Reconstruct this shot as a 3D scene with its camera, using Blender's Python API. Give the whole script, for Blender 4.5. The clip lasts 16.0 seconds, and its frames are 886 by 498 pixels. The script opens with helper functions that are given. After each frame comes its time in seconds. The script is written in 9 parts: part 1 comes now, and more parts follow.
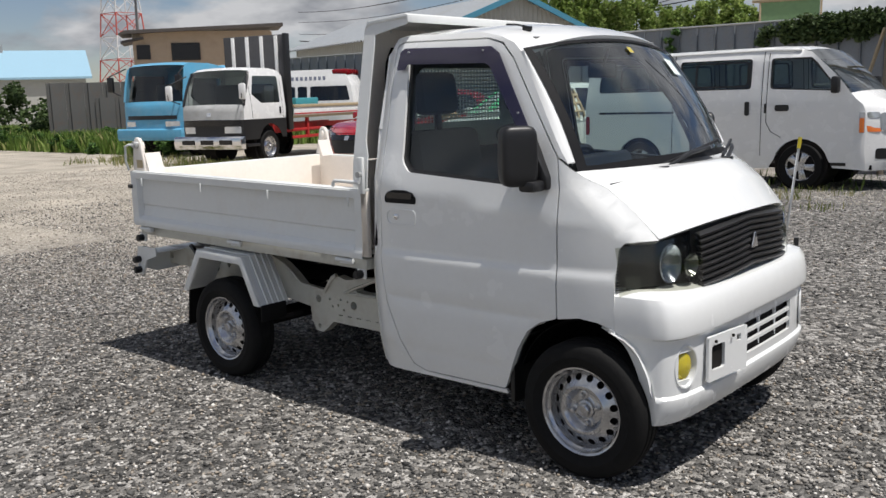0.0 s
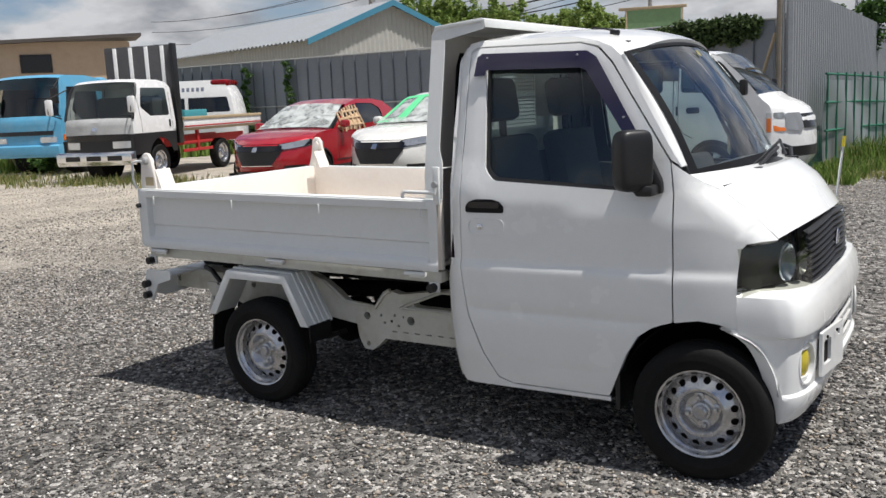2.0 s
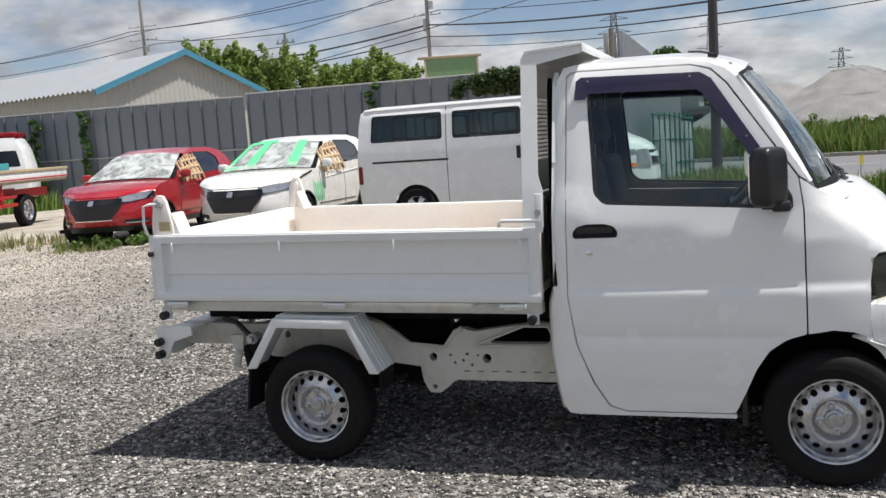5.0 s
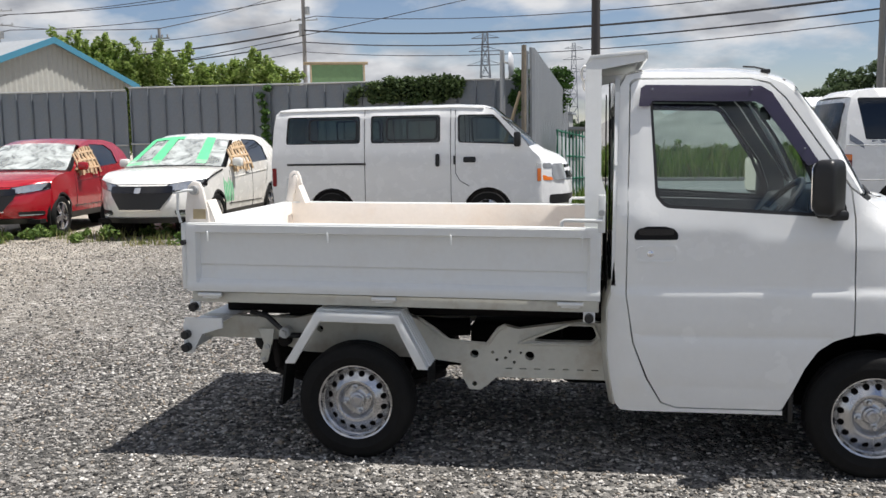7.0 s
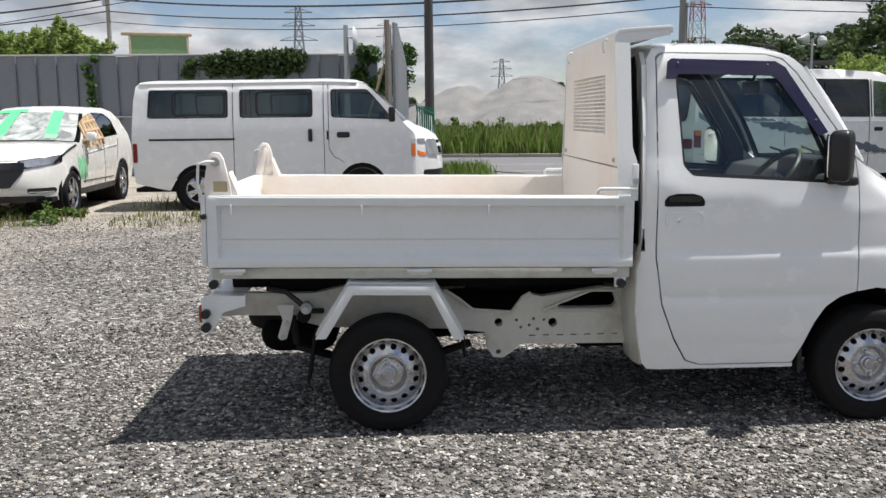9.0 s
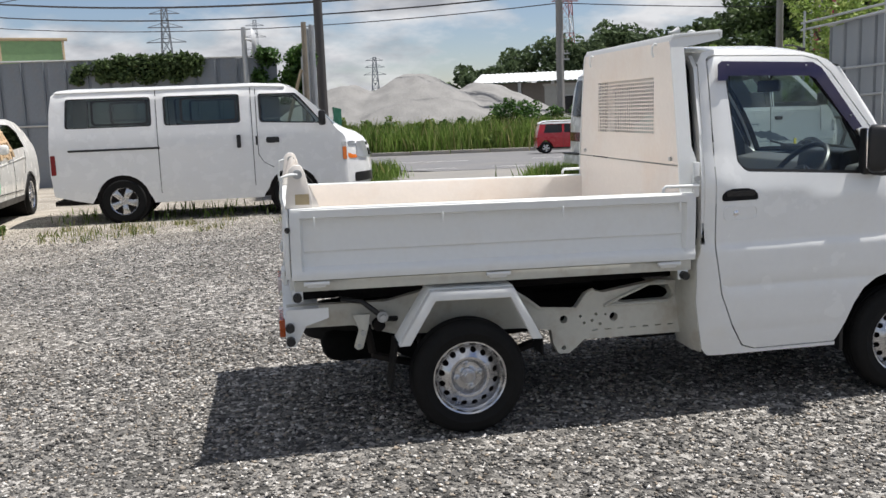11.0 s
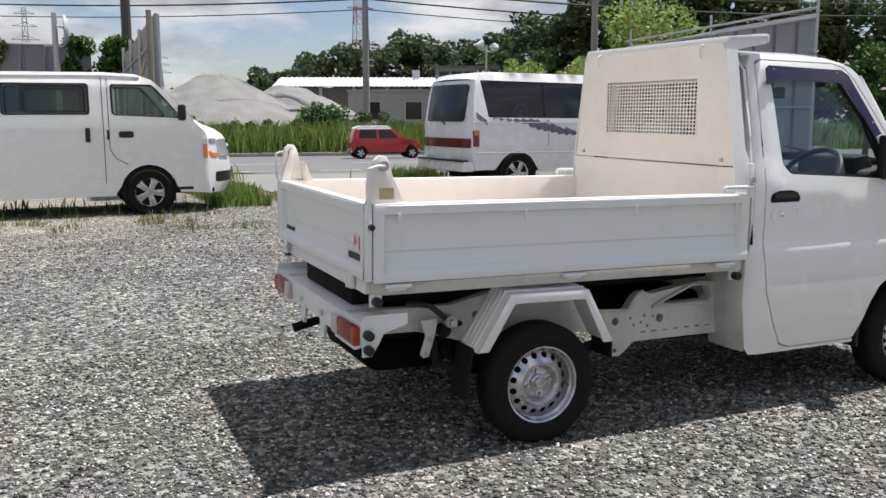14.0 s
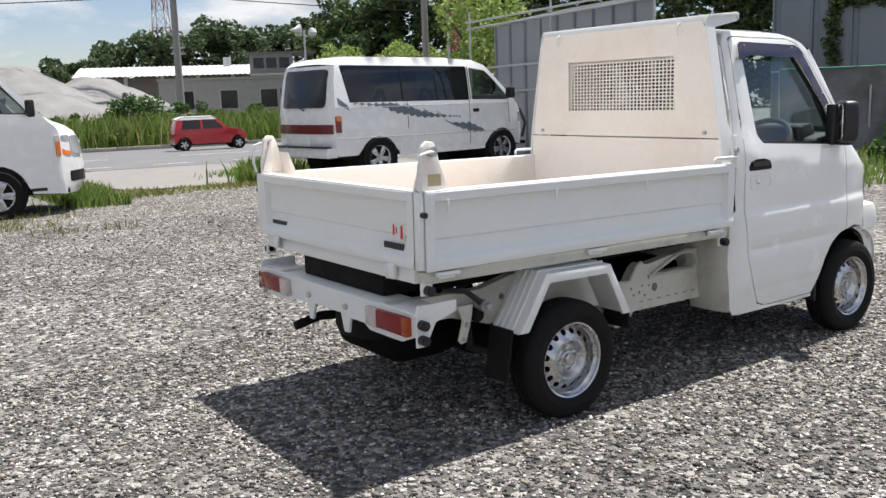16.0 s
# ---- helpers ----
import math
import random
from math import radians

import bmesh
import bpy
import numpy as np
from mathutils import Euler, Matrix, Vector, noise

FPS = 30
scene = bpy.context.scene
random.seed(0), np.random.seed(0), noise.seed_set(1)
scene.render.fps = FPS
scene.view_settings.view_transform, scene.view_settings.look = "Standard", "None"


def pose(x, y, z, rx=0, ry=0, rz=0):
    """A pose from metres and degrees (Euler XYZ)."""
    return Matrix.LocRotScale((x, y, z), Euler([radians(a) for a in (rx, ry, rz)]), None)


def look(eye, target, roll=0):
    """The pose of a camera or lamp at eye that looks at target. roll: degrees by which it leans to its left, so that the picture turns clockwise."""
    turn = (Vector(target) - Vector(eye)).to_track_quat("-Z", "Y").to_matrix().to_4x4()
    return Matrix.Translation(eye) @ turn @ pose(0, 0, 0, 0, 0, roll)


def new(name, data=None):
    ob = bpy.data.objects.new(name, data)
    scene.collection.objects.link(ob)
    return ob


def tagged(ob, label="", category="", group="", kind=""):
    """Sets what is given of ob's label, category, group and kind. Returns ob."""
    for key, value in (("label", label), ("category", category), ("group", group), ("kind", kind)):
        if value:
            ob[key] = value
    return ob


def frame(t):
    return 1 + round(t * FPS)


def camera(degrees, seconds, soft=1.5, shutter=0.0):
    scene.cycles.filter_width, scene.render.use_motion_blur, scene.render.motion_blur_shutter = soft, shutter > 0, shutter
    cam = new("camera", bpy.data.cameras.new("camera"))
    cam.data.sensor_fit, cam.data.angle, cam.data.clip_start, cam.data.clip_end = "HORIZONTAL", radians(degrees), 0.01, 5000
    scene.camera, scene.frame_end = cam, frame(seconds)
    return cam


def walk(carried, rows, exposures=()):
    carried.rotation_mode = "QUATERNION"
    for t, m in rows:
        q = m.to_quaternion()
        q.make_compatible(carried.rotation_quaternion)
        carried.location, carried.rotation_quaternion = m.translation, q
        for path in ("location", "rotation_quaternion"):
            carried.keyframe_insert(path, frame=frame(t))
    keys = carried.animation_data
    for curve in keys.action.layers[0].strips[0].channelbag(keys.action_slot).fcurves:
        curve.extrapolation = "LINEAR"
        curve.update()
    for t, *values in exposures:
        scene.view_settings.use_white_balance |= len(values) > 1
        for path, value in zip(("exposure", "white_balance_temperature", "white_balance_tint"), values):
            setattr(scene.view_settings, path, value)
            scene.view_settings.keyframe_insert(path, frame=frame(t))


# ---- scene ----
cam = camera(52.0, 16.0)
PATH = [
    (0, (3.947, -3.508, 1.443), (2.66, -2.014, 1.111), -1.7),
    (0.5, (3.747, -3.599, 1.446), (2.515, -2.059, 1.112), -0.9),
    (1, (3.567, -3.804, 1.447), (2.398, -2.216, 1.11), -1.5),
    (1.5, (3.381, -3.934, 1.462), (2.284, -2.297, 1.119), -2.3),
    (2, (3.14, -3.964, 1.469), (2.091, -2.292, 1.144), -2.7),
    (2.5, (2.937, -4.091, 1.464), (1.958, -2.377, 1.144), -3.2),
    (3, (2.763, -4.203, 1.479), (1.853, -2.454, 1.145), -4.2),
    (3.5, (2.51, -4.211, 1.472), (1.648, -2.437, 1.143), -4.1),
    (4, (2.296, -4.278, 1.458), (1.522, -2.459, 1.15), -3.4),
    (4.5, (2.096, -4.402, 1.476), (1.413, -2.545, 1.19), -4.2),
    (5, (1.867, -4.365, 1.448), (1.247, -2.479, 1.202), -3.9),
    (5.2, (1.817, -4.355, 1.427), (1.193, -2.468, 1.202), -3.3),
    (7.3, (0.886, -4.642, 1.423), (0.645, -2.671, 1.19), -1.1),
    (7.5, (0.777, -4.679, 1.427), (0.593, -2.701, 1.196), -1.4),
    (8, (0.548, -4.737, 1.435), (0.473, -2.753, 1.192), -2.2),
    (8.5, (0.311, -4.67, 1.414), (0.293, -2.688, 1.144), -1.6),
    (8.7, (0.219, -4.659, 1.401), (0.241, -2.679, 1.118), -1.1),
    (10.8, (-0.721, -4.631, 1.467), (-0.386, -2.683, 1.161), -2.0),
    (11, (-0.804, -4.631, 1.465), (-0.455, -2.685, 1.165), -2.2),
    (11.5, (-0.954, -4.499, 1.453), (-0.55, -2.56, 1.176), -2.2),
    (12, (-1.127, -4.367, 1.446), (-0.632, -2.446, 1.193), -0.8),
    (12.5, (-1.375, -4.331, 1.457), (-0.775, -2.443, 1.181), -1.0),
    (13, (-1.535, -4.247, 1.441), (-0.846, -2.39, 1.16), -1.2),
    (13.5, (-1.711, -4.11, 1.431), (-0.994, -2.264, 1.153), -0.8),
    (14, (-1.917, -4.022, 1.423), (-1.122, -2.21, 1.127), -0.1),
    (14.5, (-2.142, -3.947, 1.436), (-1.265, -2.174, 1.141), -0.9),
    (15, (-2.279, -3.746, 1.417), (-1.311, -2.02, 1.124), -0.4),
    (15.5, (-2.452, -3.617, 1.414), (-1.382, -1.955, 1.112), -0.4),
    (16, (-2.684, -3.548, 1.436), (-1.544, -1.939, 1.1), -2.0),
]
walk(cam, [(t, look(eye, target, roll)) for t, eye, target, roll in PATH], ((0, -0.10), (2.5, 0.09), (5, 0.24), (8, 0.30), (12.5, 0.36), (14.5, 0.39), (16, 0.59)))

# ---- daylight: high sun ahead of the truck, broken cloud ----
SUN = Vector((0.42, 0.042, 1.06)).normalized()
world = bpy.data.worlds.new("sky")
scene.world = world
world.use_nodes = True
wn, wl = world.node_tree.nodes, world.node_tree.links
wn.clear()
w_out = wn.new("ShaderNodeOutputWorld")
w_bg = wn.new("ShaderNodeBackground")
w_sky = wn.new("ShaderNodeTexSky")
w_sky.sky_type = "NISHITA"
w_sky.sun_disc = False
w_sky.sun_elevation = math.asin(SUN.z)
w_sky.sun_rotation = math.atan2(SUN.x, SUN.y)
w_sky.air_density, w_sky.dust_density, w_sky.ozone_density = 1.0, 0.25, 2.0
w_bg.inputs["Strength"].default_value = 0.066
wl.new(w_bg.outputs[0], w_out.inputs[0])
# cumulus over the blue: noise on the sky's own direction, flattened towards the horizon
w_co = wn.new("ShaderNodeTexCoord")
w_sep = wn.new("ShaderNodeSeparateXYZ")
wl.new(w_co.outputs["Generated"], w_sep.inputs[0])
w_h = wn.new("ShaderNodeMath"); w_h.operation = "ADD"; w_h.inputs[1].default_value = 0.34
w_max = wn.new("ShaderNodeMath"); w_max.operation = "MAXIMUM"; w_max.inputs[1].default_value = 0.0
wl.new(w_sep.outputs["Z"], w_max.inputs[0]); wl.new(w_max.outputs[0], w_h.inputs[0])
w_div = wn.new("ShaderNodeVectorMath"); w_div.operation = "DIVIDE"
w_cmb = wn.new("ShaderNodeCombineXYZ")
for k in (0, 1, 2):
    wl.new(w_h.outputs[0], w_cmb.inputs[k])
wl.new(w_co.outputs["Generated"], w_div.inputs[0]); wl.new(w_cmb.outputs[0], w_div.inputs[1])
w_n = wn.new("ShaderNodeTexNoise")
w_n.inputs["Scale"].default_value = 2.5; w_n.inputs["Detail"].default_value = 10; w_n.inputs["Roughness"].default_value = 0.55
wl.new(w_div.outputs[0], w_n.inputs["Vector"])
w_r = wn.new("ShaderNodeValToRGB")
w_r.color_ramp.elements[0].position, w_r.color_ramp.elements[1].position = 0.42, 0.57
wl.new(w_n.outputs["Fac"], w_r.inputs[0])
w_n2 = wn.new("ShaderNodeTexNoise")
w_n2.inputs["Scale"].default_value = 5.5; w_n2.inputs["Detail"].default_value = 6
wl.new(w_div.outputs[0], w_n2.inputs["Vector"])
w_r2 = wn.new("ShaderNodeValToRGB")
w_r2.color_ramp.elements[0].position, w_r2.color_ramp.elements[1].position = 0.36, 0.60
w_r2.color_ramp.elements[0].color = (4.7, 4.9, 5.4, 1)
w_r2.color_ramp.elements[1].color = (9.2, 9.3, 9.6, 1)
wl.new(w_n2.outputs["Fac"], w_r2.inputs[0])
w_tint = wn.new("ShaderNodeMixRGB"); w_tint.blend_type = "MULTIPLY"; w_tint.inputs[0].default_value = 1.0
w_tint.inputs[2].default_value = (1.06, 1.03, 1.12, 1)
wl.new(w_sky.outputs[0], w_tint.inputs[1])
w_mix = wn.new("ShaderNodeMixRGB")
wl.new(w_r.outputs[0], w_mix.inputs[0]); wl.new(w_tint.outputs[0], w_mix.inputs[1]); wl.new(w_r2.outputs[0], w_mix.inputs[2])
wl.new(w_mix.outputs[0], w_bg.inputs["Color"])

sun = new("sun", bpy.data.lights.new("sun", "SUN"))
sun.data.energy, sun.data.angle, sun.data.color = 5.0, radians(0.55), (1.0, 0.958, 0.91)
sun.matrix_world = look(SUN * 60, (0, 0, 0))

# ---- materials ----
def material(name, color, rough=0.5, metal=0.0, var=0.12, scale=6.0, bump=0.0, bump_scale=60.0, coat=0.0, fine=40.0,
             dirt=None, dirt_scale=3.0, dirt_amount=0.0, spec=0.5, rough_var=0.08):
    """Principled surface with variation at two scales, optional dirt patches and fine relief."""
    m = bpy.data.materials.new(name)
    m.use_nodes = True
    n, l = m.node_tree.nodes, m.node_tree.links
    b = n["Principled BSDF"]
    b.inputs["Metallic"].default_value = metal
    b.inputs["Coat Weight"].default_value = coat
    b.inputs["Coat Roughness"].default_value = 0.04
    b.inputs["Specular IOR Level"].default_value = spec
    co = n.new("ShaderNodeTexCoord")
    big = n.new("ShaderNodeTexNoise"); big.inputs["Scale"].default_value = scale; big.inputs["Detail"].default_value = 5
    small = n.new("ShaderNodeTexNoise"); small.inputs["Scale"].default_value = fine; small.inputs["Detail"].default_value = 4
    for t in (big, small):
        l.new(co.outputs["Object"], t.inputs["Vector"])
    add = n.new("ShaderNodeMath"); add.operation = "ADD"
    l.new(big.outputs["Fac"], add.inputs[0]); l.new(small.outputs["Fac"], add.inputs[1])
    mr = n.new("ShaderNodeMapRange")
    mr.inputs["From Min"].default_value, mr.inputs["From Max"].default_value = 0.6, 1.4
    mr.inputs["To Min"].default_value, mr.inputs["To Max"].default_value = 1 - var, 1 + var
    l.new(add.outputs[0], mr.inputs["Value"])
    mul = n.new("ShaderNodeVectorMath"); mul.operation = "SCALE"
    mul.inputs[0].default_value = color
    l.new(mr.outputs[0], mul.inputs["Scale"])
    out = mul.outputs[0]
    if dirt is not None:
        dn = n.new("ShaderNodeTexNoise"); dn.inputs["Scale"].default_value = dirt_scale; dn.inputs["Detail"].default_value = 8
        dn.inputs["Roughness"].default_value = 0.65
        l.new(co.outputs["Object"], dn.inputs["Vector"])
        dr = n.new("ShaderNodeMapRange")
        dr.inputs["From Min"].default_value, dr.inputs["From Max"].default_value = 0.50, 0.72
        dr.inputs["To Max"].default_value = dirt_amount
        l.new(dn.outputs["Fac"], dr.inputs["Value"])
        mx = n.new("ShaderNodeMixRGB"); mx.inputs[2].default_value = (*dirt, 1)
        l.new(dr.outputs[0], mx.inputs[0]); l.new(out, mx.inputs[1])
        out = mx.outputs[0]
    l.new(out, b.inputs["Base Color"])
    rr = n.new("ShaderNodeMapRange")
    rr.inputs["From Min"].default_value, rr.inputs["From Max"].default_value = 0.3, 0.7
    rr.inputs["To Min"].default_value, rr.inputs["To Max"].default_value = max(rough - rough_var, 0.0), min(rough + rough_var, 1)
    l.new(big.outputs["Fac"], rr.inputs["Value"]); l.new(rr.outputs[0], b.inputs["Roughness"])
    if bump:
        bn = n.new("ShaderNodeTexNoise"); bn.inputs["Scale"].default_value = bump_scale; bn.inputs["Detail"].default_value = 4
        l.new(co.outputs["Object"], bn.inputs["Vector"])
        bp = n.new("ShaderNodeBump"); bp.inputs["Strength"].default_value = bump; bp.inputs["Distance"].default_value = 0.01
        l.new(bn.outputs["Fac"], bp.inputs["Height"]); l.new(bp.outputs[0], b.inputs["Normal"])
    return m


def glass(name, tint=(0.75, 0.85, 0.85), alpha=0.7, rough=0.02, body=None):
    """A tinted pane: see-through by its tint, with the gloss of glass on top."""
    m = bpy.data.materials.new(name)
    m.use_nodes = True
    n, l = m.node_tree.nodes, m.node_tree.links
    n.remove(n["Principled BSDF"])
    tr = n.new("ShaderNodeBsdfTransparent"); tr.inputs[0].default_value = (*[c * alpha for c in tint], 1)
    gl = n.new("ShaderNodeBsdfGlossy"); gl.inputs["Roughness"].default_value = rough; gl.inputs[0].default_value = (0.95, 0.97, 1, 1)
    lw = n.new("ShaderNodeLayerWeight"); lw.inputs[0].default_value = 0.5
    pw = n.new("ShaderNodeMath"); pw.operation = "POWER"; pw.inputs[1].default_value = 3.6
    l.new(lw.outputs["Facing"], pw.inputs[0])
    fr = n.new("ShaderNodeMath"); fr.operation = "MULTIPLY_ADD"; fr.inputs[1].default_value = 0.88; fr.inputs[2].default_value = 0.058
    l.new(pw.outputs[0], fr.inputs[0])
    mx = n.new("ShaderNodeMixShader")
    if body:
        df = n.new("ShaderNodeBsdfDiffuse"); df.inputs[0].default_value = (*body, 1)
        half = n.new("ShaderNodeMixShader"); half.inputs[0].default_value = 0.48
        l.new(tr.outputs[0], half.inputs[1]); l.new(df.outputs[0], half.inputs[2])
        tr = half
    l.new(fr.outputs[0], mx.inputs[0]); l.new(tr.outputs[0], mx.inputs[1]); l.new(gl.outputs[0], mx.inputs[2])
    l.new(mx.outputs[0], n["Material Output"].inputs[0])
    return m


WHITE = material("white_paint", (0.80, 0.81, 0.80), 0.22, var=0.02, coat=0.6, dirt=(0.55, 0.52, 0.46), dirt_scale=2.2, dirt_amount=0.10)
BEDWHITE = material("bed_white_paint", (0.75, 0.765, 0.755), 0.36, var=0.025, bump=0.03, bump_scale=90, dirt=(0.52, 0.44, 0.33), dirt_scale=6, dirt_amount=0.14)
CREAM = material("cream_bed_paint", (0.815, 0.765, 0.705), 0.5, var=0.04, bump=0.05, dirt=(0.68, 0.50, 0.36), dirt_scale=1.6, dirt_amount=0.35)
# chassis paint; on bed rail and cab corner its darker tone carries shade
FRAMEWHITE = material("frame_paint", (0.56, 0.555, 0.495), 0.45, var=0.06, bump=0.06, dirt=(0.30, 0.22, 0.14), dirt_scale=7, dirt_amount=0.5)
RUBBER = material("tyre_rubber", (0.008, 0.008, 0.008), 0.8, var=0.25, bump=0.15, bump_scale=120, dirt=(0.035, 0.032, 0.029), dirt_scale=6, dirt_amount=0.18, spec=0.22)
STEEL = material("silver_wheel_paint", (0.54, 0.545, 0.56), 0.24, metal=0.94, var=0.08, dirt=(0.16, 0.14, 0.12), dirt_scale=9, dirt_amount=0.35)
BLACK = material("black_plastic", (0.011, 0.011, 0.012), 0.42, var=0.15, bump=0.05, bump_scale=200)
GLOSSBLACK = material("gloss_black", (0.01, 0.01, 0.012), 0.15, var=0.1)
DARK = material("underbody_black", (0.010, 0.009, 0.009), 0.9, var=0.4, bump=0.2, spec=0.2, dirt=(0.035, 0.03, 0.025), dirt_amount=0.5)
SMOKE = material("smoked_reflector", (0.22, 0.23, 0.22), 0.2, metal=0.9, var=0.1)
# near-black of housings and underside; behind the cab it paints in shade
PITCH = material("underside_and_shade_black", (0.006, 0.006, 0.006), 0.95, var=0.3, bump=0.2, spec=0.1)
SCREENBLACK = material("screen_frit", (0.008, 0.008, 0.009), 0.55, var=0.1, spec=0.2)
LAMPSILVER = material("lamp_reflector", (0.50, 0.55, 0.64), 0.18, metal=1.0, var=0.05)
SEAM = material("panel_gap", (0.012, 0.012, 0.012), 0.9, var=0.05)
CHROME = material("chrome", (0.8, 0.8, 0.82), 0.08, metal=1.0, var=0.03)
GALV = material("galvanised", (0.45, 0.46, 0.46), 0.45, metal=0.6, var=0.12)
MAROON = material("maroon_lens", (0.15, 0.008, 0.012), 0.2, var=0.1, coat=0.4)
REDLENS = material("red_lens", (0.20, 0.004, 0.007), 0.25, var=0.08, coat=0.1, spec=0.3)
PALELENS = material("pale_lamp_lens", (0.52, 0.44, 0.43), 0.18, var=0.15, scale=30, coat=0.5)
LAMPGREY = material("grey_headlamp", (0.40, 0.42, 0.45), 0.16, metal=0.55, var=0.3, scale=14, coat=0.8)
AMBER = material("amber_lens", (0.72, 0.17, 0.02), 0.15, var=0.08, coat=0.5)
DEEPAMBER = material("deep_amber_lens", (0.34, 0.06, 0.010), 0.3, var=0.08, coat=0.1, spec=0.35)
YELLOW = material("yellow_lens", (0.55, 0.45, 0.04), 0.12, var=0.08, coat=0.6)
CLEAR = material("clear_lens", (0.62, 0.65, 0.68), 0.08, metal=0.6, var=0.05, coat=0.8)
VISOR = glass("purple_visor", (0.36, 0.32, 0.50), 0.45, 0.05, body=(0.055, 0.043, 0.095))
GLASS = glass("window_glass", (0.82, 0.93, 0.90), 0.88)
WSGLASS = glass("windscreen_glass", (0.86, 0.97, 0.97), 0.94)
DARKGLASS = glass("privacy_glass", (0.30, 0.33, 0.36), 0.18)
VANGLASS = glass("van_glass", (0.58, 0.72, 0.66), 0.72)
TINTGLASS = glass("tinted_glass", (0.70, 0.80, 0.77), 0.78)
SEATCLOTH = material("seat_cloth", (0.055, 0.058, 0.062), 0.85, var=0.2, bump=0.2, bump_scale=300)
DASHGREY = material("dash_grey", (0.06, 0.063, 0.067), 0.7, var=0.12, bump=0.1, bump_scale=200)
TRIMGREY = material("interior_grey", (0.16, 0.165, 0.17), 0.6, var=0.1)

# ---- building tools ----
from mathutils.geometry import delaunay_2d_cdt


def mesh_from(bm, name, mat, smooth=None):
    me = bpy.data.meshes.new(name)
    if smooth is not None:
        bmesh.ops.recalc_face_normals(bm, faces=bm.faces[:])
    bm.to_mesh(me)
    bm.free()
    for one in (mat if isinstance(mat, (list, tuple)) else (mat,)):
        me.materials.append(one)
    if smooth is not None:
        me.shade_smooth()
        me.set_sharp_from_angle(angle=radians(smooth))
    return me


def part(name, bm, mat, parent=None, label="", smooth=32, at=None):
    ob = new(name, mesh_from(bm, name, mat, smooth))
    if parent is not None:
        ob.parent = parent
    if at is not None:
        ob.matrix_basis = at
    if label:
        ob["label"] = label
    return ob


def thing(name, m, label, category, group="", kind=""):
    ob = new(name)
    ob.empty_display_size = 0.2
    ob.matrix_basis = m
    return tagged(ob, label, category, group, kind)


def box(x0, x1, y0, y1, z0, z1, bevel=0.0, bm=None, m=None, seg=2):
    own = bmesh.new()
    vs = [own.verts.new(p) for p in ((x0, y0, z0), (x1, y0, z0), (x1, y1, z0), (x0, y1, z0), (x0, y0, z1), (x1, y0, z1), (x1, y1, z1), (x0, y1, z1))]
    for q in ((3, 2, 1, 0), (4, 5, 6, 7), (0, 1, 5, 4), (1, 2, 6, 5), (2, 3, 7, 6), (3, 0, 4, 7)):
        own.faces.new([vs[i] for i in q])
    if bevel:
        bmesh.ops.bevel(own, geom=own.edges[:], offset=bevel, segments=seg, affect="EDGES", profile=0.5)
    return merge(bm, own, m)


def merge(bm, own, m=None):
    """Adds own to bm (a fresh one if there is none), moved by m."""
    if m is not None:
        bmesh.ops.transform(own, matrix=m, verts=own.verts[:])
    if bm is None:
        return own
    me = bpy.data.meshes.new("t")
    own.to_mesh(me)
    own.free()
    bm.from_mesh(me)
    bpy.data.meshes.remove(me)
    return bm


AX = {"x": Matrix.Rotation(radians(90), 4, "Y"), "y": Matrix.Rotation(radians(-90), 4, "X"), "z": Matrix.Identity(4)}


def tube(r, length, axis="z", at=(0, 0, 0), seg=20, r2=None, bm=None, bevel=0.0):
    own = bmesh.new()
    bmesh.ops.create_cone(own, cap_ends=True, segments=seg, radius1=r, radius2=r if r2 is None else r2, depth=length)
    if bevel:
        rim = [e for e in own.edges if len(e.link_faces) == 2 and any(len(f.verts) > 4 for f in e.link_faces)]
        bmesh.ops.bevel(own, geom=rim, offset=bevel, segments=2, affect="EDGES")
    return merge(bm, own, Matrix.Translation(at) @ AX[axis])


def rod(points, r, seg=8, bm=None, closed=False):
    """A round bar along a line of points."""
    own = bmesh.new()
    pts = [Vector(p) for p in points]
    rings = []
    up = None
    for i, p in enumerate(pts):
        a, b = pts[max(i - 1, 0)], pts[min(i + 1, len(pts) - 1)]
        if closed:
            a, b = pts[i - 1], pts[(i + 1) % len(pts)]
        d = (b - a).normalized()
        if up is None:
            up = d.orthogonal().normalized()
        up = (up - d * up.dot(d))
        up = up.normalized() if up.length > 1e-6 else d.orthogonal().normalized()
        side = d.cross(up)
        rings.append([own.verts.new(p + r * (math.cos(k * math.tau / seg) * up + math.sin(k * math.tau / seg) * side)) for k in range(seg)])
    pairs = list(zip(rings, rings[1:])) + ([(rings[-1], rings[0])] if closed else [])
    for a, b in pairs:
        for k in range(seg):
            own.faces.new((a[k], a[(k + 1) % seg], b[(k + 1) % seg], b[k]))
    if not closed:
        own.faces.new(rings[0][::-1])
        own.faces.new(rings[-1])
    return merge(bm, own)


def lathe(profile, seg=32, axis="y", at=(0, 0, 0), bm=None, closed=False):
    """Turns (radius, along) points round an axis."""
    own = bmesh.new()
    rings = []
    for r, h in profile:
        rings.append([own.verts.new((max(r, 1e-4) * math.cos(k * math.tau / seg), max(r, 1e-4) * math.sin(k * math.tau / seg), h)) for k in range(seg)])
    for a, b in list(zip(rings, rings[1:])) + ([(rings[-1], rings[0])] if closed else []):
        for k in range(seg):
            own.faces.new((a[k], a[(k + 1) % seg], b[(k + 1) % seg], b[k]))
    return merge(bm, own, Matrix.Translation(at) @ AX[axis])


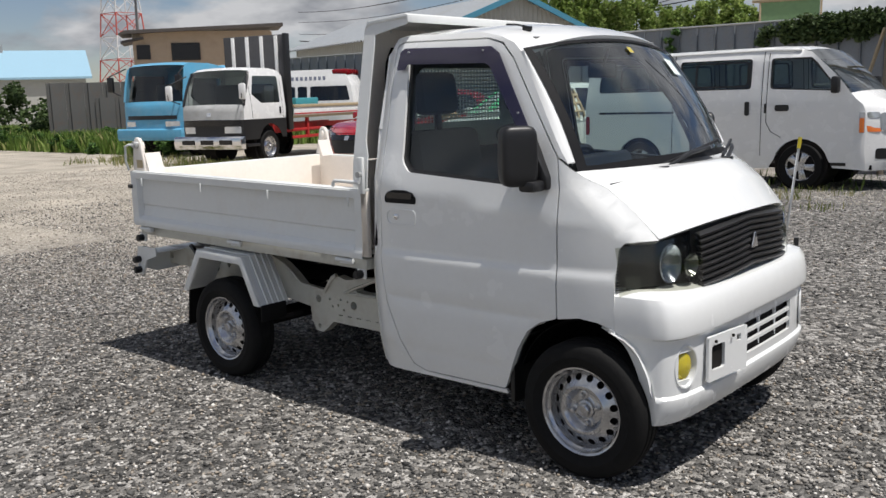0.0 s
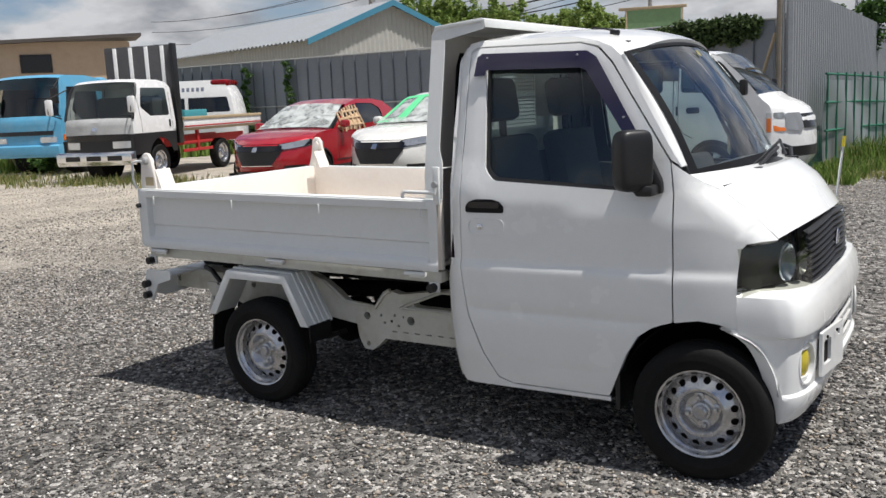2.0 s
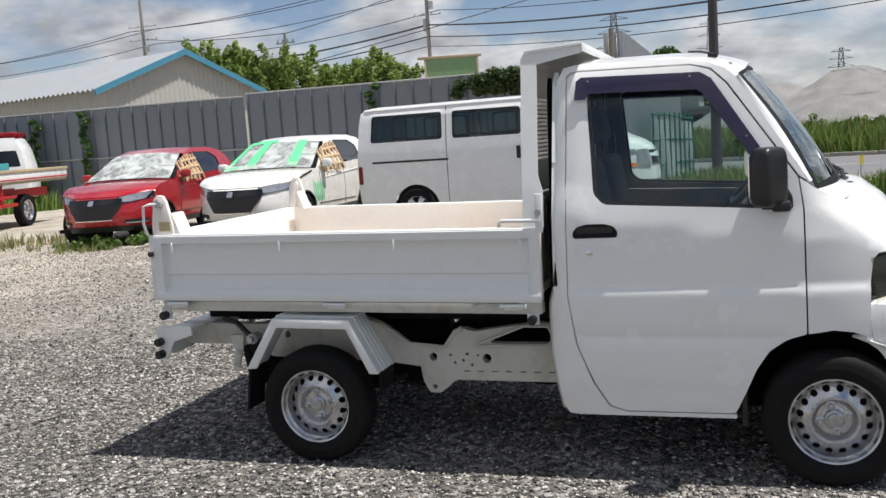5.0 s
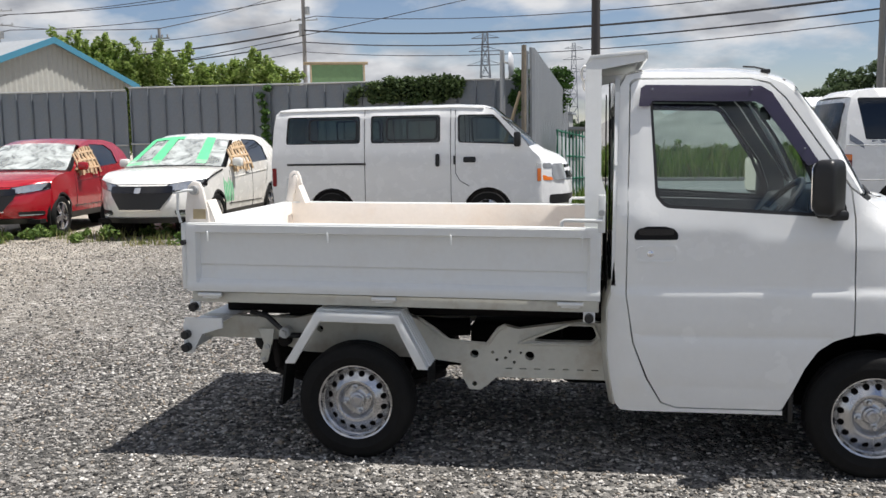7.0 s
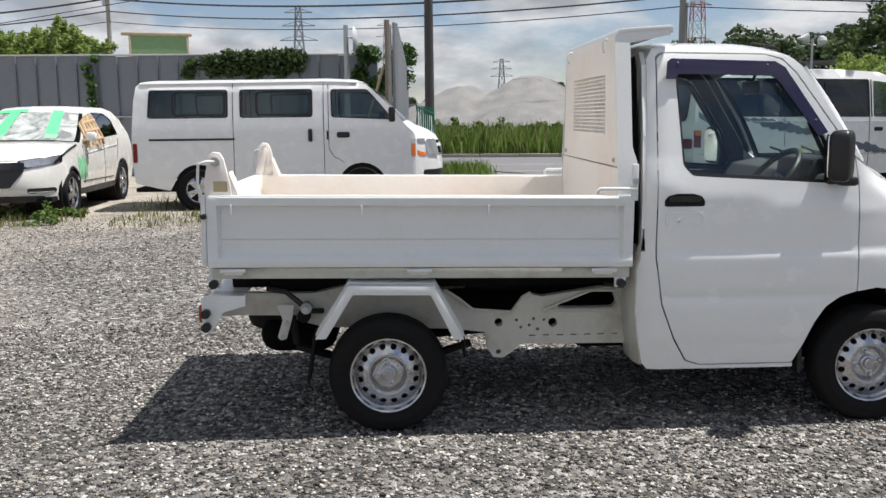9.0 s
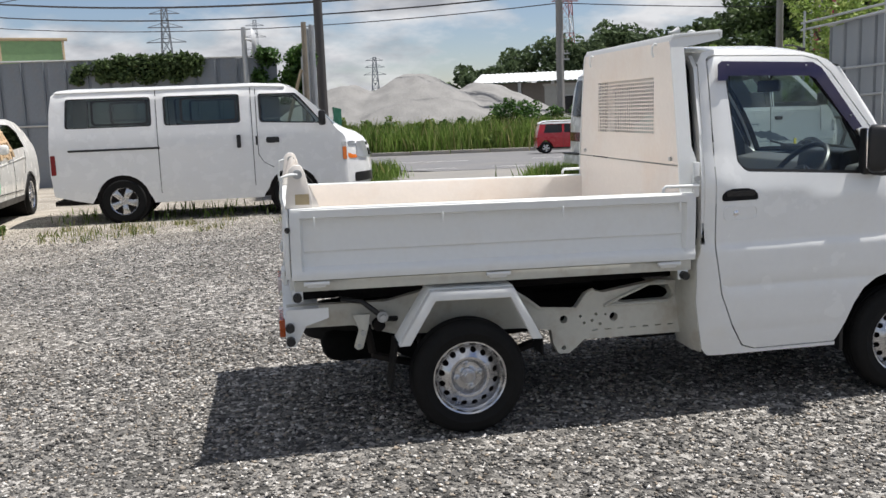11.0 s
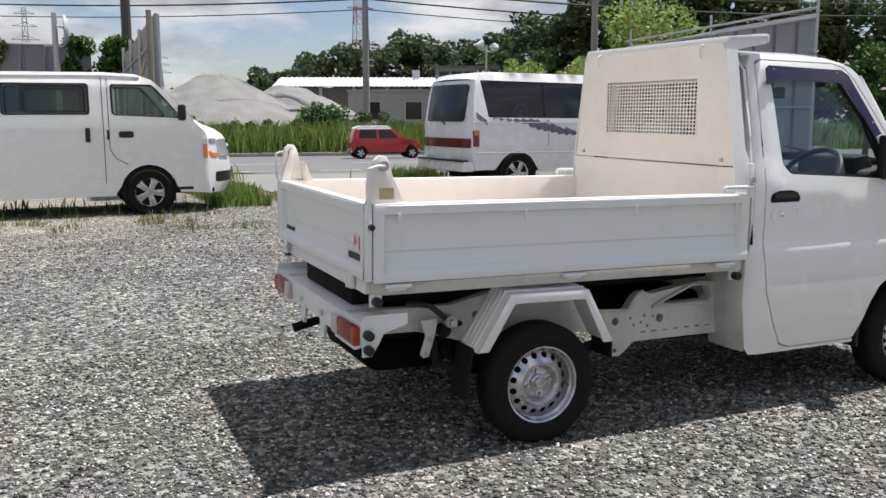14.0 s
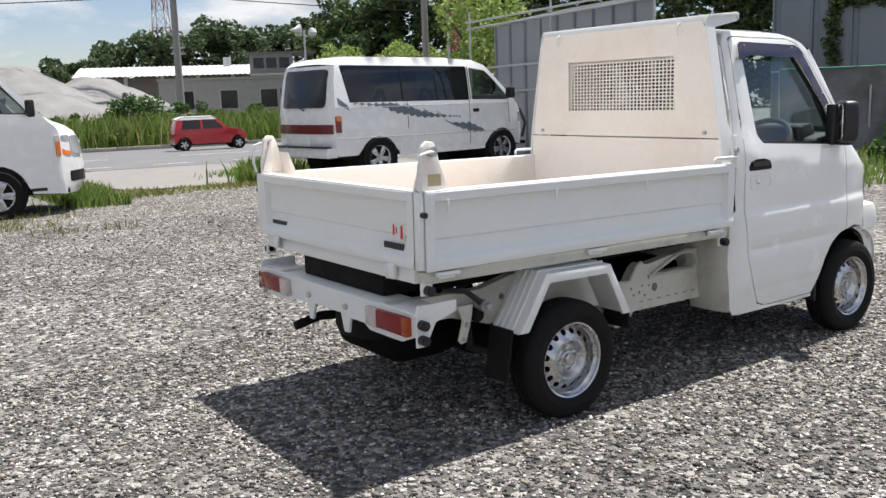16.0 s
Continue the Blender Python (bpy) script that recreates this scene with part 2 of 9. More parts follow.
def rounded(points, radii, seg=6):
    """A polygon with its corners rounded; radii is one number or one for each corner."""
    n = len(points)
    if not isinstance(radii, (list, tuple)):
        radii = [radii] * n
    out = []
    for i in range(n):
        p, a, b = Vector(points[i]), Vector(points[i - 1]), Vector(points[(i + 1) % n])
        r = radii[i]
        if r <= 0:
            out.append(p)
            continue
        u, v = (a - p).normalized(), (b - p).normalized()
        ang = u.angle(v)
        d = min(r / math.tan(ang / 2), 0.48 * (a - p).length, 0.48 * (b - p).length)
        s, e = p + u * d, p + v * d
        for k in range(seg + 1):
            t = k / seg
            out.append(s * (1 - t) ** 2 + p * 2 * t * (1 - t) + e * t * t)
    return [Vector((q[0], q[1])) for q in out]


def arc(cx, cz, r, a0, a1, n=14):
    return [(cx + r * math.cos(radians(a0 + (a1 - a0) * k / n)), cz + r * math.sin(radians(a0 + (a1 - a0) * k / n))) for k in range(n + 1)]


def resample(loop, step):
    out = []
    for i, p in enumerate(loop):
        q = loop[(i + 1) % len(loop)]
        p, q = Vector(p), Vector(q)
        k = max(1, int(math.ceil((q - p).length / step)))
        out += [p.lerp(q, j / k) for j in range(k)]
    return out


def skin(outline, place, holes=(), step=0.06, thick=0.0, bm=None, rows=()):
    """A sheet over a plan outline with holes, laid into space by place(u, v); thick: its depth along -normal."""
    loops = [resample(l, step) for l in (outline, *holes)]
    pts, edges = [], []
    for loop in loops:
        s = len(pts)
        pts += [Vector((p[0], p[1])) for p in loop]
        edges += [(s + i, s + (i + 1) % len(loop)) for i in range(len(loop))]
    us, vs = [p[0] for p in loops[0]], [p[1] for p in loops[0]]

    def inside(x, y, loop):
        c = False
        for i in range(len(loop)):
            a, b = loop[i], loop[i - 1]
            if (a[1] > y) != (b[1] > y) and x < (b[0] - a[0]) * (y - a[1]) / (b[1] - a[1]) + a[0]:
                c = not c
        return c

    def near(x, y):
        for loop in loops:
            for p in loop:
                if abs(p[0] - x) < step * 0.45 and abs(p[1] - y) < step * 0.45:
                    return True
        return False
    for v in rows:
        u = min(us) + step * 0.3
        while u < max(us):
            if inside(u, v, loops[0]) and not any(inside(u, v, h) for h in loops[1:]) and not any(abs(p[0] - u) < 0.01 and abs(p[1] - v) < 0.01 for l in loops for p in l):
                pts.append(Vector((u, v)))
            u += step
    u = min(us) + step * 0.5
    while u < max(us):
        v = min(vs) + step * 0.5
        while v < max(vs):
            if inside(u, v, loops[0]) and not any(inside(u, v, h) for h in loops[1:]) and not near(u, v) and not any(abs(v - r) < 0.018 for r in rows):
                pts.append(Vector((u, v)))
            v += step
        u += step
    ov, oe, of, *_ = delaunay_2d_cdt(pts, edges, [], 0, 1e-5)
    own = bmesh.new()
    verts = [own.verts.new(place(p[0], p[1])) for p in ov]
    for f in of:
        c = sum((ov[i] for i in f), Vector((0, 0))) / len(f)
        if inside(c[0], c[1], loops[0]) and not any(inside(c[0], c[1], h) for h in loops[1:]):
            own.faces.new([verts[i] for i in f])
    for v in [v for v in own.verts if not v.link_faces]:
        own.verts.remove(v)
    if thick:
        solid(own, thick)
    return merge(bm, own)


def solid(own, thick):
    """Gives an open sheet a depth along its own normals, with closed edges."""
    bmesh.ops.recalc_face_normals(own, faces=own.faces[:])
    own.normal_update()
    faces, rim = own.faces[:], [e for e in own.edges if len(e.link_faces) == 1]
    twin = {v: own.verts.new(v.co - v.normal * thick) for v in own.verts[:]}
    loops = [(e.link_loops[0].vert, e.link_loops[0].link_loop_next.vert) for e in rim]
    for f in faces:
        own.faces.new([twin[v] for v in reversed(f.verts)])
    for a, b in loops:
        own.faces.new((b, a, twin[a], twin[b]))
    return own


def grid_sheet(nu, nv, place, bm=None, thick=0.0):
    own = bmesh.new()
    v = [[own.verts.new(place(i / nu, j / nv)) for j in range(nv + 1)] for i in range(nu + 1)]
    for i in range(nu):
        for j in range(nv):
            own.faces.new((v[i][j], v[i + 1][j], v[i + 1][j + 1], v[i][j + 1]))
    if thick:
        solid(own, thick)
    return merge(bm, own)


def prism(poly, axis, a, b, bm=None, bevel=0.0):
    """A polygon in the two other axes, drawn out along axis from a to b. For y the polygon is (x, z)."""
    own = bmesh.new()
    def at(p, h):
        return {"x": (h, p[0], p[1]), "y": (p[0], h, p[1]), "z": (p[0], p[1], h)}[axis]
    lo = [own.verts.new(at(p, a)) for p in poly]
    hi = [own.verts.new(at(p, b)) for p in poly]
    n = len(poly)
    own.faces.new(lo); own.faces.new(hi[::-1])
    for i in range(n):
        own.faces.new((lo[i], hi[i], hi[(i + 1) % n], lo[(i + 1) % n]))
    bmesh.ops.recalc_face_normals(own, faces=own.faces[:])
    if bevel:
        bmesh.ops.bevel(own, geom=own.edges[:], offset=bevel, segments=2, affect="EDGES", profile=0.5)
    return merge(bm, own)


def lerp_table(table, x):
    """A smooth value from a table of (x, value)."""
    if x <= table[0][0]:
        return table[0][1]
    for (a, fa), (b, fb) in zip(table, table[1:]):
        if x <= b:
            t = (x - a) / (b - a)
            return fa + (fb - fa) * t
    return table[-1][1]


def smooth_table(table, x):
    """The same through a smooth curve."""
    n = len(table)
    for i in range(n - 1):
        if x <= table[i + 1][0] or i == n - 2:
            (a, fa), (b, fb) = table[i], table[i + 1]
            before = table[i - 1] if i else (2 * a - b, fb if table[0][0] == 0 and table[0][1] > 1 else 2 * fa - fb)
            after = table[i + 2] if i + 2 < n else (2 * b - a, 2 * fb - fa)
            ma, mb = (fb - before[1]) / (b - before[0]), (after[1] - fa) / (after[0] - a)
            t, h = (min(x, b) - a) / (b - a), b - a
            return (2 * t ** 3 - 3 * t * t + 1) * fa + (t ** 3 - 2 * t * t + t) * h * ma + (3 * t * t - 2 * t ** 3) * fb + (t ** 3 - t * t) * h * mb
    return table[-1][1]


def heading(x, y, dx, dy, z=0.0):
    """A pose at (x, y) whose own x axis points along (dx, dy)."""
    return Matrix.Translation((x, y, z)) @ Matrix.Rotation(math.atan2(dy, dx), 4, "Z")

# ---- the small dump truck; its own frame is the world's: rear axle over the origin, front towards +x ----
truck = thing("dump_truck", Matrix.Identity(4), "white small dump truck with cream bed parked on gravel", "truck")

T_SIDE = [(0.25, 0.690), (0.36, 0.7145), (0.372, 0.7130), (0.384, 0.7185), (0.50, 0.727), (0.586, 0.7312), (0.595, 0.7272), (0.604, 0.7322), (0.66, 0.7345), (0.72, 0.7352), (0.75, 0.7350), (0.765, 0.7343), (0.773, 0.7332), (0.780, 0.7314), (0.787, 0.7288), (0.793, 0.7266), (0.799, 0.7252), (0.806, 0.7245), (0.81, 0.7244), (0.83, 0.7245), (0.90, 0.724), (1.02, 0.722), (1.12, 0.706), (1.25, 0.682), (1.45, 0.640), (1.60, 0.606), (1.66, 0.588), (1.70, 0.565), (1.73, 0.53)]
HOOD = [(2.08, 1.215), (2.14, 1.165), (2.20, 1.125), (2.264, 1.092), (2.35, 1.025), (2.41, 0.962), (2.455, 0.915)]


def side_y(x, z):
    """Half width of the cab at x and height z."""
    fade = min(1, max(0, (z - 0.84) / 0.10)) * min(1, max(0, (1.22 - z) / 0.12))
    y = lerp_table(T_SIDE, z + fade * (0.115 * (x - 1.25) - 0.05))
    if x > 2.08:
        y -= 0.55 * (x - 2.08) ** 2
        d = lerp_table(HOOD, x) - z
        if d < 0.10:
            y -= 0.055 * ((0.10 - max(d, 0)) / 0.10) ** 2 * min(1.0, (x - 2.08) / 0.16) ** 1.5
    if x < 1.24:
        y -= 0.03 * ((1.24 - x) / 0.1) ** 2
    return y


def side_at(s, off=0.0):
    return lambda u, v: (u, s * (side_y(u, v) + off), v)


DOOR = rounded([(1.212, 1.655), (1.196, 0.768), (1.226, 0.562), (1.286, 0.405), (1.345, 0.300), (1.41, 0.278), (1.838, 0.278), (1.871, 0.351), (1.92, 0.465),
                (1.968, 0.54), (2.029, 0.584), (2.104, 0.608), (2.100, 1.087), (2.085, 1.205), (1.835, 1.578), (1.775, 1.638), (1.70, 1.660), (1.25, 1.670)],
               [.03, .05, .05, .06, .03, .02, .02, .05, .05, .05, .05, .012, .2, .03, .06, .05, .05, .03], 4)
WINDOW = rounded([(1.288, 1.622), (1.70, 1.607), (1.752, 1.575), (1.958, 1.293), (2.012, 1.150), (1.985, 1.092), (1.352, 1.132), (1.312, 1.178)],
                 [.03, .06, .04, .08, .05, .025, .05, .05], 5)
REAR_SHELL = [(1.172, 0.255), (1.842, 0.255), (1.842, 0.272), (1.41, 0.272), (1.342, 0.294), (1.280, 0.401), (1.220, 0.560), (1.190, 0.766), (1.206, 1.658), (1.222, 1.672),
              (1.25, 1.677), (1.70, 1.667), (1.778, 1.645), (1.840, 1.583), (2.090, 1.211), (2.128, 1.185), (1.872, 1.603), (1.83, 1.640), (1.76, 1.668), (1.66, 1.690),
              (1.25, 1.702), (1.195, 1.692), (1.168, 1.640), (1.150, 1.00), (1.142, 0.80), (1.118, 0.72), (1.116, 0.52), (1.135, 0.36), (1.150, 0.285)]
FENDER = [(2.110, 0.608), (2.20, 0.622), (2.27, 0.612), (2.336, 0.584), (2.331, 0.715), (2.332, 0.80), (2.342, 0.885), (2.362, 0.908), (2.41, 0.914), (2.452, 0.914),
          (2.41, 0.962), (2.35, 1.025), (2.264, 1.092), (2.20, 1.125), (2.14, 1.165), (2.091, 1.202), (2.106, 1.087)]
CREASE = (0.735, 0.75, 0.765, 0.775, 0.785, 0.793, 0.802, 0.815, 0.83)
ROWS_DOOR = (0.36, 0.372, 0.384, 0.586, 0.595, 0.604, *CREASE, 1.02)


def pillow(a, b, c, p=3.6, nu=28, nv=16):
    """A rounded block: a ball squared off by the power p."""
    def sg(t, q):
        return math.copysign(abs(t) ** q, t)
    def at(u, v):
        th, ph = u * math.tau, (v - 0.5) * math.pi
        return (a * sg(math.cos(ph), 2 / p) * sg(math.cos(th), 2 / p), b * sg(math.cos(ph), 2 / p) * sg(math.sin(th), 2 / p), c * sg(math.sin(ph), 2 / p))
    bm = grid_sheet(nu, nv, at)
    bmesh.ops.remove_doubles(bm, verts=bm.verts[:], dist=1e-5)
    return bm


def side_normals(ob, s):
    """Shades a cab side by the slope of its own form, so that creases run clean through the mesh."""
    me, h = ob.data, 0.007
    out = []
    for f in me.polygons:
        for i in f.vertices:
            x, _, z = me.vertices[i].co
            n = Vector(((side_y(x - 0.02, z) - side_y(x + 0.02, z)) / 0.04, s, (side_y(x, z - h) - side_y(x, z + h)) / (2 * h))).normalized()
            d = n.dot(f.normal)
            out.append(n if d > 0.8 else -n if d < -0.8 else f.normal.copy())
    me.normals_split_custom_set(out)
    return ob


REAR_EDGE = [(0.27, 1.152), (0.36, 1.135), (0.52, 1.116), (0.72, 1.118), (0.80, 1.142), (1.00, 1.150), (1.64, 1.168)]
for s in (-1, 1):
    door = part("door", skin(DOOR, side_at(s), [WINDOW], 0.045, 0.028, rows=ROWS_DOOR), WHITE, truck, "white steel door with dark window")
    shell = part("cab_side", skin(REAR_SHELL, side_at(s), (), 0.05, 0.03, rows=CREASE), WHITE, truck)
    fender = part("fender", skin(FENDER, side_at(s), (), 0.035, 0.03, rows=CREASE), WHITE, truck)
    for panel in (door, shell, fender):
        side_normals(panel, s)
    part("inner_frame", skin(DOOR, side_at(s, -0.034), [WINDOW], 0.06, 0.004), DASHGREY, door, "dark inner window frame")
    part("pillar_lining", skin(REAR_SHELL[6:16] + REAR_SHELL[16:25], side_at(s, -0.036), (), 0.06, 0.004), DASHGREY, truck)

    def corner_at(u, v):
        z = 0.275 + 0.55 * u
        x, k = lerp_table(REAR_EDGE, z), min(1.0, 3.2 * v)
        y0 = side_y(x + 0.002, z) - 0.003
        return (x - 0.022 * math.sin(k * math.pi / 2) + 0.006 * v, s * (y0 - 0.030 * (1 - math.cos(k * math.pi / 2)) - v * (y0 - 0.47)), z)
    # darker frame tone puts the corner's shade into its colour
    part("rear_corner", grid_sheet(18, 12, corner_at, thick=0.006), FRAMEWHITE, truck, "dull white rear corner of the cab", smooth=60)
    win_in = [p * 1.0 for p in rounded([(1.276, 1.634), (1.705, 1.619), (1.760, 1.585), (1.970, 1.297), (2.026, 1.148), (1.996, 1.078), (1.347, 1.118), (1.300, 1.172)],
                                       [.03, .06, .04, .08, .05, .025, .05, .05], 5)]
    pane = part("window_glass", skin(win_in, side_at(s, -0.024), (), 0.08), GLASS, door)
    pane.visible_shadow = False
    inner = rounded([(1.300, 1.610), (1.695, 1.595), (1.742, 1.567), (1.945, 1.290), (1.995, 1.150), (1.975, 1.106), (1.357, 1.146), (1.325, 1.182)],
                    [.03, .06, .04, .08, .05, .025, .05, .05], 5)
    part("window_seal", skin(win_in, side_at(s, -0.012), [inner], 0.05, 0.016), BLACK, door, "black rubber window seal")
    part("quarter_post", skin([(1.975, 1.10), (1.995, 1.10), (2.0, 1.15), (1.90, 1.36), (1.885, 1.36), (1.975, 1.15)], side_at(s, -0.016), (), 0.05, 0.012), BLACK, door)
    visor_o = [(1.243, 1.556), (1.252, 1.632), (1.272, 1.646), (1.738, 1.630), (1.780, 1.603), (1.960, 1.316), (1.915, 1.300), (1.742, 1.552), (1.715, 1.566), (1.30, 1.578), (1.288, 1.556)]
    vis = part("rain_visor", skin(visor_o, side_at(s, 0.020), (), 0.04, 0.003), VISOR, door, "smoky purple plastic rain visor")
    for px, pz in ((1.30, 1.628), (1.70, 1.616), (1.905, 1.372)):
        part("visor_clip", tube(0.004, 0.008, "y", (px, s * (side_y(px, pz) + 0.022), pz), 10), GALV, vis)
    # handle in its pressed dish, key lock below
    part("handle_dish", skin(rounded([(1.226, 1.000), (1.405, 1.000), (1.405, 1.026), (1.388, 1.046), (1.352, 1.056), (1.279, 1.056), (1.243, 1.046), (1.226, 1.026)], [.015, .015, .02, .02, .02, .02, .02, .02], 4), side_at(s, 0.002), (), 0.03, 0.006), SCREENBLACK, door, "black door handle dish")
    part("door_handle", skin(rounded([(1.242, 1.046), (1.242, 1.020), (1.388, 1.020), (1.388, 1.046)], .012, 4), side_at(s, 0.009), (), 0.03, 0.008), GLOSSBLACK, door, "black door handle")
    part("lock_surround", skin(rounded([(1.232, 0.975), (1.232, 0.905), (1.405, 0.905), (1.405, 0.975)], .03, 5), side_at(s, 0.0035), [rounded([(1.240, 0.968), (1.240, 0.912), (1.397, 0.912), (1.397, 0.968)], .026, 5)], 0.03, 0.006), WHITE, door)
    part("key_lock", lathe([(0.0, 0.006), (0.008, 0.006), (0.013, 0.003), (0.014, -0.004)], 16, "y", (1.292, s * 0.726, 0.942)) if s > 0 else
         lathe([(0.0, -0.006), (0.008, -0.006), (0.013, -0.003), (0.014, 0.004)], 16, "y", (1.292, s * 0.726, 0.942)), CHROME, door, "round chrome key lock")
    # inner door trim
    part("door_trim", skin([(1.22, 1.10), (1.22, 0.60), (1.34, 0.32), (1.83, 0.32), (1.93, 0.52), (2.08, 0.62), (2.08, 1.07)], side_at(s, -0.045), (), 0.09, 0.02), TRIMGREY, door)
    # mirror on its arm
    mir = part("wing_mirror", pillow(0.046, 0.070, 0.112, 5.0), BLACK, truck, "black plastic wing mirror", at=Matrix.Translation((1.978, s * 0.787, 1.216)) @ Matrix.Rotation(s * radians(36), 4, "Z"))
    part("mirror_glass", prism(rounded([(-0.056, -0.094), (0.056, -0.094), (0.056, 0.094), (-0.056, 0.094)], .03, 5), "x", -0.0485, -0.044), CHROME, mir)
    part("mirror_arm", prism([(1.950, 1.088), (2.066, 1.088), (2.064, 1.135), (1.975, 1.310), (1.955, 1.310)], "y", s * 0.675, s * 0.728, bevel=0.010), BLACK, truck)
    part("mirror_bracket", box(1.985, 2.055, min(s * .715, s * .80), max(s * .715, s * .80), 1.085, 1.125, 0.012), BLACK, truck)

# roof, windscreen, bonnet
def roof_at(u, w):
    w = 2 * w - 1
    x0 = 1.165 + u * (1.882 - 1.165)
    edge_z = lerp_table([(1.16, 1.63), (1.195, 1.692), (1.25, 1.702), (1.66, 1.690), (1.76, 1.668), (1.83, 1.640), (1.872, 1.603), (1.91, 1.56)], x0)
    mid_z = lerp_table([(1.16, 1.66), (1.20, 1.728), (1.30, 1.745), (1.62, 1.742), (1.76, 1.724), (1.84, 1.698), (1.885, 1.674)], x0)
    ye = side_y(x0, edge_z)
    bulge = 0.055 * (1 - w * w) * max(0, (u - 0.6) / 0.4)
    return (x0 + bulge, w * ye, edge_z + (mid_z - edge_z) * (1 - abs(w) ** 2.4))


part("roof", grid_sheet(26, 30, roof_at, thick=0.02), WHITE, truck)
part("roof_antenna", rod([(1.69, -0.45, 1.722), (1.74, -0.448, 1.718), (1.80, -0.44, 1.703)], 0.004, 8), BLACK, truck, "black folded roof aerial")
part("antenna_base", box(1.765, 1.805, -0.450, -0.430, 1.690, 1.709, 0.005), BLACK, truck)


def screen_at(grow=0.0, off=0.0):
    def at(u, w):
        w = (2 * w - 1) * (1 + grow)
        t = u * (1 + 2 * grow) - grow
        yb, yt = 0.640, 0.594
        xb, xt = 2.165 + 0.125 * (1 - w * w), 1.880 + 0.055 * (1 - w * w)
        zb, zt = 1.122 + 0.018 * (1 - w * w), 1.612 + 0.045 * (1 - w * w)
        bow = 0.02 * math.sin(math.pi * min(max(t, 0), 1))
        return (xb + (xt - xb) * t + bow + off, w * (yb + (yt - yb) * t), zb + (zt - zb) * t + bow * 0.6 + off * 0.6)
    return at


for s in (-1, 1):
    def pillar_at(u, v):
        x, z = 2.128 - 0.256 * u, 1.185 + 0.418 * u
        a = Vector((x, s * side_y(x, z), z))
        b = Vector(screen_at(0.01)((z - 1.122) / 0.490, 0.5 + 0.5 * s))
        return a.lerp(b, v) + Vector((0.006, s * 0.004, 0.004)) * math.sin(math.pi * v)
    part("windscreen_pillar", grid_sheet(16, 4, pillar_at, thick=0.012), WHITE, truck, smooth=60)
    part("pillar_trim", grid_sheet(12, 3, lambda u, v: pillar_at(u, v) - Vector((0.022, s * 0.016, 0.012)), thick=0.004), DASHGREY, truck, smooth=60)
ws = part("windscreen", grid_sheet(14, 20, screen_at(0.0, 0.0)), WSGLASS, truck, "clear windscreen glass with stickers")
ws.visible_shadow = False
band = bmesh.new()
at_full = screen_at(0.02, 0.004)
def band_strip(u0, u1, w0, w1):
    grid_sheet(max(1, int((u1 - u0) * 20)), max(1, int((w1 - w0) * 20)), lambda a, b: at_full(u0 + a * (u1 - u0), w0 + b * (w1 - w0)), bm=band)
# border strips; the wide lower one also paints the dark dashboard reflection
band_strip(0, 0.985, 0, 0.034); band_strip(0, 0.985, 0.966, 1); band_strip(0, 0.10, 0.034, 0.966); band_strip(0.962, 0.985, 0.034, 0.966)
part("screen_border", band, SCREENBLACK, ws, "black windscreen border, dark dash reflection in its lower strip")
part("inspection_sticker", grid_sheet(2, 2, lambda a, b: Vector(screen_at(0, 0.006)(0.72 + 0.15 * a, 0.80 + 0.075 * b))), material("paper_sticker", (0.72, 0.80, 0.76), 0.6), ws, "pale paper sticker")
part("round_sticker", grid_sheet(2, 2, lambda a, b: Vector(screen_at(0, 0.006)(0.88 + 0.05 * a, 0.52 + 0.03 * b))), YELLOW, ws, "small yellow sticker")


def bonnet_at(u, w):
    w = 2 * w - 1
    xe = 2.155 + u * (2.452 - 2.155)
    ze = lerp_table(HOOD, xe) + 0.001
    ye = side_y(xe, ze)
    xc = xe + (0.135 - 0.045 * u) * (1 - w * w)
    zc_lift = lerp_table([(0, 0.0), (0.3, 0.05), (0.7, 0.065), (1, 0.045)], u)
    return (xc, w * ye, ze + zc_lift * (1 - abs(w) ** 2.2))


part("bonnet", grid_sheet(16, 28, bonnet_at, thick=0.02), WHITE, truck)
for y in (-0.14, 0.22):
    part("washer_nozzle", box(2.40, 2.425, y - 0.012, y + 0.012, 1.066, 1.092, 0.005), BLACK, truck)
part("cowl", grid_sheet(3, 16, lambda u, w: (2.16 + 0.10 * u + 0.11 * (1 - (2 * w - 1) ** 2), (2 * w - 1) * 0.60, 1.128 - 0.02 * u + 0.036 * (1 - (2 * w - 1) ** 2)), thick=0.015), BLACK, truck, "black plastic cowl below the windscreen")
for pivot, tip in (((2.295, -0.27, 1.132), (2.285, 0.17, 1.195)), ((2.330, 0.25, 1.135), (2.245, 0.50, 1.185))):
    pivot, tip = Vector(pivot), Vector(tip)
    wiper = part("wiper", rod([pivot, pivot.lerp(tip, .5) + Vector((.012, 0, .02)), tip], 0.009, 8), BLACK, truck, "black wiper")
    part("wiper_blade", rod([pivot.lerp(tip, 0.1) + Vector((-0.02, 0, 0.012)), tip + (tip - pivot) * 0.25 + Vector((-0.01, 0, 0.008))], 0.007, 6), BLACK, wiper)
    part("wiper_cap", tube(0.028, 0.035, "z", pivot, 12), BLACK, wiper)

# face: lamps and grille
FACE = [(0.0, 2.560, 0.0), (0.3, 2.552, 0.25), (0.52, 2.532, 0.41), (0.70, 2.490, 0.54), (0.80, 2.452, 0.605), (0.90, 2.398, 0.660), (1.0, 2.337, 0.696)]


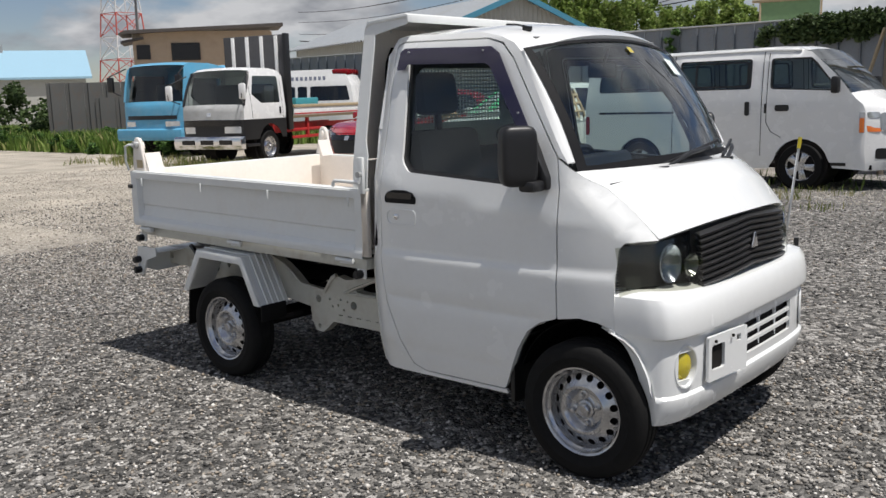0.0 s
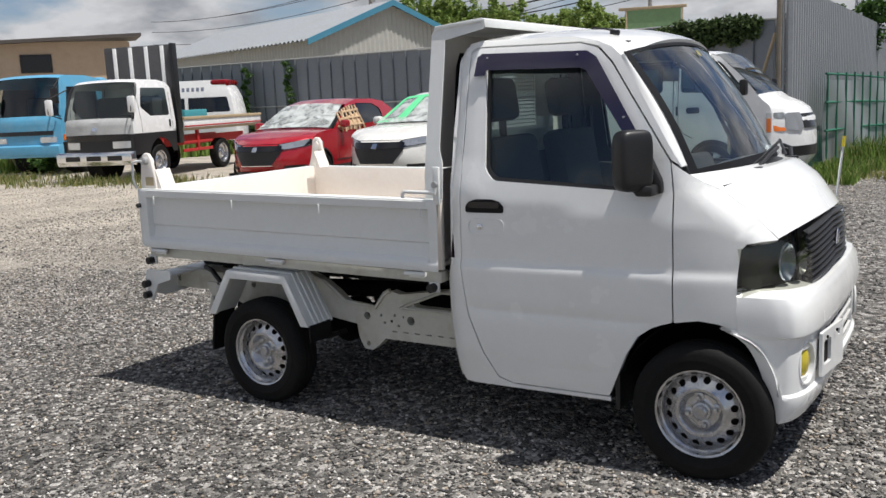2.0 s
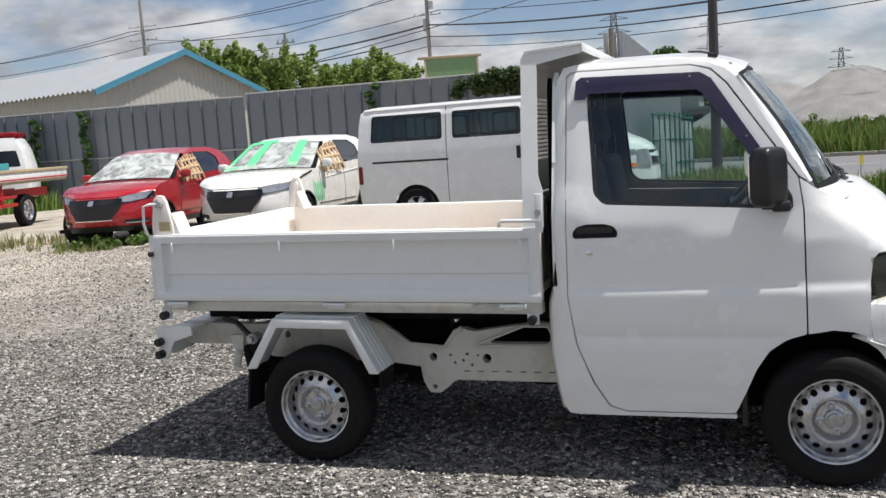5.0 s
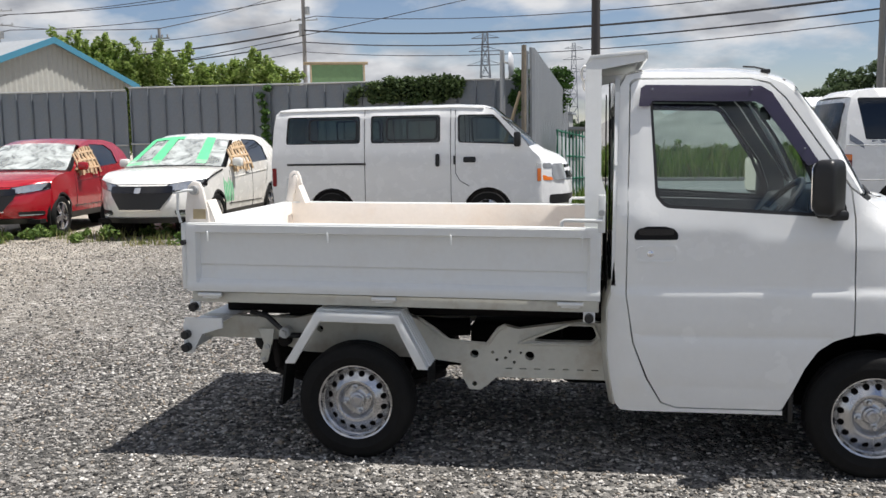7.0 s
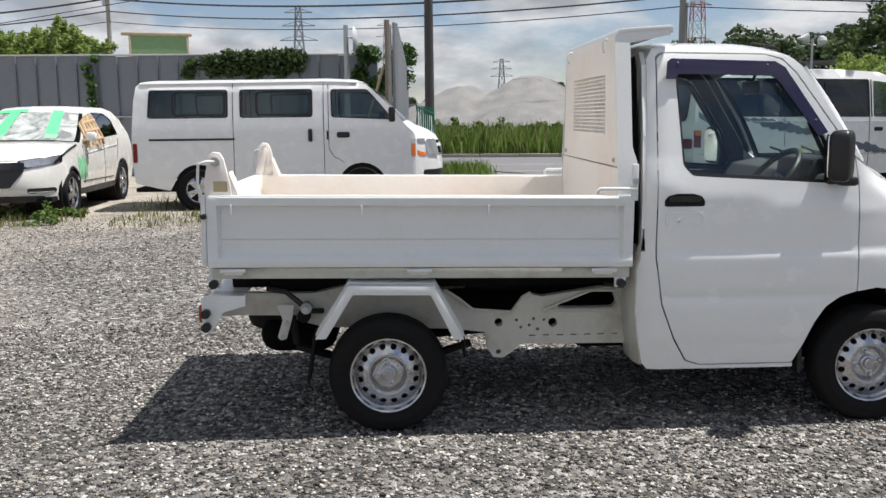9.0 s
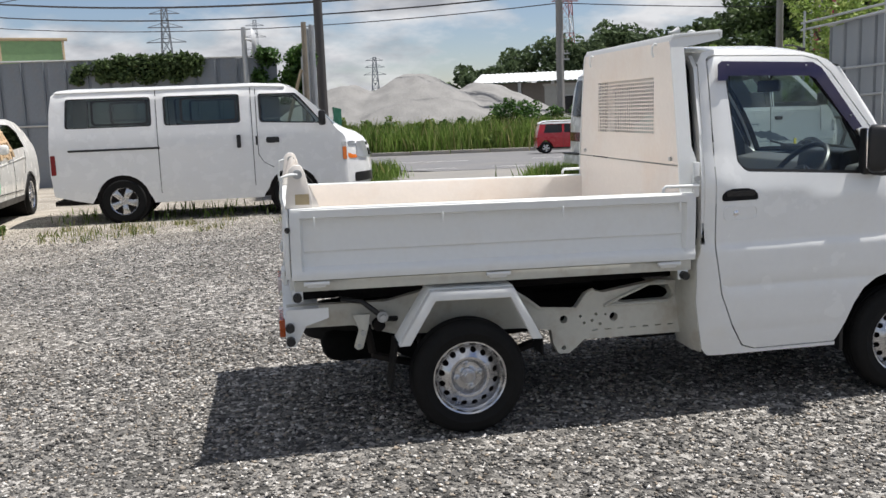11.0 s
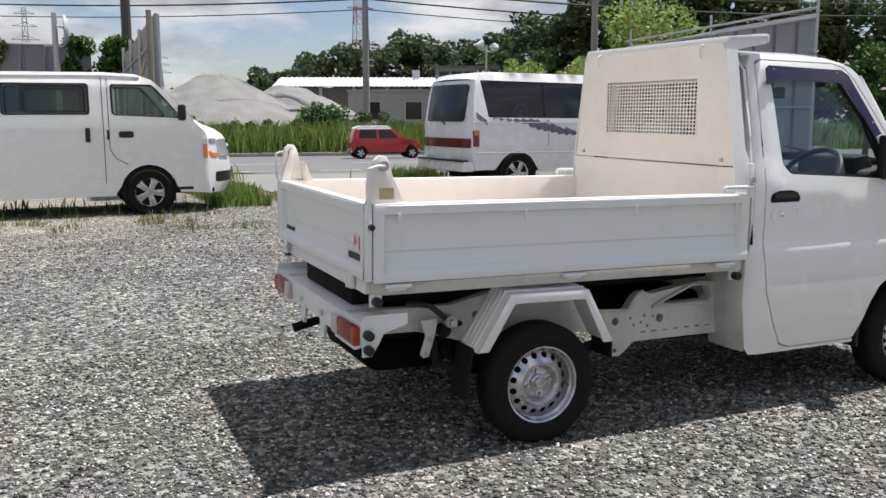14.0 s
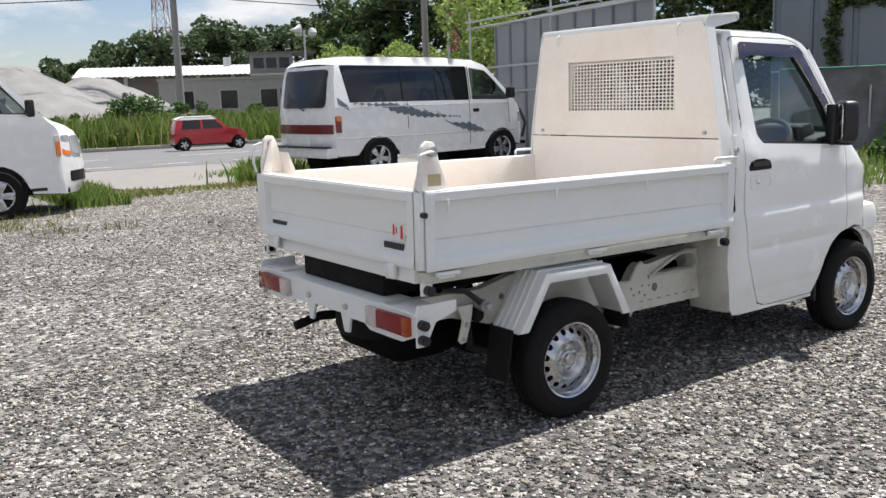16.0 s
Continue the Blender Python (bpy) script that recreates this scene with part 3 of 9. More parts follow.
def on_face(w, z, off=0.0, table=FACE):
    a = abs(w)
    x = smooth_table([(r[0], r[1]) for r in table], a)
    y = smooth_table([(r[0], r[2]) for r in table], a)
    return Vector((x + off - 0.10 * (z - 0.80), math.copysign(y + off * 0.3 * a, w), z))


def face_top(a):
    return 0.956 - 0.036 * a - 0.030 * a * a


def face_bottom(a):
    return 0.752 - 0.055 * a + 0.015 * a * a


grille = part("grille", grid_sheet(24, 4, lambda u, v: on_face((2 * u - 1) * 0.53, face_bottom(abs(2 * u - 1) * .53) + v * (face_top(abs(2 * u - 1) * .53) - face_bottom(abs(2 * u - 1) * .53)), -0.035), thick=0.01), BLACK, truck, "black plastic grille")
for k in range(9):
    f = (k + 0.5) / 9
    sl = bmesh.new()
    grid_sheet(20, 3, lambda u, v: on_face((2 * u - 1) * 0.52, face_bottom(abs(2 * u - 1) * .52) + (f - 0.03 + v * 0.05) * (face_top(abs(2 * u - 1) * .52) - face_bottom(abs(2 * u - 1) * .52)), 0.0 - 0.02 * v), bm=sl, thick=0.012)
    part("slat", sl, BLACK, grille)
part("grille_badge", prism(rounded([(-0.032, -0.03), (0.032, -0.03), (0.0, 0.038)], .006, 3), "x", 2.553, 2.566, bevel=0.003), CHROME, grille, "plain chrome badge", at=Matrix.Translation((0, 0, 0.845)))
for s in (-1, 1):
    def lamp_pt(u, v, off):
        a = 0.525 + u * (0.995 - 0.525)
        return on_face(s * a, face_bottom(a) + v * (face_top(a) - face_bottom(a)), off)
    lamp = part("headlamp", grid_sheet(18, 8, lambda u, v: lamp_pt(u, v, -0.05), thick=0.012), GLOSSBLACK, truck, "dark smoked headlamp with yellowed lens")
    lens = part("lamp_lens", grid_sheet(18, 8, lambda u, v: lamp_pt(u, v, 0.006 * math.sin(math.pi * v))), glass("lamp_glass", (0.75, 0.76, 0.68), 0.82), lamp, "clear lens")
    lens.visible_shadow = False
    for u, v, r in ((0.40, 0.54, 0.052), (0.12, 0.42, 0.042)):
        c = lamp_pt(u, v, -0.012)
        bowl = part("reflector", lathe([(0.0, -0.034), (r * 0.3, -0.031), (r * 0.6, -0.020), (r * 0.86, -0.004), (r, 0.006), (r * 1.04, 0.0)], 28, "x", (0, 0, 0)), LAMPSILVER if u > 0.2 else SMOKE, lamp, at=Matrix.Translation(c) @ Matrix.Rotation(s * radians(22 if u > .2 else 8), 4, "Z"))
        bowl.scale = (1.0, 0.92, 1.32) if u > 0.2 else (1.0, 0.9, 1.0)
    part("side_marker", grid_sheet(4, 3, lambda a, b: lamp_pt(0.70 + a * 0.16, 0.12 + b * 0.28, -0.028), thick=0.008), SMOKE, lamp, "small clear side marker")
    for k in range(14):
        part("lamp_rib", grid_sheet(6, 1, lambda a, b: lamp_pt(0.57 + a * 0.42, 0.05 + 0.065 * k + 0.018 * b, -0.018), thick=0.006), SMOKE, lamp)

# bumper: a moulded shell with an opening
BUMP = [(0.0, 2.588, 0.0), (0.3, 2.586, 0.25), (0.52, 2.580, 0.42), (0.68, 2.568, 0.55), (0.80, 2.548, 0.63), (0.84, 2.533, 0.657), (0.87, 2.515, 0.676), (0.90, 2.485, 0.688), (0.93, 2.45, 0.695), (1.0, 2.327, 0.7005)]
BUMP_PROFILE = [(0.740, -0.120), (0.725, -0.055), (0.715, -0.022), (0.690, -0.004), (0.640, 0.006), (0.590, 0.010), (0.578, 0.008), (0.568, -0.010), (0.556, -0.014), (0.48, -0.013),
                (0.42, -0.013), (0.362, -0.014), (0.352, -0.002), (0.34, 0.0), (0.28, -0.014), (0.250, -0.03), (0.243, -0.06)]


def arch_cut(a):
    """Lowest height of the bumper round the wheel arch."""
    return lerp_table([(0.0, 0.243), (0.865, 0.246), (0.875, 0.253), (0.893, 0.358), (0.91, 0.43), (0.945, 0.532), (0.97, 0.565), (1.0, 0.588)], a)


bum = bmesh.new()
opens = lambda a, z: (a < 0.50 and 0.395 < z < 0.528) or (0.65 < a < 0.785 and 0.412 < z < 0.514)
cols, rows_b = [], []
WS = sorted({round(s * q, 4) for s in (-1, 1) for q in [k / 40 for k in range(34)] + [0.84 + 0.01 * k for k in range(17)]})
for w in WS:
    a = abs(w)
    col = []
    zs = sorted({z for z, _ in BUMP_PROFILE} | {0.395, 0.412, 0.44, 0.50, 0.514, 0.528, 0.46}, reverse=True)
    for z in zs:
        off = lerp_table(sorted(BUMP_PROFILE), z)
        zz = max(z, arch_cut(a) - 0.0)
        taper = 0.15 * max(0, 0.5 - zz) ** 2
        p = on_face(w, 0.80, off, BUMP)
        col.append(bum.verts.new((p.x - taper, p.y, zz)))
    cols.append((w, zs, col))
for (w0, zs, c0), (w1, _, c1) in zip(cols, cols[1:]):
    for k in range(len(zs) - 1):
        wm, zm = abs(w0 + w1) / 2, (zs[k] + zs[k + 1]) / 2
        if opens(wm, zm):
            continue
        if (c0[k].co - c0[k + 1].co).length < 1e-5 and (c1[k].co - c1[k + 1].co).length < 1e-5:
            continue
        bum.faces.new((c0[k], c0[k + 1], c1[k + 1], c1[k]))
bmesh.ops.remove_doubles(bum, verts=bum.verts[:], dist=1e-5)
solid(bum, 0.012)
bumper = part("front_bumper", bum, WHITE, truck, "white moulded front bumper")
part("bumper_opening", grid_sheet(16, 3, lambda u, v: on_face((2 * u - 1) * 0.56, 0.37 + v * 0.19, -0.07, BUMP), thick=0.01), DARK, bumper)
for z in (0.440, 0.486):
    part("intake_bar", grid_sheet(20, 2, lambda u, v: on_face((2 * u - 1) * 0.505, 0.0, -0.016, BUMP).xy.to_3d() + Vector((0, 0, z - 0.007 + 0.014 * v)) - Vector((0.10 * 0.8, 0, 0)), thick=0.014), WHITE, bumper)
for w in (-0.34, -0.12, 0.10, 0.32):
    p = on_face(w, 0.80, -0.03, BUMP)
    part("intake_post", box(p.x - 0.02, p.x, p.y - 0.006, p.y + 0.006, 0.395, 0.53, 0.002), WHITE, bumper)
for s in (-1, 1):
    p = on_face(s * 0.715, 0.80, -0.004, BUMP)
    ang = s * radians(18)
    fog = part("fog_lamp", lathe([(0.0, 0.014), (0.022, 0.012), (0.038, 0.005), (0.042, -0.004)], 24, "x"), YELLOW, bumper, "round yellow fog lamp", at=Matrix.Translation((p.x - 0.020, p.y - s * 0.006, 0.462)) @ Matrix.Rotation(ang, 4, "Z"))
    fog.scale = (1, 0.85, 1.25)
    rim = part("fog_rim", lathe([(0.036, -0.034), (0.044, -0.030), (0.055, -0.010), (0.062, 0.002), (0.067, 0.003), (0.070, -0.004)], 28, "x"), WHITE, bumper, at=Matrix.Translation((p.x - 0.008, p.y, 0.462)) @ Matrix.Rotation(ang, 4, "Z"))
    rim.scale = (1, 0.85, 1.2)
plate = part("plate_holder", skin(rounded([(-0.135, -0.085), (0.135, -0.085), (0.135, 0.085), (-0.135, 0.085)], .008, 2), lambda u, v: (0, u, v), [rounded([(-0.115, -0.045), (-0.025, -0.045), (-0.025, 0.05), (-0.115, 0.05)], .012, 3), [(0.06, 0.035), (0.09, 0.035), (0.09, 0.06), (0.06, 0.06)]], 0.05, 0.012), WHITE, bumper, "white empty number plate holder", at=Matrix.Translation((2.602, -0.325, 0.462)) @ Matrix.Rotation(radians(-7), 4, "Z"))
part("plate_opening", box(-0.016, -0.012, -0.12, 0.10, -0.05, 0.065), DARK, plate)
for y in (-0.10, 0.02):
    part("plate_screw", tube(0.006, 0.006, "x", (0.008, y, 0.066), 10), DARK, plate)
part("corner_pole", rod([(2.43, 0.70, 0.74), (2.47, 0.72, 1.16)], 0.006, 8), CLEAR, truck, "thin clear corner pole with yellow tip")
part("pole_tip", rod([(2.47, 0.72, 1.16), (2.475, 0.722, 1.21)], 0.009, 8), YELLOW, truck)
part("corner_bracket", rod([(2.42, 0.70, 0.66), (2.46, 0.76, 0.66), (2.46, 0.76, 0.74)], 0.012, 8), BLACK, truck)

# cabin inside
part("rear_wall", skin([(-0.66, 0.36), (0.66, 0.36), (0.70, 0.80), (0.69, 1.10), (0.58, 1.62), (0.52, 1.68), (-0.52, 1.68), (-0.58, 1.62), (-0.69, 1.10), (-0.70, 0.80)], lambda u, v: (1.155 + 0.02 * (v - 1), u, v),
                       [rounded([(-0.50, 1.19), (0.50, 1.19), (0.45, 1.58), (-0.45, 1.58)], .05, 5)], 0.12, 0.02), WHITE, truck)
part("rear_trim", skin([(-0.62, 0.40), (0.62, 0.40), (0.66, 0.80), (0.65, 1.10), (0.55, 1.60), (0.50, 1.66), (-0.50, 1.66), (-0.55, 1.60), (-0.65, 1.10), (-0.66, 0.80)], lambda u, v: (1.184 + 0.02 * (v - 1), u, v),
                       [rounded([(-0.49, 1.20), (0.49, 1.20), (0.44, 1.57), (-0.44, 1.57)], .05, 5)], 0.12, 0.006), DASHGREY, truck)
rw = part("rear_window", skin(rounded([(-0.51, 1.18), (0.51, 1.18), (0.46, 1.59), (-0.46, 1.59)], .05, 5), lambda u, v: (1.152 + 0.02 * (v - 1), u, v), (), 0.2), GLASS, truck)
rw.visible_shadow = False
# dark sheets added for the shade in the gap behind the cab
part("gap_shade_panel", box(1.108, 1.114, -0.64, 0.64, 0.76, 1.15, 0.002), DARK, truck)
for s in (-1, 1):
    part("gap_shade_strip", skin([(s * 0.52, 0.78), (s * 0.665, 0.78), (s * 0.655, 1.10), (s * 0.575, 1.60), (s * 0.54, 1.66), (s * 0.48, 1.66)], lambda u, v: (1.128, u, v), (), 0.2, 0.006), PITCH, truck)
part("cab_floor", box(1.15, 1.86, -0.66, 0.66, 0.50, 0.53), TRIMGREY, truck)
part("engine_cover", box(1.20, 1.75, -0.62, 0.62, 0.53, 0.72, 0.02), TRIMGREY, truck)
for y in (-0.34, 0.34):
    seat = part("seat", box(1.30, 1.72, y - 0.23, y + 0.23, 0.72, 0.84, 0.04), SEATCLOTH, truck, "dark grey cloth seat")
    part("backrest", box(-0.05, 0.07, -0.22, 0.22, 0.0, 0.50, 0.04), SEATCLOTH, seat, at=Matrix.Translation((1.30, y, 0.80)) @ Matrix.Rotation(radians(-10), 4, "Y"))
    part("headrest", box(-0.04, 0.05, -0.125, 0.125, 0.0, 0.19, 0.035), SEATCLOTH, seat, at=Matrix.Translation((1.205, y, 1.36)) @ Matrix.Rotation(radians(-8), 4, "Y"))
    part("headrest_stem", rod([(1.215, y, 1.26), (1.21, y, 1.40)], 0.018, 8), BLACK, seat)
part("dashboard", prism(rounded([(1.93, 0.66), (2.26, 0.66), (2.26, 1.09), (2.14, 1.145), (2.00, 1.12), (1.93, 1.02)], .03, 4), "y", -0.63, 0.63), DASHGREY, truck, "dark grey plastic dashboard")
part("instrument_hood", prism(rounded([(1.95, 1.08), (2.12, 1.11), (2.08, 1.205), (1.97, 1.19)], .03, 4), "y", -0.52, -0.14, bevel=0.01), BLACK, truck)
wheel_m = Matrix.Translation((1.845, -0.33, 1.085)) @ Matrix.Rotation(radians(-48), 4, "Y")
sw = part("steering_wheel", rod([(0.185 * math.cos(a * math.tau / 28), 0.185 * math.sin(a * math.tau / 28), 0) for a in range(28)], 0.015, 8, closed=True), BLACK, truck, at=wheel_m)
part("wheel_boss", tube(0.055, 0.05, "z", (0, 0, -0.02), 16, bevel=0.01), BLACK, sw)
for a in (0, 180, 270):
    part("spoke", rod([(0, 0, -0.015), (0.175 * math.sin(radians(a)), 0.175 * math.cos(radians(a)), 0)], 0.014, 6), BLACK, sw)
part("floor_tray", box(1.17, 1.84, -0.64, 0.64, 0.285, 0.305), PITCH, truck)
part("steering_column", rod([(1.85, -0.33, 1.075), (2.02, -0.33, 0.92)], 0.035, 10), BLACK, truck)
part("inner_mirror", box(1.86, 1.875, -0.11, 0.11, 1.50, 1.565, 0.012), BLACK, truck)
part("mirror_stem", rod([(1.87, 0, 1.55), (1.90, 0, 1.625)], 0.008, 6), BLACK, truck)
for y in (-0.32, 0.32):
    part("sun_flap", box(1.70, 1.86, y - 0.17, y + 0.17, 1.652, 1.664, 0.005), TRIMGREY, truck)
part("headlining", grid_sheet(8, 8, lambda u, w: Vector(roof_at(0.06 + u * 0.86, 0.02 + w * 0.96)) - Vector((0, 0, 0.03))), material("headlining", (0.32, 0.33, 0.33), 0.9), truck)
for s in (-1, 1):
    part("belt_strap", rod([(1.24, s * 0.60, 1.40), (1.26, s * 0.61, 0.62)], 0.012, 6), BLACK, truck)
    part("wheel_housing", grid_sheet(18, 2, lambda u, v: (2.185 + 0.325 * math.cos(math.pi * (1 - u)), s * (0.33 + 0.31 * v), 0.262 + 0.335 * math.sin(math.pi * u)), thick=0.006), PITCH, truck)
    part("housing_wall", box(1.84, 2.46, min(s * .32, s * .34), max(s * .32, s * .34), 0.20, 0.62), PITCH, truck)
    part("front_mudflap", box(1.862, 1.884, min(s * .46, s * .70), max(s * .46, s * .70), 0.225, 0.48, 0.006), BLACK, truck)
    part("sill_closing", box(1.20, 1.85, min(s * .60, s * .685), max(s * .60, s * .685), 0.262, 0.50, 0.01), DARK, truck)

# wheels
def wheel_bm():
    tread = [(0.264, -0.045)]
    for y in (-0.030, 0.0, 0.030):
        tread += [(0.2665, y - 0.006), (0.261, y - 0.004), (0.261, y + 0.004), (0.2665, y + 0.006)]
    tyre = lathe([(0.168, -0.060), (0.180, -0.069), (0.205, -0.075), (0.208, -0.077), (0.212, -0.075), (0.230, -0.076), (0.247, -0.070), (0.258, -0.060)] + tread
                 + [(0.264, 0.045), (0.258, 0.060), (0.247, 0.070), (0.225, 0.074), (0.185, 0.068), (0.168, 0.060)], 64, "y", closed=True)
    def depth(r):
        return lerp_table([(0.0, -0.020), (0.092, -0.046), (0.101, -0.046), (0.110, -0.040), (0.141, -0.022), (0.150, -0.008), (0.157, -0.008)], r)
    circ = [(0.156 * math.cos(k * math.tau / 60), 0.156 * math.sin(k * math.tau / 60)) for k in range(60)]
    holes = []
    for k in range(16):
        a = k * math.tau / 16
        c, d = Vector((0.126 * math.cos(a), 0.126 * math.sin(a))), Vector((-math.sin(a), math.cos(a)))
        n = Vector((math.cos(a), math.sin(a)))
        holes.append([c + d * 0.0140 * math.cos(q * math.tau / 12) + n * 0.0130 * math.sin(q * math.tau / 12) for q in range(12)])
    ring_in = [(0.101 * math.cos(k * math.tau / 60), 0.101 * math.sin(k * math.tau / 60)) for k in range(60)]
    disc = skin(circ, lambda u, v: (u, depth(math.hypot(u, v)), v), holes + [ring_in], 0.0125, 0.003)
    centre = [(0.0, -0.034), (0.026, -0.034), (0.034, -0.030), (0.038, -0.020), (0.046, -0.016), (0.064, -0.017), (0.070, -0.022), (0.078, -0.044), (0.084, -0.050), (0.094, -0.051), (0.102, -0.045)]
    lathe(centre, 60, "y", bm=disc)
    rimring = lathe([(0.148, 0.0), (0.150, -0.040), (0.158, -0.048), (0.162, -0.062), (0.170, -0.066), (0.172, -0.060), (0.166, -0.052), (0.164, -0.04), (0.158, 0.06)], 48, "y")
    back = tube(0.150, 0.01, "y", (0, 0.0, 0), 32)
    cap = lathe([(0.0, -0.050), (0.010, -0.050), (0.012, -0.053), (0.020, -0.053), (0.025, -0.048), (0.027, -0.030)], 24, "y")
    return tyre, disc, rimring, back, cap


tyre_b, disc_b, ring_b, back_b, cap_b = wheel_bm()
W0 = None
for x, s in ((0, -1), (2.2, -1), (0, 1), (2.2, 1)):
    m = Matrix.Translation((x, s * 0.655, 0.262)) @ (Matrix.Rotation(math.pi, 4, "Z") if s > 0 else Matrix.Identity(4)) @ Matrix.Rotation(0.7 * x + 0.2, 4, "Y")
    if W0 is None:
        W0 = part("wheel", disc_b, STEEL, truck, "silver steel wheel with round holes", at=m)
        kids = [part("tyre", tyre_b, RUBBER, W0, "black road tyre", smooth=40), part("rim", ring_b, STEEL, W0), part("brake_drum", back_b, DARK, W0), part("hub_cap", cap_b, STEEL, W0)]
        for k in range(4):
            a = k * math.tau / 4 + 0.4
            kids.append(part("wheel_nut", lathe([(0.0, -0.042), (0.008, -0.040), (0.010, -0.030), (0.011, -0.024), (0.019, -0.022), (0.021, -0.010)], 12, "y", (0.054 * math.cos(a), 0, 0.054 * math.sin(a))), STEEL, W0))
    else:
        w = new("wheel", W0.data)
        w.parent, w.matrix_basis, w["label"] = truck, m, W0["label"]
        for k in kids:
            c = new(k.name.split(".")[0], k.data)
            c.parent = w
part("rear_axle", rod([(0, -0.60, 0.262), (0, 0.60, 0.262)], 0.045, 12), DARK, truck)
part("axle_casing", tube(0.12, 0.2, "y", (0, 0.05, 0.262), 20, bevel=0.03), DARK, truck)
part("front_axle", rod([(2.2, -0.60, 0.262), (2.2, 0.60, 0.262)], 0.03, 10), DARK, truck)

# chassis
RAIL = [(-0.80, 0.610), (-0.34, 0.600), (-0.16, 0.64), (0.16, 0.64), (0.262, 0.600), (0.33, 0.555), (0.395, 0.503), (0.575, 0.488), (0.63, 0.560), (0.665, 0.578), (0.72, 0.565), (1.00, 0.605), (1.16, 0.592),
        (1.16, 0.335), (0.62, 0.340), (0.575, 0.300), (0.540, 0.276), (0.490, 0.278), (0.462, 0.330), (0.452, 0.400), (0.30, 0.42), (-0.30, 0.44), (-0.50, 0.50), (-0.80, 0.505)]
RAIL_HOLES = [rounded([(0.735, 0.508), (0.95, 0.585), (1.055, 0.585), (1.075, 0.530), (1.05, 0.508)], [.02, .03, .02, .02, .02], 3)]
for cx, cz, r in ((0.516, 0.446, 0.020), (0.771, 0.441, 0.022), (-0.775, 0.556, 0.022), (-0.22, 0.55, 0.016), (0.62, 0.42, 0.007), (0.66, 0.43, 0.007), (0.70, 0.41, 0.007), (0.60, 0.455, 0.007), (0.68, 0.46, 0.007), (0.73, 0.455, 0.006), (0.515, 0.305, 0.012)):
    RAIL_HOLES.append([(cx + r * math.cos(k * math.tau / 10), cz + r * math.sin(k * math.tau / 10)) for k in range(10)])
for k in range(7):
    x = 0.66 + 0.065 * k
    RAIL_HOLES.append([(x, 0.378), (x + 0.03, 0.378), (x + 0.03, 0.383), (x, 0.383)])
for s in (-1, 1):
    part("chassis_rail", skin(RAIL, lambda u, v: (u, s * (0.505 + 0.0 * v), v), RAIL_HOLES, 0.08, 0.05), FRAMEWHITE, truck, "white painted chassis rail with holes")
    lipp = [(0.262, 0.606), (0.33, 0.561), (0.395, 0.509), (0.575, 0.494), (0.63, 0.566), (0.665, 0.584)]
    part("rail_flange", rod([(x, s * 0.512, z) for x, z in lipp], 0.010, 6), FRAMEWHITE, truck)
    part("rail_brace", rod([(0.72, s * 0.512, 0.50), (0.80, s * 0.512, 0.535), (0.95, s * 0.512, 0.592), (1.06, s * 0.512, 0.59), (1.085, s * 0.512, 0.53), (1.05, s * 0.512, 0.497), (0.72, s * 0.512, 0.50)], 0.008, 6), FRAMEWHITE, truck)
    # angular rear wing: bent strip with a ribbed top
    wing_path = [(-0.318, 0.440), (-0.168, 0.676), (0.212, 0.668), (0.340, 0.425)]
    wing_in = [(-0.270, 0.440), (-0.148, 0.634), (0.194, 0.627), (0.293, 0.425)]
    wing = part("rear_wing", prism(wing_path + wing_in[::-1], "y", s * 0.745, s * 0.728, bevel=0.003), BEDWHITE, truck, "white angular rear wing")
    thin = [(x + 0.006 * (1 if x < 0 else -1), z - 0.006) for x, z in wing_path]
    part("wing_top", prism(wing_path + thin[::-1], "y", s * 0.728, s * 0.555), BEDWHITE, wing)
    for k in range(4):
        y = 0.58 + 0.036 * k
        part("wing_rib", rod([(x, s * y, z + 0.003) for x, z in wing_path], 0.006, 6), BEDWHITE, wing)
    part("rear_mudflap", prism([(-0.33, 0.45), (-0.318, 0.45), (-0.352, 0.23), (-0.364, 0.23)], "y", s * 0.555, s * 0.700), RUBBER, truck, "black rubber mud flap")
    part("front_wing_flap", box(0.335, 0.345, min(s * .575, s * .735), max(s * .575, s * .735), 0.345, 0.43, 0.003), RUBBER, truck)
    part("leaf_spring", grid_sheet(16, 1, lambda u, v: (-0.42 + 0.80 * u, s * (0.50 + 0.06 * v), 0.37 - 0.08 * math.sin(math.pi * u)), thick=0.022), DARK, truck)
    part("spring_shackle", rod([(-0.42, s * 0.53, 0.37), (-0.44, s * 0.53, 0.50)], 0.018, 8), DARK, truck)
    strut = part("hanger_bracket", prism([(-0.505, 0.56), (-0.425, 0.56), (-0.435, 0.50), (-0.465, 0.40), (-0.490, 0.395), (-0.505, 0.41), (-0.480, 0.49)], "y", s * 0.552, s * 0.566, bevel=0.003), FRAMEWHITE, truck, "rust-spotted white hanger bracket")
    part("bracket_bolt", tube(0.013, 0.012, "y", (-0.462, s * 0.570, 0.475), 6), GALV, strut)
    part("bracket_bolt", tube(0.009, 0.010, "y", (-0.482, s * 0.570, 0.415), 6), GALV, strut)
    part("wing_bracket", box(-0.02, 0.06, min(s * .50, s * .60), max(s * .50, s * .60), 0.60, 0.64, 0.006), FRAMEWHITE, truck)
part("underbody", box(-0.55, 1.20, -0.40, 0.40, 0.60, 0.66, 0.01), DARK, truck)
part("subframe", box(-0.74, 1.10, -0.36, 0.36, 0.605, 0.715, 0.01), DARK, truck, "black steel subframe below the bed")
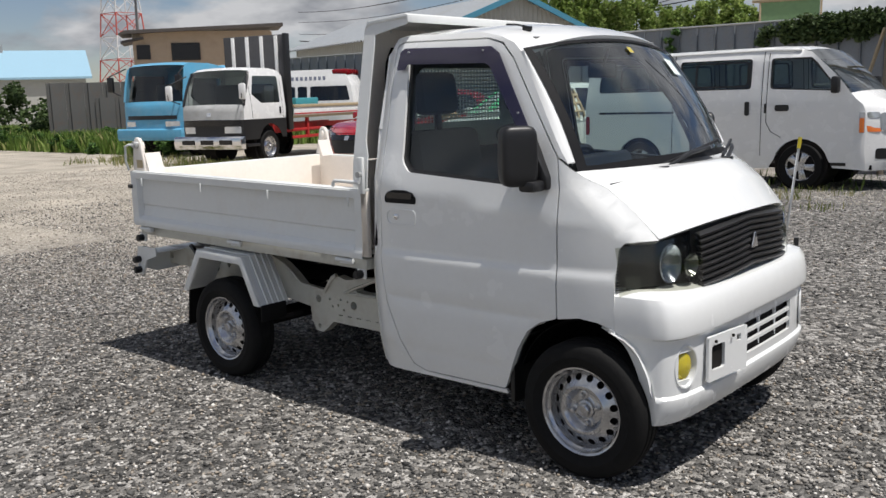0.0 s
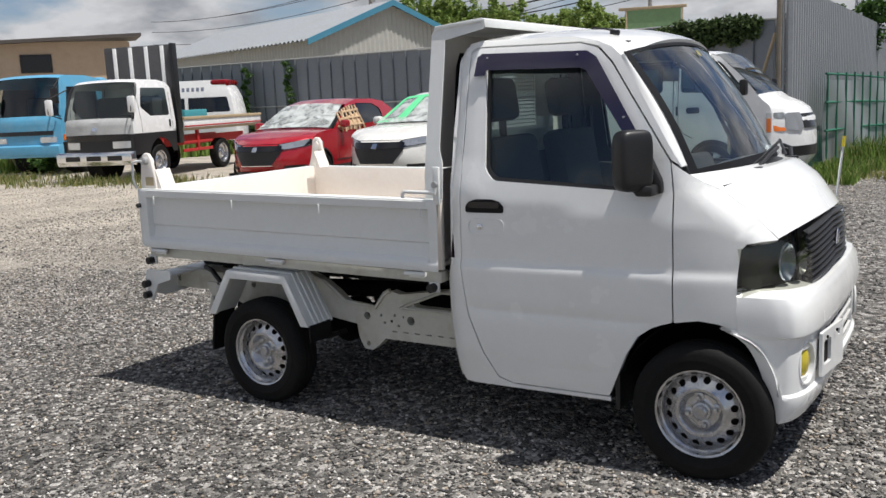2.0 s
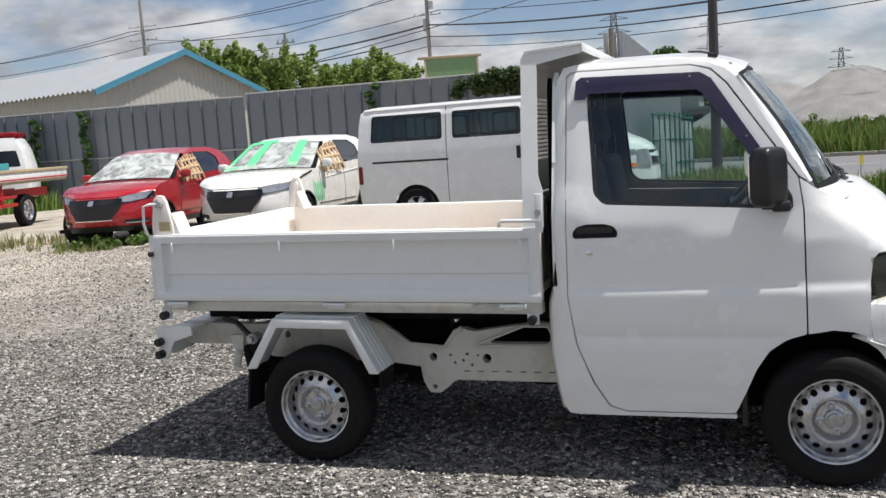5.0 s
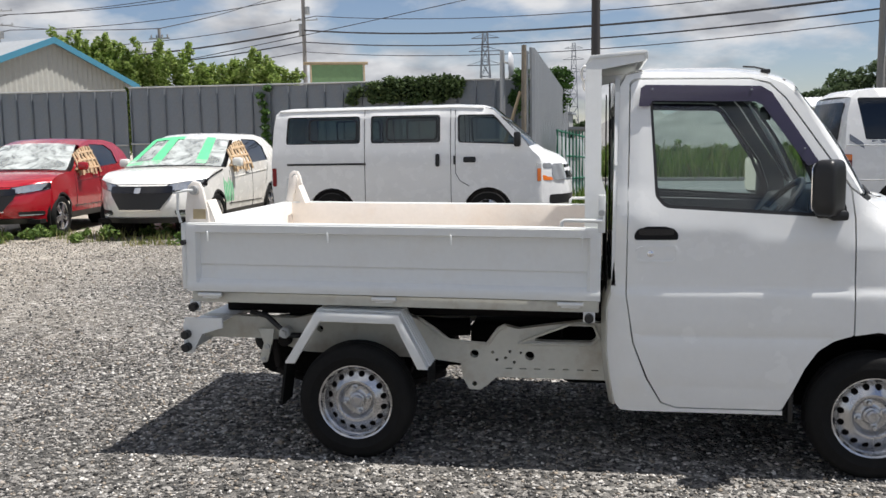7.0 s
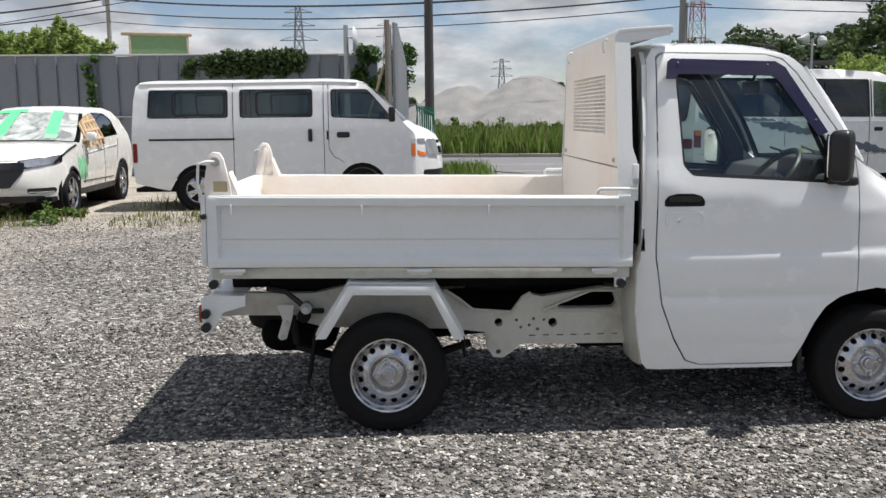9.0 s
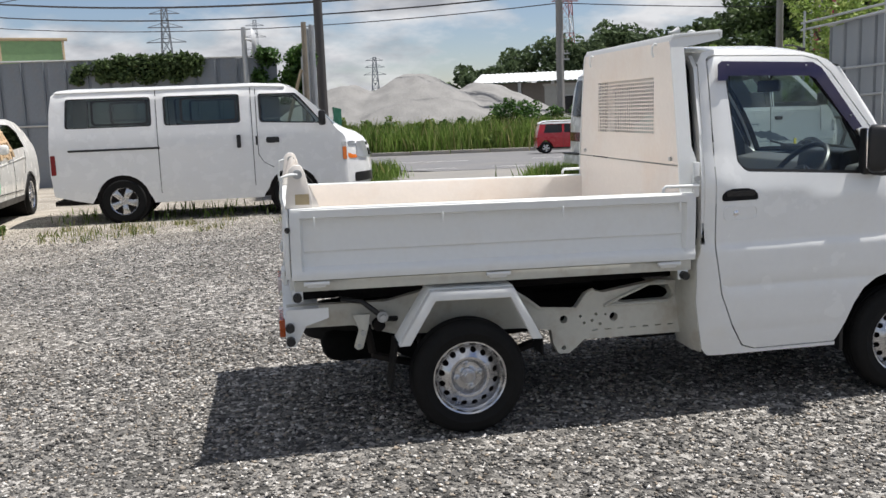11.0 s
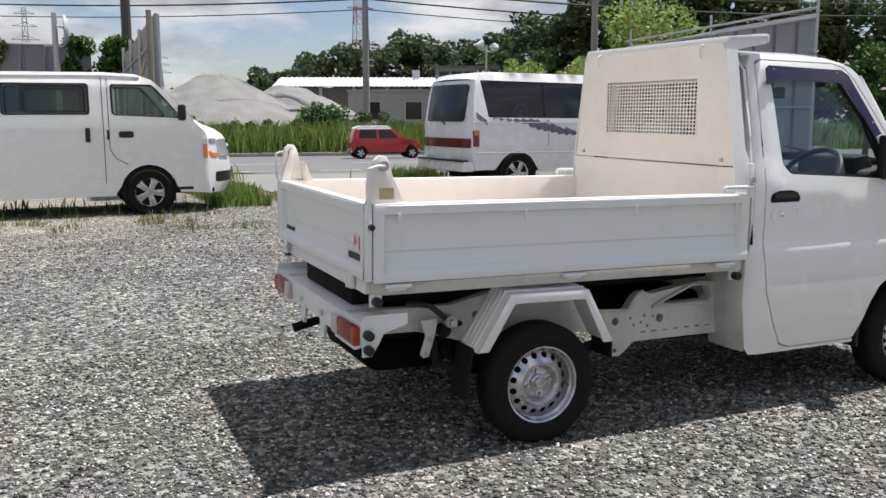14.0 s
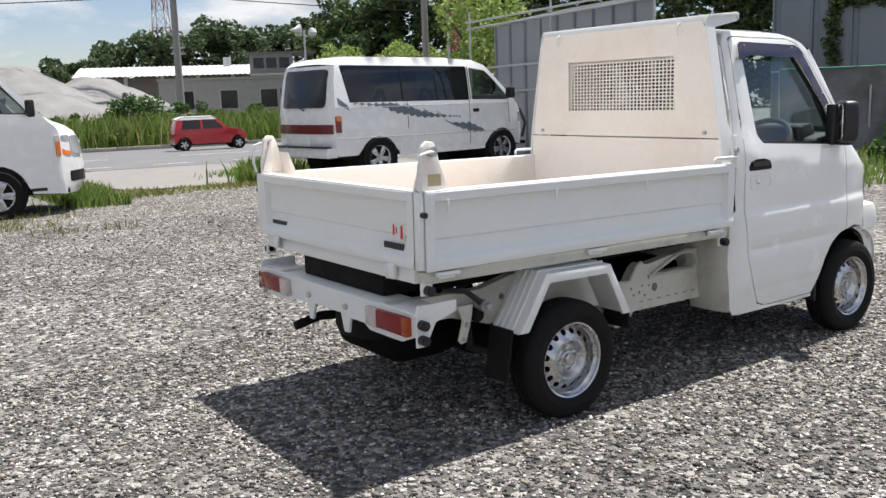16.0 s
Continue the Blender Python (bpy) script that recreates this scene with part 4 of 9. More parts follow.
part("fuel_tank", box(0.42, 1.05, 0.05, 0.46, 0.30, 0.48, 0.04), DARK, truck)
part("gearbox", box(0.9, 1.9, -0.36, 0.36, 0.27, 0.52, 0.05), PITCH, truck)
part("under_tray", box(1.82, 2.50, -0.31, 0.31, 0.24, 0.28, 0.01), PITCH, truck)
part("prop_shaft", rod([(0.05, 0.03, 0.27), (1.2, 0, 0.36)], 0.035, 10), DARK, truck)
part("dump_cylinder", rod([(-0.42, -0.25, 0.49), (0.45, -0.15, 0.50)], 0.045, 12), DARK, truck)
part("hydraulic_hose", rod([(-0.55, -0.52, 0.63), (-0.46, -0.56, 0.62), (-0.40, -0.57, 0.57), (-0.36, -0.56, 0.53), (-0.30, -0.52, 0.52)], 0.013, 8), BLACK, truck)
hj = part("hose_joint", tube(0.026, 0.06, "y", (-0.37, -0.56, 0.545), 14, bevel=0.004), GALV, truck)
part("joint_nut", tube(0.017, 0.03, "y", (-0.37, -0.60, 0.545), 6), GALV, hj)
part("joint_cup", tube(0.03, 0.05, "y", (-0.385, -0.53, 0.50), 14, bevel=0.006), DARK, hj)
part("spare_tyre", lathe([(0.12, -0.06), (0.20, -0.07), (0.25, -0.06), (0.262, -0.03), (0.262, 0.03), (0.25, 0.06), (0.20, 0.07), (0.12, 0.06)], 40, "z", (-0.47, 0.02, 0.42), closed=True), RUBBER, truck, "black spare tyre slung under the tail")
# rounded black block added to give the spare tyre its visible bulk
part("spare_tyre_block", box(-0.64, -0.26, -0.27, 0.30, 0.25, 0.43, 0.085, seg=4), PITCH, truck)
part("exhaust", rod([(-0.30, 0.30, 0.36), (-0.70, 0.30, 0.40), (-0.83, 0.31, 0.37)], 0.022, 12), DARK, truck)

# tail beam with lamps
BEAM = [(-0.70, 0.600), (-0.72, 0.52), (-0.60, 0.475), (-0.36, 0.478), (-0.32, 0.500), (-0.20, 0.500), (-0.18, 0.430), (-0.145, 0.430), (-0.12, 0.510), (0.12, 0.510), (0.15, 0.43), (0.18, 0.43), (0.20, 0.500), (0.32, 0.500), (0.36, 0.478), (0.60, 0.475), (0.72, 0.52), (0.70, 0.600)]
beam = part("tail_beam", skin(BEAM, lambda u, v: (-0.815 + 0.03 * abs(u) ** 3, u, v), (), 0.06, 0.012), BEDWHITE, truck, "white tail beam with rust stains")
part("beam_top", box(-0.815, -0.655, -0.70, 0.70, 0.598, 0.606, 0.003), BEDWHITE, beam)
for s in (-1, 1):
    part("beam_end", prism([(-0.81, 0.47), (-0.77, 0.47), (-0.72, 0.56), (-0.62, 0.59), (-0.62, 0.635), (-0.80, 0.635), (-0.81, 0.60)], "y", s * 0.70, s * 0.712), BEDWHITE, beam)
    lampb = part("tail_lamp", box(-0.834, -0.800, s * 0.515 - 0.150, s * 0.515 + 0.150, 0.506, 0.584, 0.008), REDLENS, beam, "red tail lamp with amber and clear ends")
    part("amber_lens", box(-0.835, -0.800, s * 0.650 - 0.016, s * 0.650 + 0.016, 0.507, 0.583, 0.005), DEEPAMBER, lampb)
    part("clear_lens", box(-0.837, -0.800, s * 0.405 - 0.042, s * 0.405 + 0.042, 0.505, 0.585, 0.006), PALELENS, lampb)
    for z in (0.56, 0.50):
        part("rubber_stop", tube(0.020, 0.05, "y", (-0.79, s * 0.725, z), 12, bevel=0.004), BLACK, beam)
    part("beam_bolt", tube(0.014, 0.012, "x", (-0.822, s * 0.17, 0.545), 12), FRAMEWHITE, beam)
    part("tail_member", box(-0.78, -0.30, min(s * .44, s * .50), max(s * .44, s * .50), 0.50, 0.60, 0.008), FRAMEWHITE, beam)

# ---- the tipping bed, nose down by a degree ----
BED_M = Matrix.Translation((1.09, 0, 1.047)) @ Matrix.Rotation(radians(0.85), 4, "Y") @ Matrix.Translation((-1.09, 0, -1.047))
bed = part("cargo_bed", box(-0.765, 1.06, -0.70, 0.70, 0.745, 0.765, 0.003), CREAM, truck, "cream painted steel tipping bed", at=BED_M)


def pressed(u0, u1, z0, z1, place, mat_parent, name, label, mat=BEDWHITE):
    """A pressed panel: rim, deep recess, one step, sloping lower ledge; place(u, depth, z)."""
    prof = [(z0, 0.0), (z0 + 0.016, 0.004), (z0 + 0.033, 0.004), (z0 + 0.039, 0.001), (z0 + 0.056, -0.021), (z0 + 0.108, -0.033), (z0 + 0.116, -0.033), (z0 + 0.124, -0.025), (z1 - 0.052, -0.030), (z1 - 0.045, -0.028), (z1 - 0.039, 0.0), (z1 - 0.006, 0.002), (z1, -0.004)]
    us = [u0, u0 + 0.044, u0 + 0.056] + [u0 + 0.056 + (u1 - u0 - 0.112) * k / 18 for k in range(1, 18)] + [u1 - 0.056, u1 - 0.044, u1]
    own = bmesh.new()
    grid = []
    for i, u in enumerate(us):
        rim = i < 2 or i >= len(us) - 2
        grid.append([own.verts.new(place(u, max(d, 0.0) if rim else d, z)) for z, d in prof])
    for a, b in zip(grid, grid[1:]):
        for k in range(len(prof) - 1):
            own.faces.new((a[k], a[k + 1], b[k + 1], b[k]))
    bmesh.ops.recalc_face_normals(own, faces=own.faces[:])
    return part(name, own, mat, mat_parent, label)


for s in (-1, 1):
    sp = pressed(-0.765, 1.090, 0.738, 1.047, lambda u, d, z: (u, s * (0.733 + d), z), bed, "side_panel", "white pressed steel drop side")
    inn = box(-0.763, 1.088, min(s * .672, s * .697), max(s * .672, s * .697), 0.740, 1.044, 0.003)
    part("side_inner", inn, CREAM, bed, "cream inner face of the drop side")
    part("side_top", box(-0.764, 1.089, min(s * .674, s * .732), max(s * .674, s * .732), 1.036, 1.0495, 0.004), BEDWHITE, bed)
    # darker white than the sides: the overhang's shade is in the colour
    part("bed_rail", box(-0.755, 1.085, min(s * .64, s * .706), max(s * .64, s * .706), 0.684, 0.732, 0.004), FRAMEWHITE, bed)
    for x in (-0.66, 0.15, 0.965):
        part("side_hinge", box(x - 0.040, x + 0.040, min(s * .706, s * .722), max(s * .706, s * .722), 0.702, 0.730, 0.004), BEDWHITE, bed)
        part("hinge_pin", tube(0.010, 0.11, "x", (x, s * 0.726, 0.722), 10), BEDWHITE, bed)
    for x in (-0.66, -0.10, 0.45, 1.01):
        part("rope_hook", box(x - 0.004, x + 0.004, min(s * .733, s * .742), max(s * .733, s * .742), 0.968, 1.012, 0.002), BEDWHITE, bed)
    for x in (-0.745, 1.045):
        part("stop_bracket", box(x - 0.025, x + 0.025, min(s * .690, s * .705), max(s * .690, s * .705), 0.640, 0.69, 0.003), BEDWHITE, bed)
        part("rubber_stop", tube(0.020, 0.05, "y", (x, s * 0.715, 0.662), 12, bevel=0.004), BLACK, bed)
    # latch at the front end of the side
    part("latch_plate", box(1.075, 1.105, min(s * .718, s * .735), max(s * .718, s * .735), 1.03, 1.19, 0.003), BEDWHITE, bed)
    part("latch_bolt", tube(0.014, 0.03, "y", (1.09, s * 0.735, 1.115), 10), GALV, bed)
    part("latch_lever", rod([(1.095, s * 0.742, 1.105), (1.095, s * 0.745, 1.082), (0.935, s * 0.742, 1.082), (0.925, s * 0.742, 1.072), (0.925, s * 0.742, 1.055)], 0.008, 8), BEDWHITE, bed)
    # rear post with pivot
    post = [(-0.775, 1.046), (-0.66, 1.046), (-0.665, 1.10), (-0.690, 1.205), (-0.705, 1.232), (-0.735, 1.236), (-0.757, 1.215), (-0.775, 1.10)]
    part("gate_post", prism(post, "y", s * 0.690, s * 0.712, bevel=0.004), CREAM, bed, "cream pivot post of the tailgate")
    part("pivot_pin", tube(0.020, 0.055, "y", (-0.722, s * 0.712, 1.196), 14, bevel=0.004), GALV, bed)
    part("post_fold", prism([(-0.66, 1.046), (-0.63, 1.046), (-0.672, 1.15)], "y", s * 0.60, s * 0.70), CREAM, bed)
    part("post_label", box(-0.735, -0.675, s * 0.7125 - 0.001, s * 0.7125 + 0.001, 1.065, 1.11), material("kraft_label", (0.50, 0.40, 0.24), 0.6), bed)
    part("gate_lever", rod([(-0.722, s * 0.735, 1.196), (-0.755, s * 0.745, 1.196), (-0.790, s * 0.745, 1.186), (-0.795, s * 0.745, 1.10), (-0.785, s * 0.735, 1.05)], 0.0065, 8), BEDWHITE, bed)

pressed(-0.688, 0.688, 0.745, 1.047, lambda u, d, z: (-0.790 - d, u, z), bed, "tailgate", "white pressed steel tailgate with black bars and red sticker")
part("gate_inner", box(-0.754, -0.738, -0.686, 0.686, 0.747, 1.044, 0.003), CREAM, bed)
part("gate_top", box(-0.789, -0.740, -0.687, 0.687, 1.038, 1.0495, 0.003), BEDWHITE, bed)
for s in (-1, 1):
    part("gate_arm", prism([(-0.785, 1.04), (-0.735, 1.04), (-0.700, 1.19), (-0.712, 1.212), (-0.730, 1.205)], "y", s * 0.674, s * 0.687, bevel=0.002), CREAM, bed)
    part("gate_edge", box(-0.790, -0.768, min(s * .690, s * .728), max(s * .690, s * .728), 0.746, 1.046, 0.003), BEDWHITE, bed)
    part("side_end", box(-0.7635, -0.7560, min(s * .698, s * .731), max(s * .698, s * .731), 0.742, 1.040, 0.001), BEDWHITE, bed)
    part("gate_hinge", box(-0.802, -0.782, s * 0.53 - 0.022, s * 0.53 + 0.022, 0.69, 0.752, 0.004), BEDWHITE, bed)
    part("hinge_hook", rod([(-0.795, s * 0.50, 0.75), (-0.805, s * 0.50, 0.72), (-0.795, s * 0.50, 0.69)], 0.008, 8), BEDWHITE, bed)
    part("gate_bolt", tube(0.012, 0.03, "y", (-0.775, s * 0.735, 0.96), 10), BLACK, bed)
LETTER = material("black_letter", (0.03, 0.03, 0.03), 0.5)
for k in range(7):
    part("maker_bar", box(-0.7725, -0.7640, -0.455 - 0.021 * k, -0.440 - 0.021 * k, 0.806, 0.831), LETTER, bed)
for k in range(9):
    part("maker_bar", box(-0.7715, -0.7600, 0.595 - 0.017 * k, 0.606 - 0.017 * k, 0.806, 0.824), LETTER, bed)
STK = material("white_sticker", (0.75, 0.72, 0.70), 0.5)
stk = part("sticker", box(-0.7680, -0.7580, -0.585, -0.500, 0.842, 0.912), STK, bed, "white sticker with plain red marks")
STR = material("sticker_red", (0.55, 0.03, 0.04), 0.5)
for y, w, z0, z1 in ((-0.570, 0.020, 0.850, 0.905), (-0.532, 0.012, 0.870, 0.895), (-0.512, 0.016, 0.862, 0.905)):
    part("red_mark", prism(rounded([(y - w / 2, z0), (y + w / 2, z0), (y + w / 3, z1), (y - w / 3, z1)], 0.004, 2), "x", -0.7690, -0.7682), STR, stk)
part("rail_cross", box(-0.775, -0.735, -0.66, 0.66, 0.684, 0.742, 0.004), BEDWHITE, bed)
for x in (-0.4, 0.0, 0.4, 0.8):
    part("cross_bearer", box(x - 0.025, x + 0.025, -0.66, 0.66, 0.700, 0.744), DARK, bed)

# head board with punched guard and forward visor
hb_hole = [(-0.405, 1.312), (0.375, 1.312), (0.375, 1.590), (-0.405, 1.590)]
hw = lambda z: lerp_table([(1.02, 0.705), (1.17, 0.695), (1.55, 0.625), (1.74, 0.590), (1.80, 0.58)], z)
part("front_wall", skin([(-0.70, 0.76), (0.70, 0.76), (0.695, 1.168), (-0.695, 1.168)], lambda u, v: (1.035, u, v), (), 0.2, 0.012), CREAM, bed, "cream lower head board")
board = part("head_board", skin([(-0.693, 1.174), (0.693, 1.174), (0.625, 1.55), (0.600, 1.70), (0.575, 1.745), (-0.575, 1.745), (-0.600, 1.70), (-0.625, 1.55)], lambda u, v: (1.030 - 0.02 * (v - 1.17), u, v), [hb_hole], 0.10, 0.004), CREAM, bed, "cream head board with punched window guard")
gm = bmesh.new()
NV, NH = 31, 15
for k in range(NV + 1):
    y = -0.405 + 0.780 * k / NV
    box(1.0195, 1.0225, y - 0.0038, y + 0.0038, 1.312, 1.590, bm=gm)
for k in range(NH + 1):
    z = 1.312 + 0.278 * k / NH
    box(1.0190, 1.0230, -0.405, 0.375, z - 0.0032, z + 0.0032, bm=gm)
part("punched_guard", gm, CREAM, board, "cream punched steel guard", smooth=None)
part("visor_plate", prism([(1.015, 1.742), (1.030, 1.775), (1.255, 1.796), (1.272, 1.790), (1.272, 1.758), (1.262, 1.758), (1.255, 1.780), (1.045, 1.760)], "y", -0.600, 0.600, bevel=0.002), BEDWHITE, bed, "white forward visor over the cab")
for s in (-1, 1):
    fl = [(1.020, 1.050), (1.105, 1.050), (1.105, 1.20), (1.085, 1.26), (1.080, 1.715), (1.262, 1.752), (1.262, 1.788), (1.030, 1.772), (1.012, 1.742)]
    part("side_flange", skin(fl, lambda u, v: (u, s * (hw(v) + 0.008), v), (), 0.10, 0.006), BEDWHITE, bed)
    for y in (0.44,):
        part("cover_hook", rod([(1.022, s * y, 1.735), (1.004, s * y, 1.742), (0.994, s * y, 1.730), (0.992, s * y, 1.70), (1.000, s * y, 1.680)], 0.006, 6), BEDWHITE, bed)
    part("board_bolt", tube(0.010, 0.012, "x", (1.022, s * 0.60, 1.20), 10), GALV, bed)

# ---- other vehicles: each in its own frame, rear (or only) axle over the origin, front towards +x ----
def arch(cx, r, z0, n=12):
    """Points over a wheel, from front to back, for a sill at height z0."""
    a = math.degrees(math.asin(min(0.99, (z0 - 0.31) / r))) if r > abs(z0 - 0.31) else 0
    return arc(cx, 0.31, r, a, 180 - a, n)


class Shell:
    """A car body: a side outline with a half width that falls towards the roof, rounded off in plan at nose and tail."""
    def __init__(self, root, width, table, x_tail, x_nose, nose=0.25, tail=0.10, reach=0.9, power=2.6):
        self.root, self.width, self.table = root, width, table
        self.x_tail, self.x_nose, self.nose, self.tail, self.reach, self.power = x_tail, x_nose, nose, tail, reach, power

    def y(self, z):
        return self.width * lerp_table(self.table, z)

    def warp(self, p):
        x, y, z = p
        k = min(abs(y) / self.width, 1.0)
        f = max(0.0, (x - self.x_nose + self.reach) / self.reach)
        r = max(0.0, (self.x_tail + 0.4 - x) / 0.4)
        return (x - self.nose * f * f * k ** self.power + self.tail * min(r, 1.2) * k ** self.power, y * (1 - 0.05 * f * f), z)

    def side(self, s, off=0.0):
        return lambda u, v: self.warp((u, s * (self.y(v) + off), v))

    def part(self, name, bm, mat, label="", parent=None, smooth=32):
        return part(name, bm, mat, parent or self.root, label, smooth)

    def body(self, outline, windows, top, mat, label="", step=0.14):
        bm = bmesh.new()
        for s in (-1, 1):
            skin(outline, self.side(s), [w for w in windows], step, 0.0, bm)
        self.over(top, bm)
        bmesh.ops.remove_doubles(bm, verts=bm.verts[:], dist=0.004)
        return self.part("body", bm, mat, label)

    def over(self, top, bm=None, crown=0.03, nw=12, w0=-1.0, w1=1.0, off=0.0):
        """A ribbon across the car along a line of (x, z)."""
        own = bmesh.new()
        rows = []
        for x, z in resample([*top], 0.12)[:-max(1, int(math.ceil((Vector(top[0]) - Vector(top[-1])).length / 0.12)))] + [Vector(top[-1])]:
            row = []
            for k in range(nw + 1):
                w = w0 + (w1 - w0) * k / nw
                lift = crown * (1 - abs(w) ** 2.5)
                row.append(own.verts.new(self.warp((x + lift * 0.3 + off, w * self.y(z), z + lift * lerp_table([(0.7, 0), (1.2, 1)], z) + off * 0.5))))
            rows.append(row)
        for a, b in zip(rows, rows[1:]):
            for k in range(nw):
                own.faces.new((a[k], a[k + 1], b[k + 1], b[k]))
        return merge(bm, own)

    def pane(self, outline, mat, s, name="window_pane", off=-0.012, label=""):
        ob = self.part(name, skin(outline, self.side(s, off), (), 0.2), mat, label)
        ob.visible_shadow = False
        return ob

    def patch(self, name, outline, mat, s, off=0.006, label="", thick=0.01, step=0.1, parent=None):
        return self.part(name, skin(outline, self.side(s, off), (), step, thick), mat, label, parent)

    def line(self, name, pts, s, r=0.005, mat=None, off=0.0):
        pts = [Vector(self.warp((x, s * (self.y(z) + off), z))) for x, z in resample([*pts], 0.15)[:-max(1, int(math.ceil((Vector(pts[0]) - Vector(pts[-1])).length / 0.15)))] + [Vector(pts[-1])]]
        return self.part(name, rod(pts, r, 5), mat or SEAM)

    def front(self, name, y0, y1, z0, z1, x0, x1, mat, off=0.01, label="", thick=0.02, z_out=0.0, parent=None, r=0.02, outline=None):
        """A piece on the nose or tail: x0 at z0, x1 at z1; z_out lifts its outer end."""
        sg = 1 if x0 > 0.5 else -1
        def at(u, v):
            t = (v - z0) / (z1 - z0)
            g = (abs(u) - min(abs(y0), abs(y1))) / max(abs(abs(y1) - abs(y0)), 0.01)
            return self.warp((x0 + (x1 - x0) * t + sg * off, u, v + z_out * max(0, min(1, g))))
        return self.part(name, skin(rounded(outline or [(y0, z0), (y1, z0), (y1, z1), (y0, z1)], r, 3), at, (), 0.08, thick), mat, label, parent)


def wheel_meshes(r, rim, style):
    k = rim / r
    tyre = lathe([(rim, -0.085), (rim * 1.08, -0.10), (r * 0.93, -0.105), (r * 0.985, -0.085), (r, -0.05), (r, 0.05), (r * 0.985, 0.085), (rim, 0.085)], 36, "y", closed=True)
    ring = lathe([(rim * 0.90, 0.0), (rim * 0.92, -0.075), (rim * 1.0, -0.092), (rim * 1.03, -0.085), (rim * 0.97, 0.05)], 36, "y")
    back = tube(rim * 0.9, 0.02, "y", (0, -0.01, 0), 28)
    if style == "spokes":
        disc = tube(rim * 0.30, 0.03, "y", (0, -0.075, 0), 20, bevel=0.006)
        for q in range(5):
            own = prism([(-0.034, rim * 0.2), (0.034, rim * 0.2), (0.052, rim * 0.93), (-0.052, rim * 0.93)], "y", -0.085, -0.055, bevel=0.006)
            bmesh.ops.transform(own, matrix=Matrix.Rotation(q * math.tau / 5, 4, "Y"), verts=own.verts[:])
            merge(disc, own)
    else:
        disc = lathe([(0.0, -0.03), (rim * 0.28, -0.03), (rim * 0.32, -0.06), (rim * 0.45, -0.055), (rim * 0.6, -0.02), (rim * 0.9, -0.04)], 28, "y")
    return [mesh_from(b, n, m, 35) for b, n, m in ((disc, "rim_disc", STEEL), (tyre, "tyre", RUBBER), (ring, "rim", STEEL), (back, "brake_disc", DARK))]


WHEELS = {}


def add_wheel(root, x, y, r=0.31, rim=0.195, style="spokes", label="silver five-spoke wheel with black tyre"):
    key = (r, rim, style)
    if key not in WHEELS:
        WHEELS[key] = wheel_meshes(*key)
    me = WHEELS[key]
    w = new("wheel", me[0])
    w.parent, w["label"] = root, label
    w.matrix_basis = Matrix.Translation((x, y, r)) @ (Matrix.Rotation(math.pi, 4, "Z") if y > 0 else Matrix.Identity(4)) @ Matrix.Rotation(0.5 + x, 4, "Y")
    for d, n in zip(me[1:], ("tyre", "rim", "brake_disc")):
        c = new(n, d)
        c.parent = w
    return w


def crumpled(name, color):
    """Thin crinkled plastic film: patches of milky sheen over a see-through sheet."""
    m = material(name, color, 0.22, var=0.12, scale=5, fine=14, bump=0.5, bump_scale=7)
    n, l = m.node_tree.nodes, m.node_tree.links
    co, t = n.new("ShaderNodeTexCoord"), n.new("ShaderNodeTexNoise")
    t.inputs["Scale"].default_value, t.inputs["Detail"].default_value, t.inputs["Distortion"].default_value = 4.5, 5, 1.2
    l.new(co.outputs["Object"], t.inputs["Vector"])
    mr = n.new("ShaderNodeMapRange")
    mr.inputs["From Min"].default_value, mr.inputs["From Max"].default_value = 0.38, 0.62
    mr.inputs["To Min"].default_value, mr.inputs["To Max"].default_value = 0.35, 0.85
    l.new(t.outputs["Fac"], mr.inputs["Value"]); l.new(mr.outputs[0], n["Principled BSDF"].inputs["Alpha"])
    return m


VANWHITE = material("van_white", (0.80, 0.805, 0.80), 0.25, var=0.02, coat=0.4, dirt=(0.6, 0.57, 0.52), dirt_scale=0.8, dirt_amount=0.08)
REDPAINT = material("red_paint", (0.42, 0.008, 0.018), 0.2, var=0.06, coat=0.8, metal=0.2, dirt=(0.35, 0.2, 0.18), dirt_amount=0.12)
SUVWHITE = material("suv_white", (0.80, 0.79, 0.75), 0.25, var=0.03, coat=0.6, dirt=(0.55, 0.47, 0.36), dirt_scale=1.5, dirt_amount=0.3)
BLUEPAINT = material("faded_blue_paint", (0.10, 0.36, 0.56), 0.4, var=0.10, coat=0.2, dirt=(0.30, 0.36, 0.38), dirt_amount=0.25)
KRAFT = material("kraft_tape", (0.62, 0.45, 0.28), 0.7, var=0.12, bump=0.2)
GREENTAPE = material("green_masking", (0.12, 0.62, 0.28), 0.6, var=0.15, bump=0.3, bump_scale=20)
FILM = crumpled("crumpled_film", (0.62, 0.66, 0.64))
WOOD = material("weathered_boards", (0.42, 0.33, 0.21), 0.8, var=0.25, scale=8, bump=0.3)
REDFRAME = material("red_chassis_paint", (0.42, 0.02, 0.02), 0.5, var=0.15)


